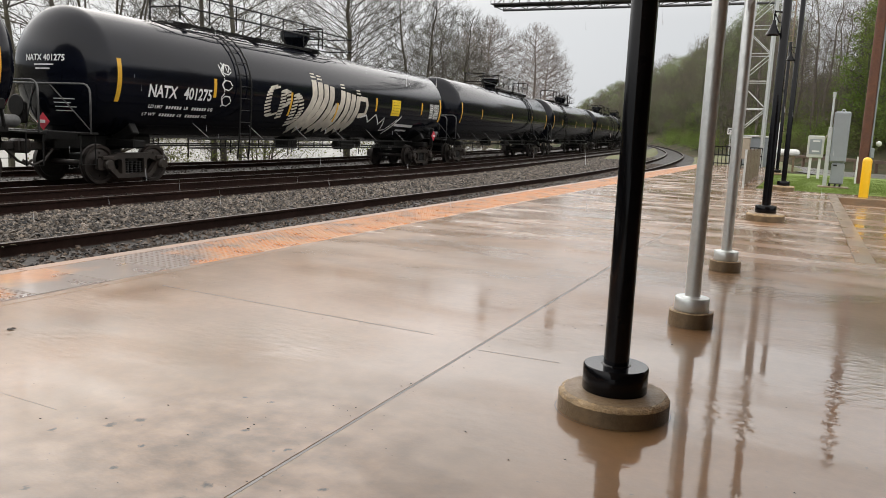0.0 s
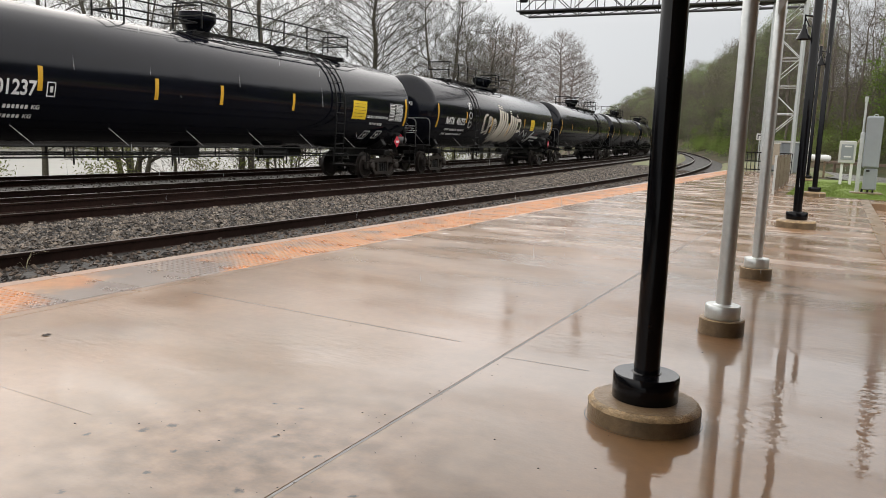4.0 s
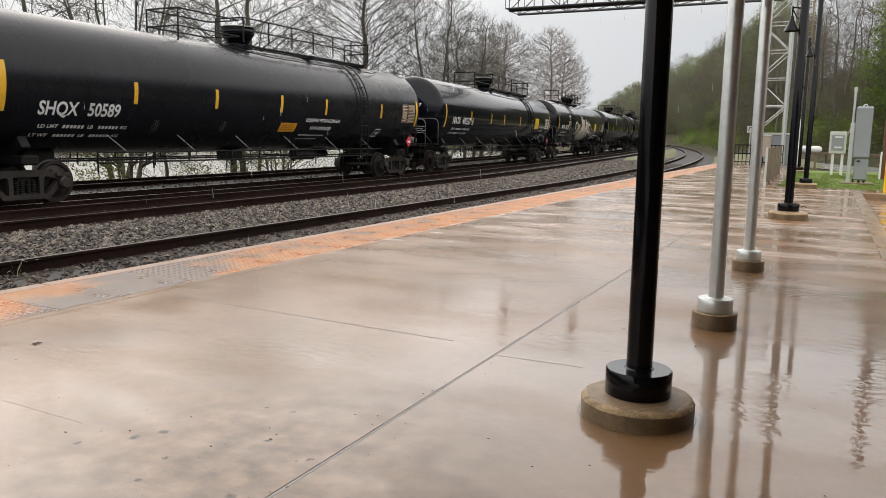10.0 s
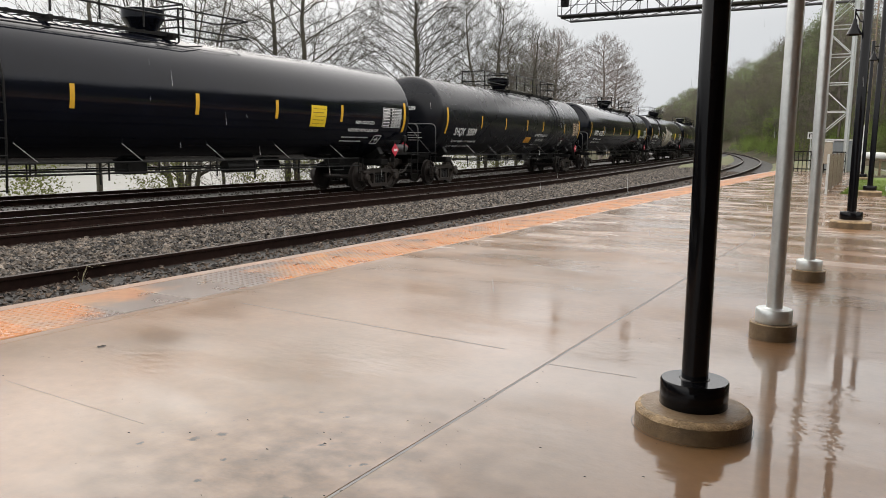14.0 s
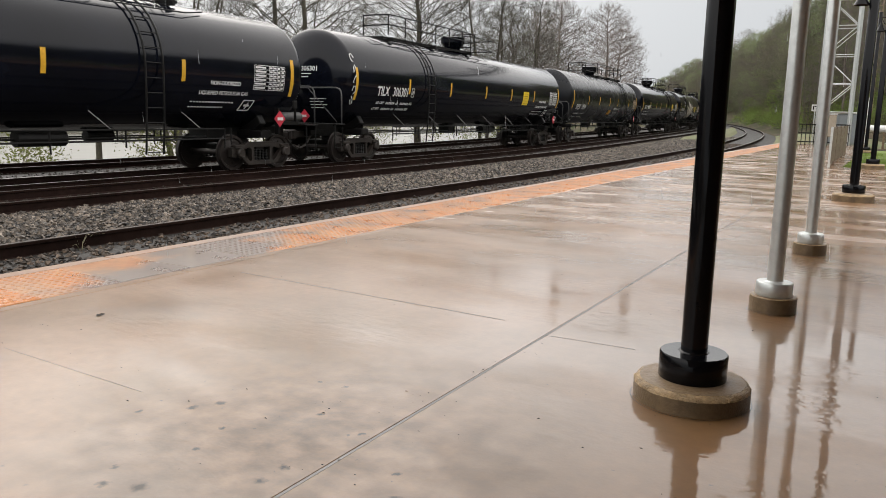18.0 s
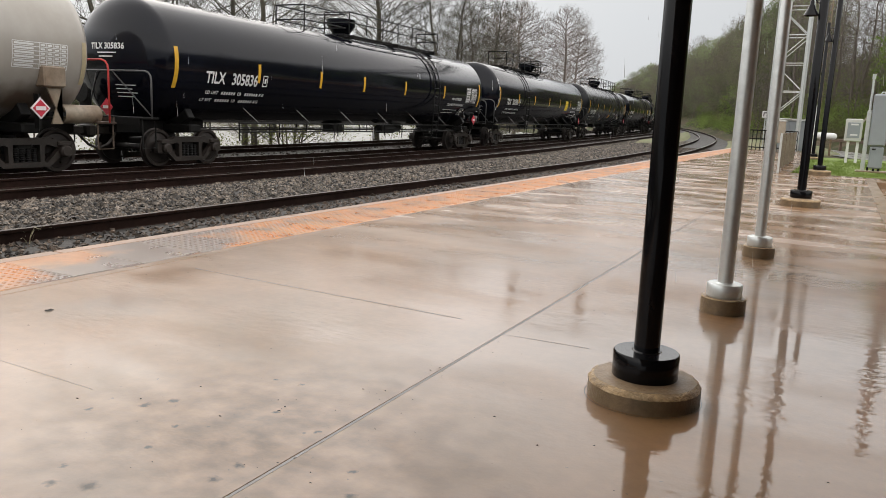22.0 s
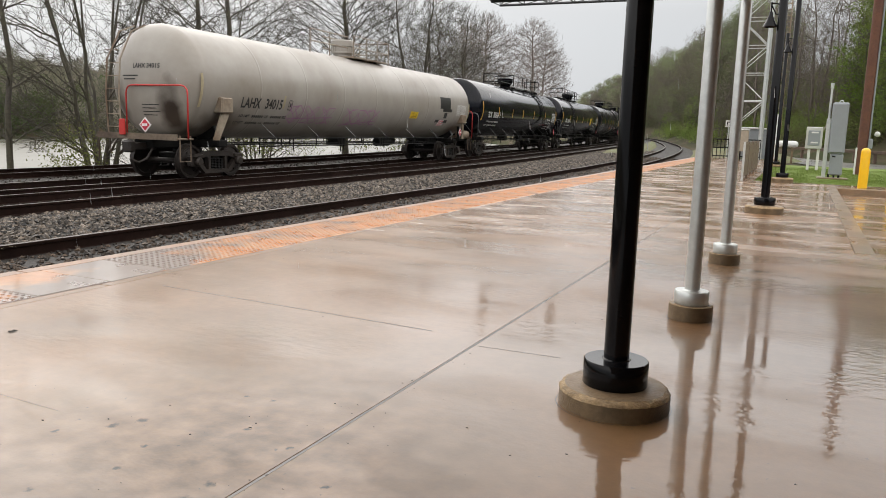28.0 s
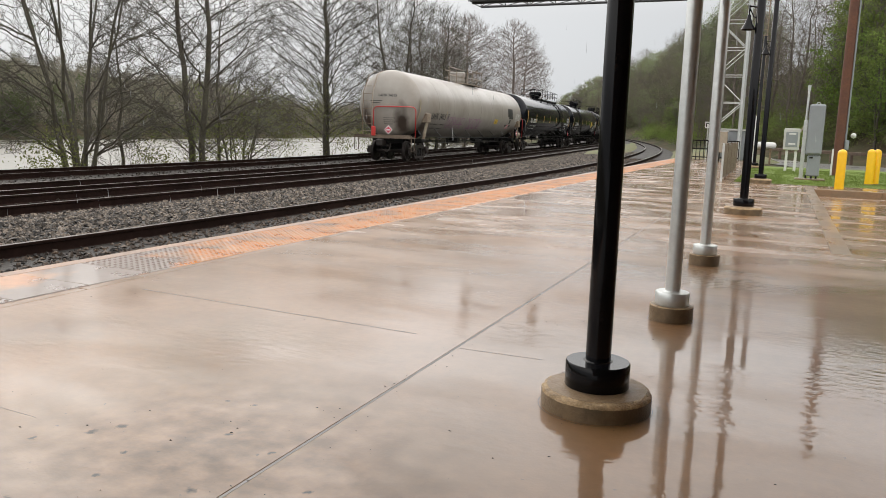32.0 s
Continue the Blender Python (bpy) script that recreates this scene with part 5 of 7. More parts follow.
    frame_label(c, 6.15, 1.68, STENCIL_WHITE)
    for y, z in ((-2.2, 1.75), (-4.6, 1.72)):
        b = Build()
        for k in range(5):
            side_stroke(b, [(y + 0.2 * math.cos(j * 2.1 + k * 1.7) * (0.4 + 0.1 * j), z + 0.16 * math.sin(j * 1.3 + k * 2.3)) for j in range(4)], 0.011)
        part("scuff", b, HANDRAIL_GREY, c, "pale chalky scuff")
    # two cars of one owner
    d = make_car("black tank car with a tagged end and yellow label", "TILX", "306301", 20.9, 10.95, TANK_BLACK, -1, stripes=marks(-9.52, 9.46, (-6.23, -3.05, 0.25, 3.05, 5.94)), number_y=-7.3)
    small_box_mark(d, -5.98, 2.26, STENCIL_WHITE)
    square_label(d, 4.49, 5.2, 2.34, 0.62, LABEL_YELLOW, STENCIL_BLACK)
    gas_words(d, 7.2, 2.1, "NON-ODORIZED", "LIQUEFIED PETROLEUM GAS", 0.135)
    table_label(d, 8.16, 9.25, 2.42, 0.62, STENCIL_WHITE)
    frame_label(d, 8.1, 1.7, STENCIL_WHITE)
    b = Build()
    for k in range(5):
        z = 3.2 - 0.32 * k
        side_stroke(b, [(-9.66 + 0.1 * math.cos(j * 1.2 + k), z + 0.13 * math.sin(j * 1.2 + 2 * k)) for j in range(5)], 0.035)
    part("end_tag", b, STENCIL_WHITE, d, "white scrawled tag along the seam")
    e = make_car("black tank car coupled before the white one", "TILX", "305836", -0.97, 10.95, TANK_BLACK, 1, stripes=marks(-9.55, 9.4, (-6.43, -3.42, -0.8, 2.2, 5.65)), number_y=-7.5)
    small_box_mark(e, -6.15, 2.27, STENCIL_WHITE)
    gas_words(e, 7.0, 2.1, "NON-ODORIZED", "LIQUEFIED PETROLEUM GAS", 0.135)
    table_label(e, 7.96, 9.1, 2.42, 0.62, STENCIL_WHITE)
    frame_label(e, 7.9, 1.7, STENCIL_WHITE)
    # the last car
    w = make_car("weathered white tank car with pink graffiti and red hand-rails", "LAHX", "34015", -22.9, 11.1, TANK_WHITE, 1, white=True, number_z=2.1,
                 stripes=[(-9.95, 2.35, 0.9, 0.1), (-6.1, 2.2, 0.4, 0.1), (9.9, 2.3, 0.9, 0.1)])
    small_box_mark(w, -5.75, 2.12, STENCIL_BLACK)
    square_label(w, 3.2, 3.95, 2.06, 0.3, LABEL_YELLOW, STENCIL_BLACK)
    b = Build()
    side_patch(b, 6.25, 7.5, 2.68, 0.52), side_patch(b, 6.6, 7.7, 2.36, 0.14, rows=2)
    side_patch(b, 6.05, 6.5, 1.86, 0.14, rows=2), side_patch(b, 6.9, 7.45, 1.86, 0.14, rows=2), side_patch(b, 6.85, 7.2, 2.12, 0.26, rows=2)
    part("painted_out_patch", b, STENCIL_BLACK, w, "black painted-out patches")
    part("label", side_patch(Build(), 6.45, 7.1, 1.78, 0.3), PLACARD_WHITE, w, "white warning label with red print")
    b = Build()
    for i in range(3):
        side_patch(b, 6.5, 7.0, 1.87 - 0.09 * i, 0.05, rows=1, lift=0.012)
    part("label_lines", b, PLACARD_RED, w)
    table_label(w, 8.3, 9.5, 2.4, 0.5, STENCIL_WHITE)
    b = Build()
    for y0, seed in ((-5.5, 0), (-4.6, 3), (-3.6, 2), (-1.9, 1), (-1.0, 5), (-0.2, 4)):
        for k in range(2):
            side_stroke(b, [(y0 + 0.35 * k + 0.3 * math.sin(j * 1.7 + seed + k), 1.86 + 0.3 * math.sin(j * 1.15 + k * 1.9 + seed)) for j in range(8)], 0.026)
    side_stroke(b, [(-5.6, 1.72), (-3.0, 1.8)], 0.03), side_stroke(b, [(-2.2, 1.55), (0.3, 1.75)], 0.03)
    part("pink_tag", b, GRAFFITI_PINK, w, "faded pink spray-paint scrawl")
    for y in (-9.0, 9.15):
        s = 1 if y < 0 else -1
        b = Build().box(1.42, y, 2.0, 0.34, 0.5, 0.42, bevel=0.03)
        b.plate([(0, 0), (0.35, 0), (-0.1 * s, -0.75), (-0.35 * s, -0.75)], 0.04, Matrix(((0, 0, 1, 1.46), (1, 0, 0, y - 0.15), (0, 1, 0, 1.8), (0, 0, 0, 1))))
        part("saddle_bracket", b, TRIM_TAN, w, "cream steel bracket and box")
    b = Build().rod((1.2, 9.5, 1.25), (1.2, 10.4, 1.25), 0.2, n=20)
    part("air_reservoir", auto_smooth(b.mesh("air_reservoir")), TRIM_TAN, w, "cream air reservoir")
    b = Build()
    for x in (-0.95, -0.5):
        b.pipe([(x, -10.75, 1.2), (x, -10.8, 2.2), (x, -10.72, 3.1), (x * 0.9, -10.35, 3.85), (x * 0.8, -9.9, 4.05)], 0.022)
    for i in range(7):
        b.rod((-0.95, -10.78, 1.35 + 0.33 * i), (-0.5, -10.78, 1.35 + 0.33 * i), 0.014, n=6)
    part("ladder", b, TRIM_TAN, w)
    b = Build().box(-0.4, -10.82, 1.35, 0.2, 0.06, 0.42, bevel=0.02)
    part("rear_flag", b, RAIL_RED, w, "red end-of-train marker")


def stain_white():
    """Rust-brown spill marks on the rear head and grimy streaks down the white shell."""
    nt, p = TANK_WHITE.node_tree, TANK_WHITE.node_tree.nodes["Principled BSDF"]
    ln = nt.links.new
    co, nz = nt.nodes.new("ShaderNodeTexCoord"), nt.nodes.new("ShaderNodeTexNoise")
    nz.inputs["Scale"].default_value, nz.inputs["Detail"].default_value = 2.2, 5.0
    ln(co.outputs["Object"], nz.inputs["Vector"])
    colour = p.inputs["Base Color"].links[0].from_socket
    for centre, size, tint in (((0.72, -10.5, 1.7), (0.36, 1.6, 0.95), (0.025, 0.013, 0.008, 1)), ((-1.05, -10.3, 1.65), (0.42, 1.6, 1.0), (0.045, 0.024, 0.014, 1)), ((1.3, -8.7, 1.5), (0.9, 0.9, 0.5), (0.09, 0.06, 0.04, 1)),
                               ((1.2, 8.9, 1.45), (0.9, 1.2, 0.45), (0.09, 0.06, 0.04, 1))):
        mp, ln2, rr, mx = nt.nodes.new("ShaderNodeMapping"), nt.nodes.new("ShaderNodeVectorMath"), nt.nodes.new("ShaderNodeMapRange"), nt.nodes.new("ShaderNodeMix")
        mp.vector_type = "TEXTURE"
        mp.inputs["Location"].default_value, mp.inputs["Scale"].default_value = centre, size
        ln(co.outputs["Object"], mp.inputs[0])
        ln2.operation = "LENGTH"
        ln(mp.outputs[0], ln2.inputs[0])
        ad = nt.nodes.new("ShaderNodeMath")
        ad.operation = "ADD"
        ln(ln2.outputs["Value"], ad.inputs[0])
        ln(nz.outputs["Fac"], ad.inputs[1])
        rr.inputs["From Min"].default_value, rr.inputs["From Max"].default_value = 1.6, 0.9
        rr.inputs["To Max"].default_value = 0.95
        ln(ad.outputs[0], rr.inputs[0])
        mx.data_type = "RGBA"
        mx.inputs[7].default_value = tint
        ln(rr.outputs[0], mx.inputs[0])
        ln(colour, mx.inputs[6])
        colour = mx.outputs[2]
    # vertical grime streaks
    st, stn, sr, mx = nt.nodes.new("ShaderNodeMapping"), nt.nodes.new("ShaderNodeTexNoise"), nt.nodes.new("ShaderNodeMapRange"), nt.nodes.new("ShaderNodeMix")
    st.inputs["Scale"].default_value = (0.12, 0.32, 0.12)
    ln(co.outputs["Object"], st.inputs[0])
    ln(st.outputs[0], stn.inputs["Vector"])
    sr.inputs["From Min"].default_value, sr.inputs["From Max"].default_value, sr.inputs["To Max"].default_value = 0.5, 0.8, 0.22
    ln(stn.outputs["Fac"], sr.inputs[0])
    mx.data_type = "RGBA"
    mx.inputs[7].default_value = (0.2, 0.17, 0.13, 1)
    ln(sr.outputs[0], mx.inputs[0])
    ln(colour, mx.inputs[6])
    ln(mx.outputs[2], p.inputs["Base Color"])


stain_white()
LABEL_CREAM = material("cream_stencil", (0.6, 0.45, 0.32), rough=0.5, vary=0.15)
build_train()

# ---- posts along the platform ----
def ring_band(rows, n, seed):
    """A worn band of revolution: rows of (radius, height, wear)."""
    rr, b = random.Random(seed), Build()
    for r, z, wear in rows:
        for i in range(n):
            q = r + wear * rr.uniform(-1, 0.6)
            b.v.append((q * math.cos(6.28319 * i / n), q * math.sin(6.28319 * i / n), z + wear * 0.6 * rr.uniform(-1, 0.5)))
    for k in range(len(rows) - 1):
        b.f += [(k * n + i, k * n + (i + 1) % n, k * n + n + (i + 1) % n, k * n + n + i) for i in range(n)]
    return b


EDGE_WORN = material("chipped_ochre_concrete_edge", (0.42, 0.29, 0.15), rough=0.45, vary=0.4, grain=45, blotch=16, second=(0.2, 0.135, 0.07), spread=0.56, bump=0.6, bump_scale=120)
PAD_TOP = material("rain_washed_footing_top", (0.27, 0.19, 0.115), rough=0.42, vary=0.18, grain=30, blotch=8, second=(0.2, 0.135, 0.075), spec=0.35, bump=0.2, bump_scale=90)


def footing(pad_r, pad_h, parent, seed, bevel=True):
    """A round concrete footing with a chipped upper edge, set in a sawn hole."""
    n = 96 if bevel else 48
    wall = pad_h * (0.68 if bevel else 0.94)
    b = ring_band([(pad_r, -0.02, 0), (pad_r, wall * 0.35, 0.0012), (pad_r, wall * 0.7, 0.0015), (pad_r * 0.998, wall, 0.0025)], n, seed)
    base = part("footing", auto_smooth(b.mesh("footing"), 50), PAD_CONCRETE, parent, "worn round concrete footing")
    inner = pad_r * (0.9 if bevel else 0.95)
    b = ring_band([(pad_r * 0.998, wall, 0.0025), (pad_r * 0.985, wall + 0.12 * pad_h, 0.006), (pad_r * 0.95, wall + 0.2 * pad_h, 0.006), (inner, wall + 0.25 * pad_h, 0.003)] if bevel else
                  [(pad_r * 0.998, wall, 0.002), (inner, pad_h, 0.002)], n, seed + 50)
    part("worn_edge", auto_smooth(b.mesh("worn_edge"), 60), EDGE_WORN, base, "chipped paler upper edge")
    b = ring_band([(inner, (wall + 0.25 * pad_h) if bevel else pad_h, 0.0015), (pad_r * 0.7, pad_h * 0.985, 0.001), (pad_r * 0.3, pad_h + 0.003, 0)], n, seed + 90)
    part("pad_top", auto_smooth(b.mesh("pad_top"), 50), PAD_TOP, base, "smooth rain-washed top")
    b = Build()
    for i in range(n):
        a, w = 6.28319 * i / n, 0.0018 + 0.0022 * max(0, math.sin(6.28319 * i / n + 3.6))
        g = pad_r + 0.006 + 0.008 * max(0, math.sin(a + 3.4))
        b.v += [(g * math.cos(a), g * math.sin(a), 0.0012), ((g + w) * math.cos(a), (g + w) * math.sin(a), 0.0012)]
    b.f += [(2 * i, 2 * i + 1, (2 * i + 3) % (2 * n), (2 * i + 2) % (2 * n)) for i in range(n)]
    part("gap_ring", b, STENCIL_BLACK, base, "thin dark gap round the footing")
    return base


def collar(r, col_r, z, h, paint, parent):
    b = Build().lathe([(col_r - 0.002, z), (col_r, z + 0.003), (col_r, z + h - 0.006), (col_r - 0.005, z + h), (r + 0.009, z + h + 0.001), (r + 0.004, z + h + 0.006), (r, z + h + 0.007)], 64)
    return part("collar", auto_smooth(b.mesh("collar"), 40), paint, parent)


def pole(r, z0, z1, paint, parent, name="pole", n=40):
    b = Build().lathe([(r, z0), (r, z1), (r * 0.9, z1 + 0.01)], n)
    return part(name, auto_smooth(b.mesh(name), 40), paint, parent)


p = thing("post", "glossy wet black steel post on a round concrete footing", "post", Matrix.Translation((-0.69, 3.4, 0)))
footing(0.25, 0.1, p, 1), collar(0.057, 0.146, 0.1, 0.115, BLACK_PAINT, p), pole(0.057, 0.1, 4.3, BLACK_PAINT, p)
for y, seed in ((5.33, 2), (7.88, 3)):
    p = thing("post", "brushed galvanised steel post on a small concrete footing", "post", Matrix.Translation((-0.605 if y < 6 else -0.62, y, 0)), group="galvanised posts")
    footing(0.145, 0.105, p, seed, False), collar(0.05, 0.113, 0.105, 0.09, GALVANISED, p), pole(0.05, 0.1, 4.3, GALVANISED, p)
    if y > 6:
        b = Build().plate([(0, 0), (0.16, 0.28), (0, 0.28)], 0.012, Matrix(((1, 0, 0, -0.02), (0, 0, -1, -0.055), (0, 1, 0, 2.45), (0, 0, 0, 1))))
        part("gusset", b, GALVANISED, p)


def lamp_post(x, y, z, drop):
    """drop: height of the shade's rim."""
    p = thing("lamp_post", "black lamp post with a hanging bell shade on concrete footing", "lamp post", Matrix.Translation((x, y, z)), group="platform lamps")
    footing(0.3, 0.13, p, int(y)), collar(0.07, 0.165, 0.13, 0.12, BLACK_PAINT, p), pole(0.068, 0.13, 5.6, BLACK_PAINT, p)
    arm = 0.17
    b = Build().pipe([(0, 0, drop + 0.34), (-0.12, 0, drop + 0.36), (-arm, 0, drop + 0.36)], 0.014, 8).pipe([(0, 0, drop + 0.15), (-0.1, 0, drop + 0.2), (-0.16, 0, drop + 0.32)], 0.01, 8)
    b.rod((-arm, 0, drop + 0.38), (-arm, 0, drop + 0.2), 0.012)
    part("arm", b, BLACK_PAINT, p)
    b = Build().lathe([(0.02, 0.23), (0.03, 0.22), (0.032, 0.17), (0.05, 0.14), (0.06, 0.1), (0.1, 0.03), (0.112, 0.0), (0.108, -0.004), (0.05, 0.09)], 24, Matrix.Translation((-arm, 0, drop)), closed=False)
    part("shade", auto_smooth(b.mesh("shade"), 50), BLACK_PAINT, p)
    b = Build().lathe([(0.01, 0.09), (0.035, 0.07), (0.035, 0.045), (0.01, 0.03)], 14, Matrix.Translation((-arm, 0, drop)))
    part("bulb", b, LENS_GLASS, p)


LENS_GLASS = material("frosted_lamp_glass", (0.6, 0.6, 0.58), rough=0.3, vary=0.05)
for x, y, z in ((-0.53, 13.65, 0), (-0.53, 23.6, 0), (-1.12, 36.2, -0.05), (-1.65, 46.5, -0.1)):
    lamp_post(x, y, z, 2.97 if y < 20 else 3.55)

LENS_DARK = material("dark_signal_lens", (0.02, 0.02, 0.02), rough=0.2, vary=0.05)
LENS_RED = material("red_signal_lens", (0.35, 0.01, 0.015), rough=0.2, vary=0.05)
LADDER_TAN = material("weathered_steel_ladder", (0.3, 0.22, 0.15), rough=0.5, vary=0.2)

# ---- bollards ----
for x, y in ((1.42, 22.75), (2.42, 26.3), (2.6, 26.6)):
    p = thing("bollard", "bright yellow plastic-sleeved bollard behind the kerb", "bollard", Matrix.Translation((x, y, -0.03)), group="yellow bollards")
    prof = [(0.115, 0.0), (0.115, 0.96)] + [(0.115 * math.cos(a), 0.96 + 0.1 * math.sin(a)) for a in (0.4, 0.8, 1.2, 1.5)]
    part("sleeve", auto_smooth(Build().lathe(prof, 28).mesh("sleeve"), 50), BOLLARD_YELLOW, p)
    part("base_ring", Build().lathe([(0.15, -0.03), (0.15, 0.015), (0.115, 0.02)], 28), PAD_CONCRETE, p)

# ---- cabinets and poles on the lawn ----
BOX_GREY = material("grey_cabinet_enamel", (0.26, 0.28, 0.295), rough=0.4, vary=0.08, grain=6, blotch=1.5)
BOX_PALE = material("pale_grey_cabinet", (0.5, 0.5, 0.47), rough=0.45, vary=0.08, grain=6)
BOX_TAN = material("tan_cabinet", (0.36, 0.31, 0.24), rough=0.5, vary=0.12, grain=6)
WHITE_SHEET = material("white_sheet_metal", (0.68, 0.68, 0.66), rough=0.4, vary=0.06, grain=5)
POLE_WOOD = material("red_brown_creosoted_pole", (0.125, 0.047, 0.022), rough=0.65, vary=0.3, grain=16, blotch=2, second=(0.1, 0.04, 0.025), bump=0.4, bump_scale=25)
c = thing("meter_cabinet", "tall grey electrical cabinet on a galvanised frame", "cabinet", Matrix.Translation((0.82, 27.5, -0.03)))
part("cabinet_box", Build().box(0.06, 0, 1.6, 0.46, 0.36, 1.6, bevel=0.04), BOX_GREY, c)
part("door", Build().box(0.06, -0.195, 1.6, 0.4, 0.03, 1.5, bevel=0.01), BOX_GREY, c)
part("lower_box", Build().box(0.09, 0, 0.46, 0.38, 0.32, 0.66, bevel=0.03), BOX_GREY, c)
part("latch", Build().box(0.0, -0.24, 0.72, 0.1, 0.03, 0.05), DARK_STEEL, c)
part("mast", Build().box(-0.24, 0.03, 0.95, 0.12, 0.12, 1.9, bevel=0.01).rod((-0.24, 0.03, 1.9), (-0.24, 0.03, 2.85), 0.035, n=12), GALVANISED, c)
part("mast_cap", Build().rod((-0.24, 0.03, 2.85), (-0.24, 0.03, 3.0), 0.05, n=10), GALVANISED, c)
part("top_eye", Build().pipe([(0.0, 0, 2.39), (0.04, 0, 2.46), (0.1, 0, 2.46), (0.14, 0, 2.39)], 0.015), GALVANISED, c)
for x in (-0.1, 0.06, 0.2):
    part("conduit", Build().rod((x, 0, 0), (x, 0, 0.16), 0.03, n=10), DARK_STEEL, c)
part("slab_base", Build().box(0.02, 0, 0.02, 0.9, 0.7, 0.06, bevel=0.02), PAD_CONCRETE, c)
c = thing("junction_box", "small pale grey metal box on two white legs", "cabinet", Matrix.Translation((0.26, 34.6, -0.05)))
part("box_shell", Build().box(0, 0, 1.3, 0.6, 0.32, 0.88, bevel=0.03), BOX_PALE, c)
part("panel", Build().box(0, -0.17, 1.3, 0.44, 0.02, 0.6, bevel=0.008), BOX_GREY, c)
for z in (1.52, 1.12):
    part("label_bar", Build().box(0.02, -0.187, z, 0.26, 0.006, 0.06), WHITE_SHEET, c)
for x in (-0.14, 0.2):
    part("leg", Build().box(x, 0, 0.44, 0.1, 0.1, 0.88), WHITE_SHEET, c)
part("stay", Build().rod((0.3, 0, 1.6), (0.52, 0, 2.1), 0.025, n=8), BOX_TAN, c)
u = thing("utility_pole", "red-brown creosoted wooden pole with a grey conduit", "pole", Matrix.Translation((1.86, 32.0, -0.05)))
b = Build().lathe([(0.17, 0), (0.165, 3), (0.155, 8), (0.14, 11)], 20)
part("shaft", auto_smooth(b.mesh("shaft"), 50), POLE_WOOD, u)
part("conduit", Build().rod((0.19, -0.05, 0), (0.19, -0.05, 9), 0.03, n=10), BOX_GREY, u)
part("meter_can", Build().box(0.24, -0.08, 1.15, 0.14, 0.14, 0.36, bevel=0.03), BOX_GREY, u)
part("marker", Build().box(-0.19, -0.12, 0.5, 0.06, 0.02, 1.0), WHITE_SHEET, u)
part("lamp_globe", auto_smooth(Build().lathe([(0.02, -0.1), (0.08, -0.06), (0.1, 0), (0.08, 0.06), (0.02, 0.1)], 14, Matrix.Translation((0.45, 0.3, 1.5))).mesh("lamp_globe"), 60), WHITE_SHEET, u)
t = thing("propane_tank", "white horizontal propane tank behind the lamps", "tank", Matrix.Translation((-0.98, 44.0, -0.1)))
b = Build()
prof = [(0.02, -0.62), (0.11, -0.59), (0.16, -0.5), (0.175, -0.4), (0.175, 0.4), (0.16, 0.5), (0.11, 0.59), (0.02, 0.62)]
b.lathe(prof, 24, Matrix.Translation((0, 0, 1.0)) @ Matrix.Rotation(math.pi / 2, 4, "Y"))
part("shell", auto_smooth(b.mesh("shell"), 50), WHITE_SHEET, t)
for x in (-0.35, 0.35):
    part("saddle", Build().box(x, 0, 0.42, 0.1, 0.2, 0.84), PAD_CONCRETE, t)

# ---- brown mesh fence beside the platform ----
FENCE_BROWN = material("brown_mesh_fence", (0.2, 0.15, 0.11), rough=0.6, vary=0.2, grain=20)
fence = thing("fence", "low brown slatted fence between platform and lawn", "fence")
ys = [23.3, 25.4, 27.5, 29.6, 31.7]
for i, y in enumerate(ys):
    part("fence_post", Build().box(-1.56 - 0.02 * i, y, 0.53, 0.06, 0.06, 1.1), GALVANISED if i == 0 else FENCE_BROWN, fence)
for i, (a, c) in enumerate(zip(ys, ys[1:])):
    for k in range(19):
        part("slat", shared("slat", lambda: Build().box(0, 0, 0, 0.02, 0.085, 0.94).mesh("slat")), FENCE_BROWN, fence, at=Matrix.Translation((-1.57 - 0.02 * i, a + 0.1 + k * (c - a - 0.1) / 19, 0.55)))
for z in (0.1, 1.05):
    part("fence_rail", Build().pipe([(-1.59, 23.3, z), (-1.67, 31.7, z)], 0.025), FENCE_BROWN, fence)
rail = thing("end_railing", "black steel railing across the platform's far end", "railing")
pts = [(-4.6, 44.5), (-3.4, 44.6), (-2.2, 44.6)]
for z in (1.05, 0.6, 0.15):
    part("rail_bar", Build().pipe([(x, y, z) for x, y in pts], 0.03), DARK_STEEL, rail)
for k in range(13):
    part("baluster", Build().rod((-4.6 + 0.2 * k, 44.55, 0), (-4.6 + 0.2 * k, 44.55, 1.05), 0.02, n=6), DARK_STEEL, rail)
c = thing("control_box", "tan metal control box on a post by the railing", "cabinet", Matrix.Translation((-3.15, 43.6, 0)))
part("box_shell", Build().box(0, 0, 1.0, 0.75, 0.45, 1.1, bevel=0.03), BOX_TAN, c)
part("lid", Build().box(0, 0, 1.57, 0.82, 0.5, 0.06, bevel=0.015), WHITE_SHEET, c)
part("leg", Build().box(0, 0, 0.22, 0.12, 0.12, 0.45), DARK_STEEL, c)
sign = thing("track_sign", "small white sign with a black bracket mark on a post", "sign", Matrix.Translation((-4.05, 46.5, 0)))
part("stake", Build().rod((0, 0, 0), (0, 0, 2.1), 0.03, n=8), GALVANISED, sign)
part("board", Build().box(0, -0.04, 1.92, 0.34, 0.02, 0.36), WHITE_SHEET, sign)
part("bracket_mark", Build().box(0, -0.055, 2.0, 0.2, 0.004, 0.05).box(-0.08, -0.055, 1.9, 0.05, 0.004, 0.2).box(0.08, -0.055, 1.9, 0.05, 0.004, 0.2), STENCIL_BLACK, sign)

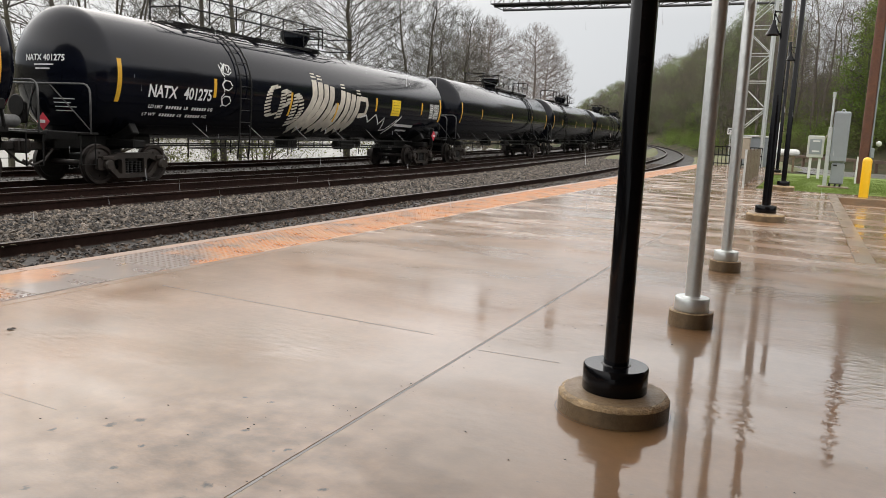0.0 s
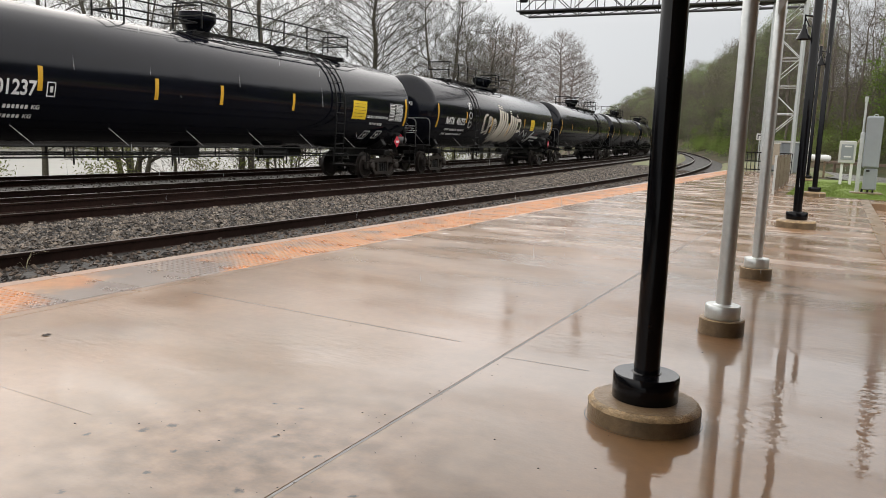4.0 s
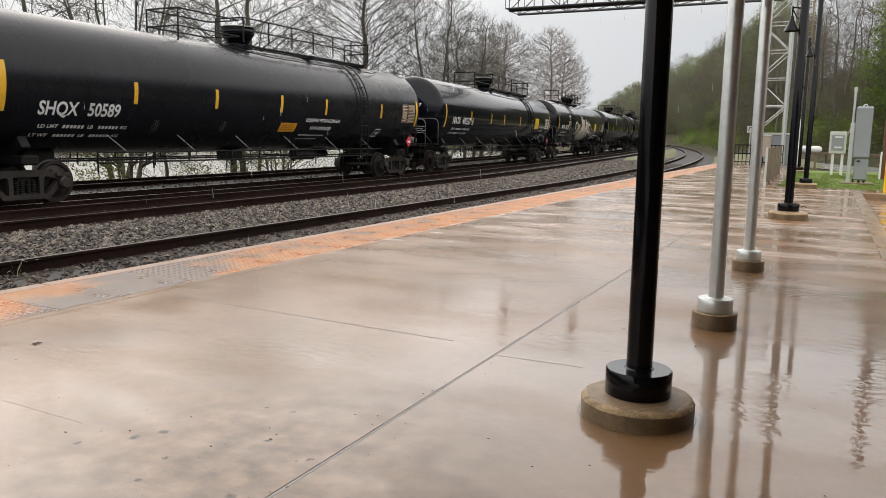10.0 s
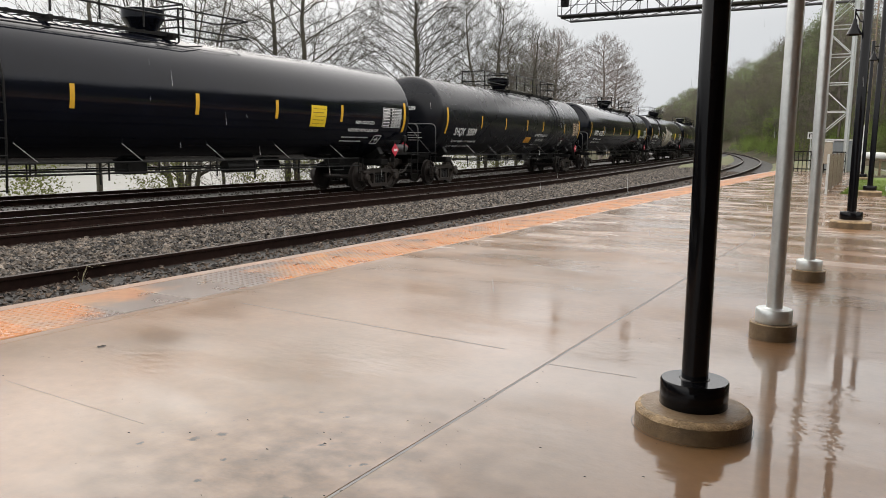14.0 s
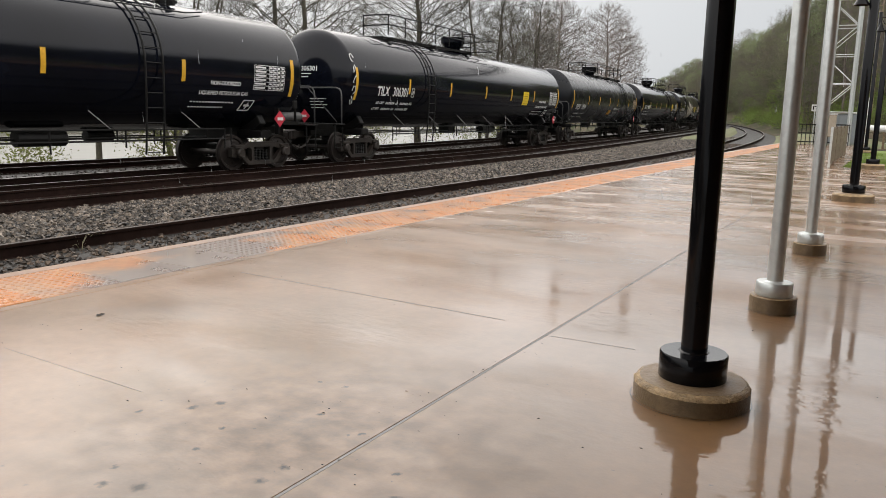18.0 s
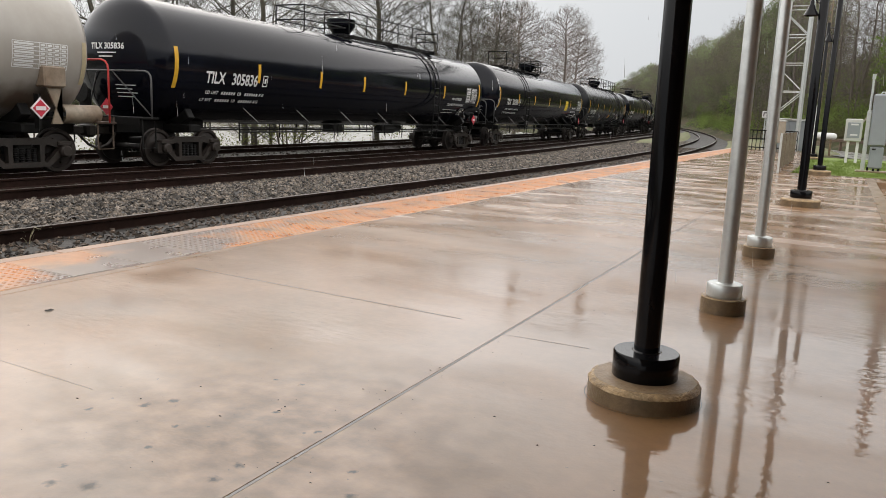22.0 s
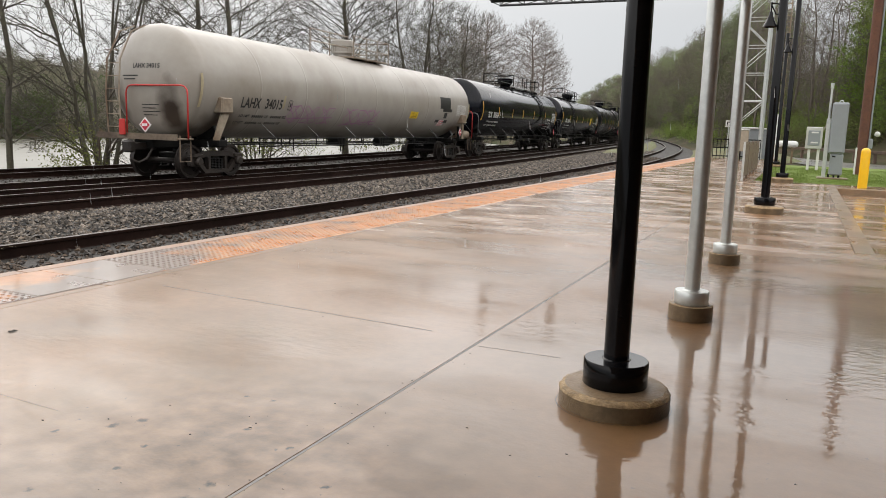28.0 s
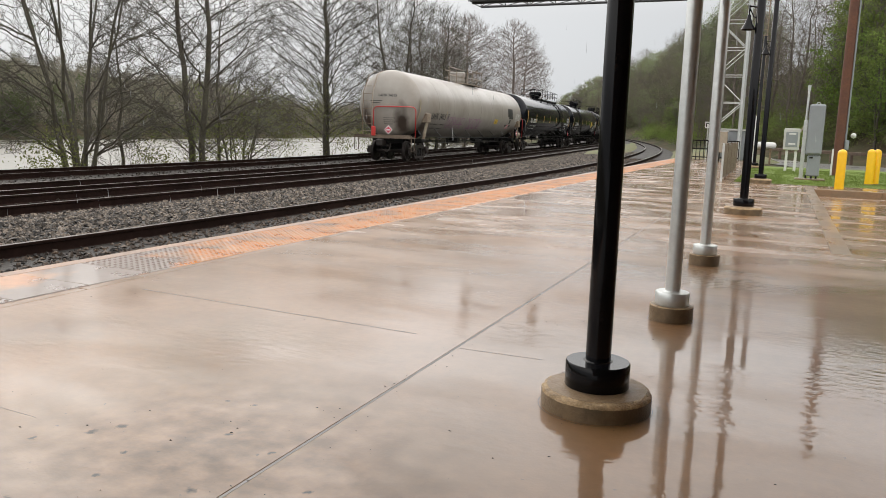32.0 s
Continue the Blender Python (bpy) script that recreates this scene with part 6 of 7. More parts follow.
# ---- cantilever signal gantry over the tracks ----
GY, GX = 46.0, -3.05
gantry = thing("signal_gantry", "galvanised lattice signal gantry cantilevered over the tracks", "signal gantry", Matrix.Translation((GX, GY, -0.1)))
HALF, TOPZ, LOW = 0.75, 10.4, 9.0


def bar(name, a, b, r, n=6):
    return part(name, Build().rod(a, b, r, n=n), GALVANISED, gantry)


def beam(name, a, b, r, n=6):
    return part(name, Build().rod(a, b, r, n=n), GANTRY_STEEL, gantry)


for x in (-HALF, HALF):
    for y in (-HALF, HALF):
        part("leg", Build().rod((x, y, 0), (x, y, TOPZ), 0.085, n=14), GALVANISED, gantry)
k, h = 0, 1.45
while k * h < LOW - 0.5:
    z0, z1 = 0.35 + k * h, 0.35 + (k + 1) * h
    for (ax, ay), (bx, by) in (((-1, -1), (1, -1)), ((1, -1), (1, 1)), ((-1, 1), (1, 1)), ((-1, -1), (-1, 1))):
        p, q = (ax * HALF, ay * HALF), (bx * HALF, by * HALF)
        bar("brace", (*p, z1), (*q, z1), 0.026)
        a, b = (p, q) if k % 2 else (q, p)
        bar("diagonal", (*a, z0), (*b, z1), 0.026)
    k += 1
REACH = -15.2
for y in (-HALF, HALF):
    for z in (LOW, TOPZ):
        part("chord", Build().rod((HALF, y, z), (REACH, y, z), 0.075, n=10), GANTRY_STEEL, gantry)
n = 9
for i in range(n):
    x0, x1 = -HALF + (REACH + HALF) * i / n, -HALF + (REACH + HALF) * (i + 1) / n
    for y in (-HALF, HALF):
        beam("diagonal", (x0, y, LOW if i % 2 else TOPZ), (x1, y, TOPZ if i % 2 else LOW), 0.03)
        beam("brace", (x1, y, LOW), (x1, y, TOPZ), 0.03)
    beam("brace", (x1, -HALF, LOW), (x1, HALF, LOW), 0.03)
    beam("diagonal", (x0, -HALF, LOW), (x1, HALF, LOW), 0.026)
part("walkway", Build().box((REACH + HALF) / 2, -HALF - 0.35, LOW + 0.05, -REACH + HALF, 0.6, 0.05), GANTRY_STEEL, gantry, "steel grating walkway")
for z in (LOW + 0.6, LOW + 1.1):
    part("guard_rail", Build().pipe([(HALF, -HALF - 0.62, z), (REACH, -HALF - 0.62, z)], 0.02), GANTRY_STEEL, gantry)
for i in range(14):
    x = REACH + i * 1.22
    beam("guard_post", (x, -HALF - 0.62, LOW), (x, -HALF - 0.62, LOW + 1.1), 0.02)
for x, lit in ((REACH + 0.5, 0), (REACH + 5.0, 1)):
    head = part("signal_head", Build().box(x, -HALF - 0.75, LOW + 1.25, 0.5, 0.25, 1.5, bevel=0.06), DARK_STEEL, gantry, "black signal head with hoods")
    for z in (0.85, 1.25, 1.65):
        part("hood", Build().lathe([(0.12, 0), (0.13, 0.25)], 16, Matrix.Translation((x, -HALF - 0.88, LOW + z)) @ Matrix.Rotation(math.pi / 2, 4, "X"), closed=False), DARK_STEEL, head)
        part("lens", Build().lathe([(0.01, 0.0), (0.1, 0.01), (0.11, 0)], 14, Matrix.Translation((x, -HALF - 0.885, LOW + z)) @ Matrix.Rotation(math.pi / 2, 4, "X")), LENS_RED if z == 0.85 and lit else LENS_DARK, head)
# ladder with cage hoops on the tower
for y in (-0.2, 0.2):
    part("ladder_rail", Build().rod((HALF + 0.75 + 1.1 * y, -HALF, 1.8), (HALF + 0.75 + 1.1 * y, -HALF, LOW + 1), 0.03, n=6), LADDER_TAN, gantry)
for i in range(24):
    part("rung", shared("rung", lambda: Build().rod((-0.22, 0, 0), (0.22, 0, 0), 0.02, n=6).mesh("rung")), LADDER_TAN, gantry, at=Matrix.Translation((HALF + 0.75, -HALF, 1.95 + 0.3 * i)))
part("ladder_guard", Build().box(HALF + 0.75, -HALF - 0.06, 1.35, 0.46, 0.03, 2.4), WHITE_SHEET, gantry, "white anti-climb sheet")
for x in (-HALF, HALF):
    for y in (-HALF, HALF):
        part("base_plate", Build().box(x, y, 0.04, 0.4, 0.4, 0.1, bevel=0.02), PAD_CONCRETE, gantry)
hut = thing("relay_case", "grey metal relay case beside the signal tower", "cabinet", Matrix.Translation((-2.9, 48.4, -0.15)))
part("case_body", Build().box(0, 0, 0.95, 1.9, 0.8, 1.7, bevel=0.03), BOX_GREY, hut)
part("roof_sheet", Build().box(0, 0, 1.84, 2.1, 1.0, 0.08, bevel=0.02), WHITE_SHEET, hut)
for x in (-0.47, 0.47):
    part("door", Build().box(x, -0.415, 0.95, 0.86, 0.02, 1.55, bevel=0.008), BOX_GREY, hut)
part("plinth", Build().box(0, 0, 0.05, 2.0, 0.9, 0.14), PAD_CONCRETE, hut)

# ---- trees and undergrowth ----
BARK = material("wet_dark_bark", (0.052, 0.043, 0.034), rough=0.75, vary=0.35, grain=9, blotch=2, second=(0.085, 0.078, 0.05))
TWIG_RED = material("grey_brown_spring_twigs", (0.23, 0.19, 0.165), rough=0.75, vary=0.25, grain=3)


HILL_TWIG = material("damp_brown_hillside_twigs", (0.17, 0.14, 0.118), rough=0.75, vary=0.3, grain=3)


def foliage(name, colour, second, patch):
    """Thin leaves that let part of the light through; the colour drifts from crown to crown."""
    mt = material(name, colour, rough=0.65, vary=0.2, grain=0.8, blotch=patch, second=second, island=0.12, spec=0.15, random_tint=0.4)
    nt = mt.node_tree
    out, p = nt.nodes["Material Output"], nt.nodes["Principled BSDF"]
    thin, mx = nt.nodes.new("ShaderNodeBsdfTranslucent"), nt.nodes.new("ShaderNodeMixShader")
    mx.inputs[0].default_value = 0.5
    nt.links.new(p.inputs["Base Color"].links[0].from_socket, thin.inputs[0])
    nt.links.new(p.outputs[0], mx.inputs[1])
    nt.links.new(thin.outputs[0], mx.inputs[2])
    nt.links.new(mx.outputs[0], out.inputs[0])
    return mt


LEAF_NEW = foliage("fresh_spring_leaf", (0.22, 0.28, 0.06), (0.16, 0.22, 0.045), 0.3)
LEAF_BANK = foliage("pale_olive_bank_leaf", (0.16, 0.185, 0.055), (0.14, 0.14, 0.06), 0.3)
LEAF_GREEN = foliage("green_leaf", (0.14, 0.2, 0.05), (0.18, 0.225, 0.065), 0.2)
LEAF_TREE = foliage("bright_spring_crown", (0.2, 0.32, 0.065), (0.23, 0.26, 0.08), 0.3)
LEAF_OLIVE = foliage("olive_budding_leaf", (0.16, 0.2, 0.065), (0.17, 0.135, 0.085), 0.2)
# grey-brown buds, made paler to carry the haze over the river
LEAF_FAR = foliage("haze_paled_far_buds", (0.27, 0.235, 0.2), (0.2, 0.205, 0.135), 0.05)
# lighter and greyer than the near olive: distance haze mixed into the leaf colour
LEAF_HAZE = foliage("haze_paled_olive_buds", (0.2, 0.25, 0.12), (0.2, 0.17, 0.125), 0.14)
LEAF_MUTED = foliage("dull_green_distant_leaf", (0.085, 0.12, 0.045), (0.1, 0.1, 0.055), 0.09)
LEAF_DEEP = foliage("deep_shrub_leaf", (0.095, 0.115, 0.045), (0.12, 0.1, 0.06), 0.16)


class Tree:
    """Limbs that fork towards the points of a crown, thick where many twigs hang on them."""

    def __init__(self, seed, tip, power=0.4):
        self.rng, self.b, self.twigs, self.ends, self.tip, self.power = random.Random(seed), Build(), Build(), [], tip, power

    def tube(self, p, q, r0, r1, bow):
        rng, length = self.rng, (q - p).length
        n = 8 if r0 > 0.08 else 5 if r0 > 0.03 else 3
        segs = 3 if length > 0.8 else 2 if length > 0.25 else 1
        wood = self.b if r0 > 0.045 else self.twigs
        pts = [p]
        for i in range(1, segs):
            pts.append(p.lerp(q, i / segs) + Vector((rng.uniform(-1, 1), rng.uniform(-1, 1), rng.uniform(-0.4, 1))) * length * bow)
        pts.append(q)
        t = (q - p).normalized()
        a = t.orthogonal().normalized()
        c, base = t.cross(a), len(wood.v)
        for i, o in enumerate(pts):
            r = r0 + (r1 - r0) * i / segs
            wood.v += [tuple(o + (a * math.cos(6.283 * k / n) + c * math.sin(6.283 * k / n)) * r) for k in range(n)]
        for i in range(segs):
            wood.f += [(base + i * n + k, base + i * n + (k + 1) % n, base + i * n + n + (k + 1) % n, base + i * n + n + k) for k in range(n)]

    def fork(self, pts, at, way, depth=0, lead=0.33, bow=0.05):
        rng, n = self.rng, len(pts)
        r = self.tip * n ** self.power
        if n == 1:
            self.tube(at, pts[0], self.tip, self.tip * 0.5, bow)
            self.ends.append(pts[0])
            return
        mid = sum(pts, Vector()) / n
        d = mid - at
        far = d.length
        d = (d.normalized() * 0.7 + way * 0.3 + Vector((0, 0, 0.03))).normalized()
        nxt = at + d * far * rng.uniform(0.7, 1.3) * (lead if depth else 0.15)
        self.tube(at, nxt, r, r * 0.9, bow)
        one = pts[rng.randrange(n)]
        two = max(pts, key=lambda q: (q - one).length_squared)
        axis = one - two
        order = sorted(pts, key=lambda q: q.dot(axis))
        k = min(max(int(n * rng.uniform(0.22, 0.6)), 1), n - 1)
        if rng.random() < 0.5:
            k = n - k
        for group in (order[:k], order[k:]):
            self.fork(group, nxt, d, depth + 1, lead, bow)

    def stem(self, pts, at, top, bow):
        """A leading stem from at to top; limbs leave it well below the points that they reach."""
        rng, n = self.rng, len(pts)
        line, steps = [at], 9
        for i in range(1, steps + 1):
            f = i / steps
            arc = at.lerp(top, f) + Vector((0, 0, (top.z - at.z) * 0.1 * math.sin(f * math.pi)))
            line.append(arc + Vector((rng.uniform(-1, 1), rng.uniform(-1, 1), 0)) * 0.012 * (top - at).length * (f < 1))
        big = 1.15 * self.tip * n ** self.power
        for i, (p, q) in enumerate(zip(line, line[1:])):
            r0, r1 = (max(big * (1 - k / (steps + 0.6)) ** 0.8, self.tip) for k in (i, i + 1))
            self.tube(p, q, r0, r1, 0.0)
        groups = collections.defaultdict(list)
        for p in pts:
            f = (p.z - at.z) / (top.z - at.z)
            on = at.lerp(top, min(max(f, 0), 1))
            side = Vector((p.x - on.x, p.y - on.y, 0))
            f = min(max(f - rng.uniform(0.75, 1.1) * side.length / (top.z - at.z), 0.07 + 0.1 * rng.random()), 0.97)
            groups[(int(f * max(5, n / 70)), int((math.atan2(side.y, side.x) + 3.1416) / 6.2833 * 3.999))].append((f, p))
        for own in groups.values():
            f = sum(q[0] for q in own) / len(own) * steps
            i = min(int(f), steps - 1)
            start = line[i].lerp(line[i + 1], f - i)
            mid = sum((q[1] for q in own), Vector()) / len(own) - start
            way = Vector((mid.x, mid.y, abs(mid.z) + 0.4 * mid.length)).normalized()
            self.fork([q[1] for q in own], start, way, 4, 0.33, bow)

    def twig(self, p, d, length):
        """A short side shoot."""
        self.tube(p, p + d * length, self.tip * 0.7, self.tip * 0.35, 0.06)


def leaves(points, per, spread, size, seed, flat=0.6):
    """Small three-cornered leaf blades scattered round points, as an array of corners."""
    rng = np.random.default_rng(seed)
    pts = np.repeat(np.array([tuple(p) for p in points], float), per, 0)
    c = pts + rng.normal(0, spread, pts.shape) * (1, 1, flat)
    a = rng.normal(0, 1, c.shape)
    a /= np.linalg.norm(a, axis=1, keepdims=True)
    b = np.cross(a, rng.normal(0, 1, c.shape))
    b /= np.linalg.norm(b, axis=1, keepdims=True)
    s = size * (0.6 + 0.8 * rng.random((len(c), 1)))
    return np.stack([c - a * s, c + a * s, c + b * s * 1.1], 1)


def lumps(rr, x, y, z, w, h, count, low=0.12):
    """Points on the rounded lumps that make up one crown, h high and w in radius."""
    out = []
    for _ in range(5):
        a, q, g = rr.uniform(0, 6.28), 0.6 * math.sqrt(rr.random()), low + (0.9 - low) * rr.random()
        r = w * rr.uniform(0.32, 0.5)
        px, py, pz = x + w * q * math.cos(a) * (1.2 - 0.6 * g), y + w * q * math.sin(a) * (1.2 - 0.6 * g), z + h * g
        for _ in range(count // 5):
            u, v = rr.uniform(0, 6.28), rr.uniform(-0.5, 1)
            k = r * math.sqrt(1 - v * v * 0.9)
            out.append((px + k * math.cos(u), py + k * math.sin(u), pz + r * v))
    return out


def crown_points(rng, count, low, high, wide, belly=0.55, shell=0.36):
    """Points that fill an egg-shaped crown with its broadest place at the share belly of its height."""
    out = []
    while len(out) < count:
        z = rng.random()
        k = (z - belly) / (1 - belly if z > belly else belly * 1.25)
        r = wide * math.sqrt(max(0.0, 1 - k * k)) * rng.random() ** shell * rng.uniform(0.85, 1.1)
        a = rng.uniform(0, 6.283)
        out.append(Vector((r * math.cos(a), r * math.sin(a), low + (high - low) * z)))
    return out


def make_tree(name, label, seed, stems, count, low, high, wide, tip, bark, leaf=None, per=0, spread=0.3, size=0.05, belly=0.55, keep=1.0, shoots=2, foot=0.25, bow=0.075):
    """A tree thing: trunk-and-limb mesh, its twigs and, where it is in leaf, foliage."""
    t = Tree(seed, tip)
    pts = crown_points(t.rng, count, low, high, wide, belly)
    turn = t.rng.uniform(0, 6.283)
    for k in range(stems):
        own = pts if stems == 1 else [p for p in pts if int(((math.atan2(p.y, p.x) + turn) % 6.2832) / 6.2832 * stems) == k]
        mid = sum(own, Vector()) / len(own)
        at = Vector((mid.x, mid.y, 0)).normalized() * (foot if stems > 1 else 0)
        at.z = -0.4
        t.stem(own, at, Vector((mid.x * 0.8, mid.y * 0.8, max(p.z for p in own) * 0.97)), bow)
    for p in t.ends:
        for _ in range(shoots):
            d = Vector((p.x, p.y, (p.z - low) * 0.6)).normalized() + Vector((t.rng.gauss(0, 0.6), t.rng.gauss(0, 0.6), t.rng.gauss(0.25, 0.5)))
            t.twig(p - d * t.rng.uniform(0, 0.3), d.normalized(), t.rng.uniform(0.3, 0.9))
    tree = thing(name, label, "tree")
    part("trunk", t.b.mesh("trunk", True), bark, tree)
    part("crown", t.twigs.mesh("crown", True), bark, tree)
    if leaf:
        ends = [p for p in t.ends if t.rng.random() < keep and noise.noise(p * 0.55) > -0.12]
        part("foliage", mesh_of_triangles("foliage", leaves(ends, per, spread, size, seed)), leaf, tree)
    return tree


def plant(tree, spots):
    """Copies of a tree at (x, y, turn, size)."""
    for i, (x, y, turn, size) in enumerate(spots):
        m = Matrix.Translation((x, y, ground_height(x, y) - 0.1)) @ Matrix.Rotation(turn, 4, "Z") @ Matrix.Scale(size, 4)
        if i == 0:
            tree.matrix_basis = m
        else:
            c = copy_thing(tree, Matrix.Translation((x, y, ground_height(x, y) - 0.1)) @ Matrix.Rotation(turn, 4, "Z"))
            c.scale = (size, size, size)


def river_trees():
    fan = make_tree("tree", "bare many-stemmed tree on the river bank", 11, 8, 1100, 1.4, 10.0, 5.4, 0.0105, BARK, belly=0.55, shoots=2)
    plant(fan, [(-25.0, 21.8, 0.3, 1.0), (-27.5, 34.5, 4.0, 0.7)])
    slim = make_tree("tree", "slender bare tree on the river bank", 14, 1, 380, 2.0, 12, 2.8, 0.0095, BARK, belly=0.4, shoots=3)
    plant(slim, [(-25.0, 17.9, 0.3, 1.0), (-26.5, 25.3, 2.3, 0.75), (-26.0, 31.2, 4.6, 0.8)])
    twin = make_tree("tree", "tall bare twin-trunked tree beside the tracks", 23, 2, 1350, 1.8, 13.0, 5.6, 0.0105, BARK, belly=0.45, foot=0.4, shoots=3)
    plant(twin, [(-25.0, 28.4, 0.9, 1.0), (-27.5, 60, 1.9, 0.95)])
    broad = make_tree("tree", "broad bare tree with ascending limbs on the river bank", 37, 1, 1500, 1.5, 12.0, 5.8, 0.0105, BARK, belly=0.45, shoots=3)
    plant(broad, [(-25.0, 39.6, 0.0, 1.0), (-29.5, 67, 4.4, 0.9)])
    leafy = make_tree("tree", "tall tree with first pale leaves on the river bank", 41, 2, 1200, 1.8, 12.5, 4.8, 0.0095, BARK, LEAF_NEW, 3, 0.25, 0.045, belly=0.5, keep=0.2, shoots=3)
    plant(leafy, [(-25.6, 49.3, 2.2, 1.0), (-28.0, 56.5, 0.4, 0.9)])
    far = make_tree("tree", "bare round-crowned tree far along the river", 51, 1, 1300, 4.0, 15.5, 3.9, 0.0115, TWIG_RED, belly=0.55, shoots=3)
    plant(far, [(-36, 88.5, 0, 1.25), (-38.5, 113, 2, 1.4), (-46, 142, 5, 1.4), (-33.5, 76, 2.6, 1.05)])


def shrubs(name, label, spots, per, spread, size, leaf, seed):
    pts = []
    rng = random.Random(seed)
    for x, y, w, h in spots:
        z = ground_height(x, y)
        for _ in range(30):
            a, q = rng.uniform(0, 6.28), math.sqrt(rng.random())
            pts.append((x + w * q * math.cos(a), y + w * q * math.sin(a), z + h * rng.uniform(0.15, 1.0) * (1.15 - 0.6 * q)))
    return tagged(part(name, mesh_of_triangles(name, leaves(pts, per, spread, size, seed, 0.8)), leaf), label, "shrubs", kind="stuff")


def woods():
    rng = random.Random(5)
    river_trees()
    shrubs("bank_shrubs", "pale green budding shrubs along the river bank", [(-24.5, 33.2, 1.3, 4.6), (-24.3, 36.2, 1.5, 5.2), (-24.6, 39.0, 1.6, 4.0), (-25, 44, 1.3, 4.4), (-25.4, 26.2, 0.9, 3.4), (-26, 48, 1.4, 3.4),
            (-26.6, 53, 1.2, 3.4), (-24.2, 20.0, 0.8, 2.2), (-28.5, 60, 1.6, 4.0), (-31, 72, 2, 4.5), (-24.6, 30.2, 0.9, 4.2), (-24.2, 15, 0.9, 2.2), (-25.2, 28.6, 0.7, 4.6)], 42, 0.34, 0.05, LEAF_BANK, 3)
    # thin brushwood between the trees
    t = Tree(77, 0.004)
    for k in range(45):
        y = 12 + 75 * rng.random() ** 1.2
        x = bank_x(y) - rng.uniform(3.2, 6.5)
        base, h = Vector((x, y, ground_height(x, y))), rng.uniform(1.2, 3.6)
        ends = [base + Vector((rng.gauss(0, 0.3 * h), rng.gauss(0, 0.3 * h), h * rng.uniform(0.4, 1.0))) for _ in range(26)]
        t.fork(ends, base, Vector((0, 0, 1)))
    t.twigs.add(t.b.v, t.b.f)
    tagged(part("brushwood", t.twigs.mesh("brushwood"), TWIG_RED), "bare brown brushwood on the river bank", "brushwood", kind="stuff")
    # woods beyond the river
    for name, leaf, count, seed, label in (("far_woods", LEAF_MUTED, 170, 8, "fresh green woods on the far river bank"), ("far_woods", LEAF_FAR, 640, 9, "brown budding woods on the far river bank, paled for haze")):
        pts, rr = [], random.Random(seed)
        for k in range(count):
            y = (rr.uniform(60, 135) if k % 2 else rr.uniform(70, 118)) if leaf == LEAF_MUTED else rr.uniform(-20, 480)
            x = far_shore(y) + 5 - 120 * rr.random() ** 1.8
            pts += lumps(rr, x, y, ground_height(x, y), rr.uniform(3.0, 5.2), rr.uniform(7, 13), 35, 0.05)
        tagged(part(name, mesh_of_triangles(name, leaves(pts, 26, 0.6, 0.19, seed, 1.0)), leaf), label, "woods", kind="stuff")
    # hillside on the other side of the line
    bare = make_tree("tree", "bare brown tree on the wooded hillside", 61, 2, 650, 2.0, 12.5, 3.3, 0.011, HILL_TWIG, LEAF_OLIVE, 4, 0.3, 0.045, keep=0.4)
    budding = make_tree("tree", "slender budding tree on the wooded hillside", 62, 1, 560, 2.0, 12.5, 2.8, 0.011, HILL_TWIG, LEAF_NEW, 12, 0.3, 0.045, keep=0.7)
    green = make_tree("tree", "tree in fresh green leaf on the hillside", 63, 2, 620, 2.0, 11.5, 3.4, 0.011, BARK, LEAF_TREE, 24, 0.3, 0.09, keep=0.8)
    misty = make_tree("tree", "olive budding tree along the far curve, paled for haze", 64, 2, 520, 1.0, 11.5, 3.6, 0.014, HILL_TWIG, LEAF_HAZE, 30, 0.36, 0.06)
    kinds = {0: [], 1: [], 2: [], 3: []}
    tries = 0
    while sum(map(len, kinds.values())) < 190 and tries < 9000:
        tries += 1
        y = 44 + 125 * rng.random() ** 1.2
        x = rng.uniform(-50, 26)
        d = foot_distance(x, y)
        if not 1.5 < d < 40 or x > 0.13 * y + 5:
            continue
        if -0.03 * y < x < 0.055 * y and (d > 12 or rng.random() < 0.55):
            continue                # a thin place, open to the sky
        kind = rng.choice((0, 1, 2, 2, 2) if x > 0.055 * y else (0, 0, 0, 1) if x > -0.03 * y else (0, 0, 0, 1, 1, 2, 3))
        kinds[kind].append((x, y, rng.uniform(0, 6.28), rng.uniform(0.5, 0.9) * (0.75 if d < 5 else 1)))
    # crowns that show above the lot
    kinds[2][:0] = [(3.7, 64, 2.4, 0.75), (5.0, 64, 4.1, 0.95), (6.6, 70, 1.1, 1.1), (5.4, 58, 3.3, 0.7), (8.5, 66, 5.6, 1.0), (7.4, 58, 2.2, 0.8)]
    kinds[1][:0] = [(5.5, 66, 0.7, 1.0)]
    kinds[0][:0] = [(3.5, 72, 1.0, 0.9), (1.8, 70, 2.0, 0.9), (0.5, 78, 3.0, 1.1), (-4.5, 84, 0.2, 1.05), (-1.5, 80, 1.2, 1.1)]
    # crowns stepping down along the far curve
    tries = 0
    while len(kinds[3]) < 95 and tries < 20000:
        tries += 1
        y = 105 + 240 * rng.random() ** 1.2
        x = rng.uniform(-110, -6)
        if 2.5 < foot_distance(x, y) < 26:
            kinds[rng.choice((3, 3, 3, 3, 0, 1))].append((x, y, rng.uniform(0, 6.28), rng.uniform(0.95, 1.4)))
    for kind, tree in ((0, bare), (1, budding), (2, green), (3, misty)):
        plant(tree, kinds[kind])
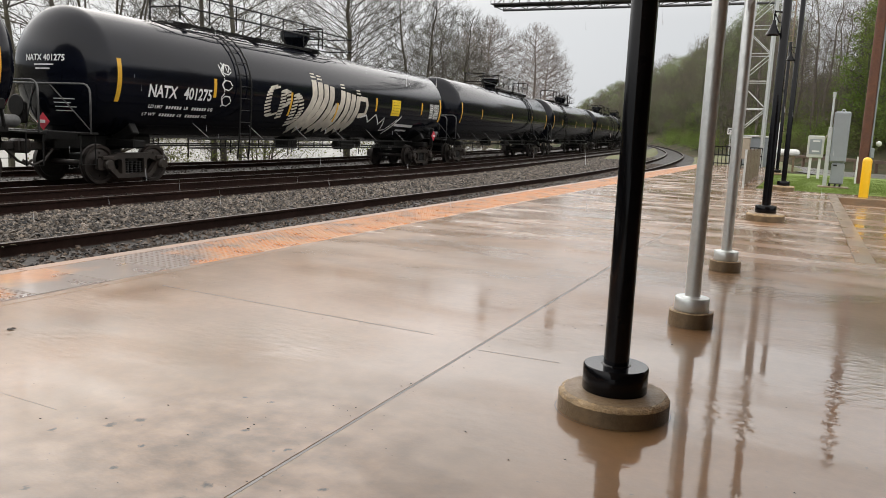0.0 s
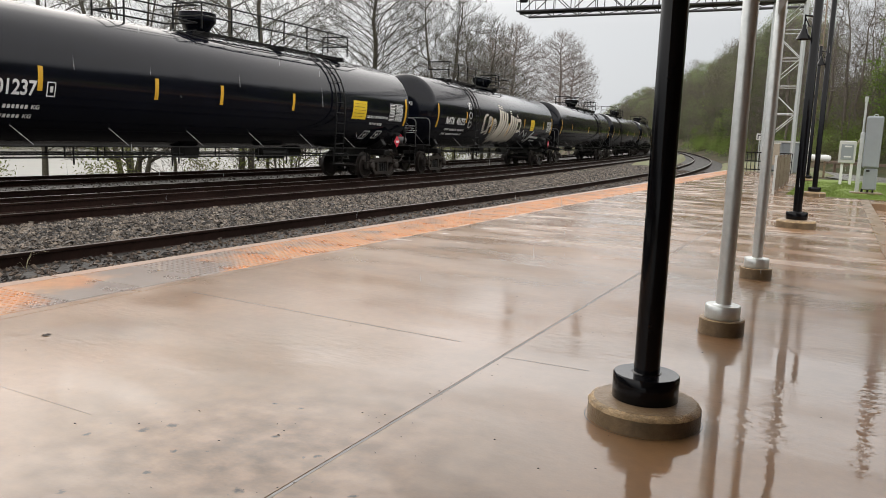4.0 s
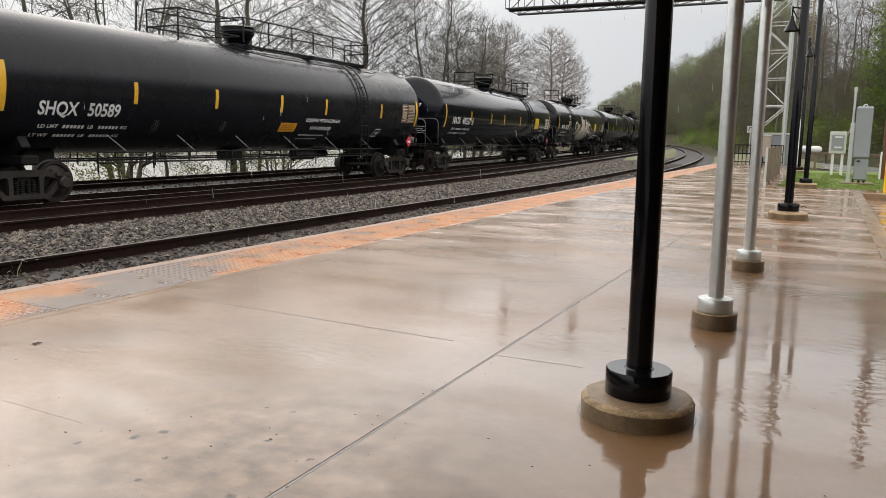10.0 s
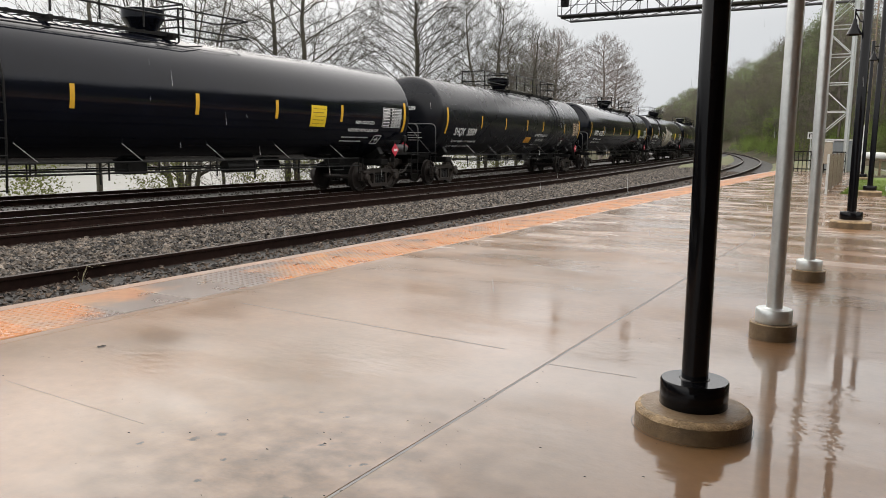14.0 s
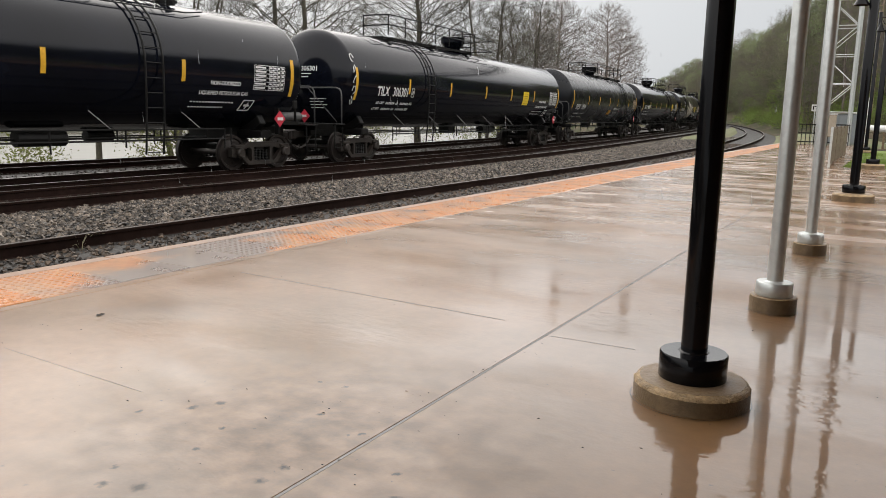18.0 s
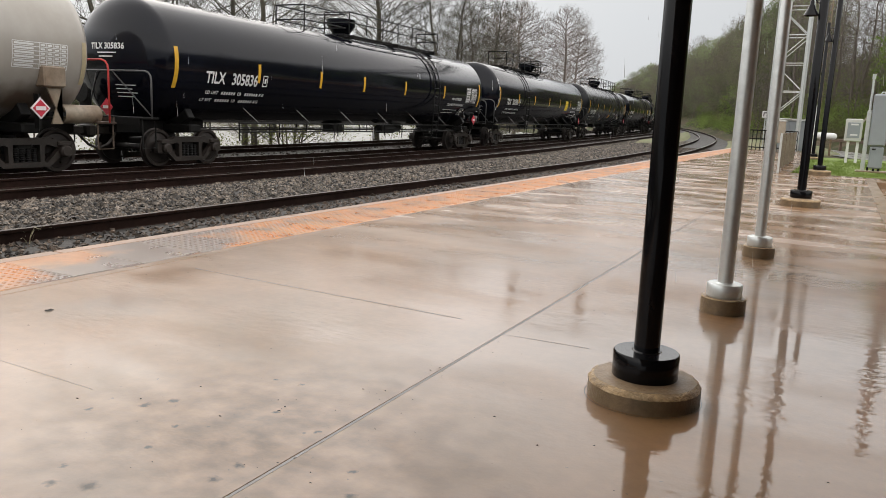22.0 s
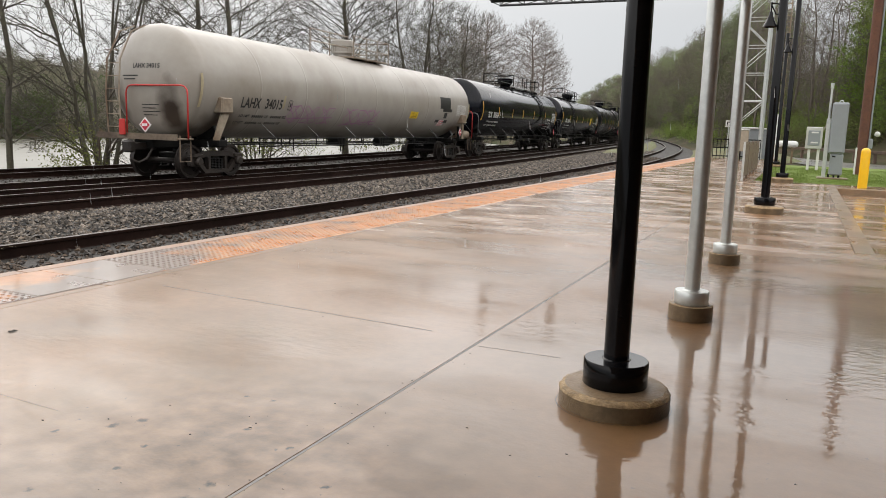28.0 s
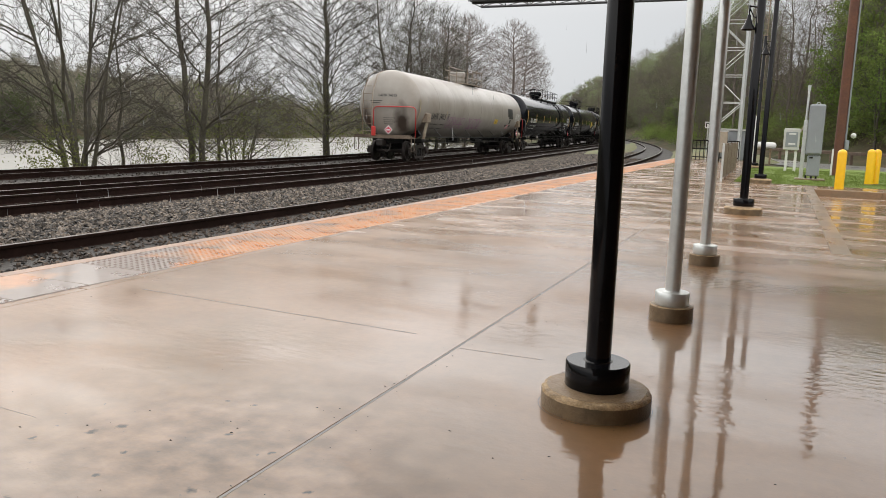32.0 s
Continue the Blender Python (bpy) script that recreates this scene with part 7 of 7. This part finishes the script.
    for leaf, count, seed, label in ((LEAF_HAZE, 300, 31, "budding woods along the far curve, paled for haze"), (LEAF_MUTED, 110, 32, "dark green woods along the far curve"), (LEAF_NEW, 50, 33, "pale green budding crowns along the far curve")):
        pts, rr, made = [], random.Random(seed), 0
        while made < count:
            y = 95 + 500 * rr.random() ** 1.5
            x = y * rr.uniform(-0.5, -0.06)
            d = foot_distance(x, y)
            if not 3 < d < 60:
                continue
            made += 1
            pts += lumps(rr, x, y, ground_height(x, y), rr.uniform(2.6, 4.6), rr.uniform(5, 8), 30, 0.08)
        tagged(part("hill_woods", mesh_of_triangles("hill_woods", leaves(pts, 60, 0.4, 0.075, seed, 1.0)), leaf), label, "woods", kind="stuff")
    for name, leaf, count, seed, hi, per, label in (("undergrowth", LEAF_DEEP, 560, 15, 3.0, 34, "dark undergrowth on the hillside"), ("undergrowth", LEAF_OLIVE, 460, 17, 3.6, 28, "brown and olive brush on the hillside"),
                                                    ("undergrowth", LEAF_GREEN, 230, 16, 2.2, 44, "bright green spring shrubs at the foot of the hill")):
        pts, rr, made = [], random.Random(seed), 0
        while made < count:
            y, x = 42 + 110 * rr.random() ** 1.4, rr.uniform(-45, 24)
            d = foot_distance(x, y)
            w = rr.uniform(0.9, 2.2)
            if not 0.4 + 0.6 * w < d < (16 if leaf == LEAF_GREEN else 34) or x > 0.13 * y + 4:
                continue
            if leaf == LEAF_GREEN and x < 0.02 * y and rr.random() < 0.5 and d > 6:
                continue
            made += 1
            pts += lumps(rr, x, y, ground_height(x, y), w, rr.uniform(0.9, hi), 15, 0.0)
        tagged(part(name, mesh_of_triangles(name, leaves(pts, per, 0.3, 0.06, seed, 0.9)), leaf), label, "undergrowth", kind="stuff")
    # shrubs on the cutting's foot beside the far curve, and unseen woods beyond the lot
    pts, rr = [], random.Random(41)
    while len(pts) < 190 * 15:
        y, x = rr.uniform(62, 165), rr.uniform(-34, 4)
        if 0.8 < foot_distance(x, y) < 9:
            pts += lumps(rr, x, y, ground_height(x, y), rr.uniform(0.8, 1.7), rr.uniform(0.8, 2.2), 15, 0.0)
    tagged(part("undergrowth", mesh_of_triangles("undergrowth", leaves(pts, 26, 0.3, 0.07, 41, 0.9)), LEAF_GREEN), "green shrubs along the cutting beside the far curve", "undergrowth", kind="stuff")
    # out of view: added so that the glossy tanks reflect dark trees
    pts, rr, made = [], random.Random(43), 0
    while made < 260:
        y, x = rr.uniform(0, 120), rr.uniform(12, 130)
        if 2 < foot_distance(x, y) < 45 and x > 0.13 * y + 5:
            made += 1
            pts += lumps(rr, x, y, ground_height(x, y), rr.uniform(2.5, 4.5), rr.uniform(7, 12), 30, 0.05)
    tagged(part("hill_woods", mesh_of_triangles("hill_woods", leaves(pts, 22, 0.5, 0.2, 43, 1.0)), LEAF_DEEP), "unseen dark woods beyond the parking lot, added for reflections", "woods", kind="stuff")


woods()

# ---- rain: thin bright streaks of falling drops before the train ----
RAIN = material("falling_rain_drop", (0.6, 0.62, 0.64), rough=0.1, vary=0.05)
rain_rows = np.random.default_rng(21)
FALL = 6.5                      # metres a second
count, reach = 4200, FALL * 32 + 8
b = Build()
for i in range(count):
    d = 5.5 + 9 * rain_rows.random()
    a = radians(rain_rows.uniform(-2, 54))
    x, y, z = -d * math.sin(a), d * math.cos(a), 0.3 + reach * rain_rows.random()
    w, h = 0.0026 * (0.6 + 0.8 * rain_rows.random()), 0.07 + 0.08 * rain_rows.random()
    n = len(b.v)
    b.v += [(x - w, y, z), (x + w, y, z), (x, y + w, z), (x - 0.1 * h, y, z + h)]
    b.f += [(n, n + 1, n + 3), (n + 1, n + 2, n + 3), (n + 2, n, n + 3)]
rain = part("rain", b, RAIN)
tagged(rain, "thin slanting streaks of falling rain", "rain", kind="stuff")


# ---- what moves ----
def travel(t):
    """Metres that the train has gone along its track at t seconds, from its place at 16 s."""
    w = (t - 16) / 16
    return 0.954 * (67.2535 * w + 2.3145 * w ** 2 - 0.785 * w ** 3 - 1.2312 * w ** 4)


def motions():
    walk(rain, [(t, pose(0, 0, -FALL * t)) for t in range(33)])
    for car, middle in train:
        rows = []
        for i in range(33):
            s = middle + travel(i)
            (ax, ay, _), (bx, by, _) = TRACK_3.at(s - BOGIE), TRACK_3.at(s + BOGIE)
            rows.append((i, pose((ax + bx) / 2, (ay + by) / 2, RAIL_3 + rise(s), 0, 0, math.degrees(math.atan2(ax - bx, by - ay)))))
        walk(car, rows)
        for truck in car.children:
            for wheels in truck.children:
                if not wheels.name.startswith("wheelset"):
                    continue
                y, rows = wheels.location.y, []
                for i in range(197):
                    t = i * 32 / 196
                    rows.append((t, pose(0, y, 0.457, -math.degrees((travel(t) - travel(0)) / 0.457))))
                walk(wheels, rows)


motions()
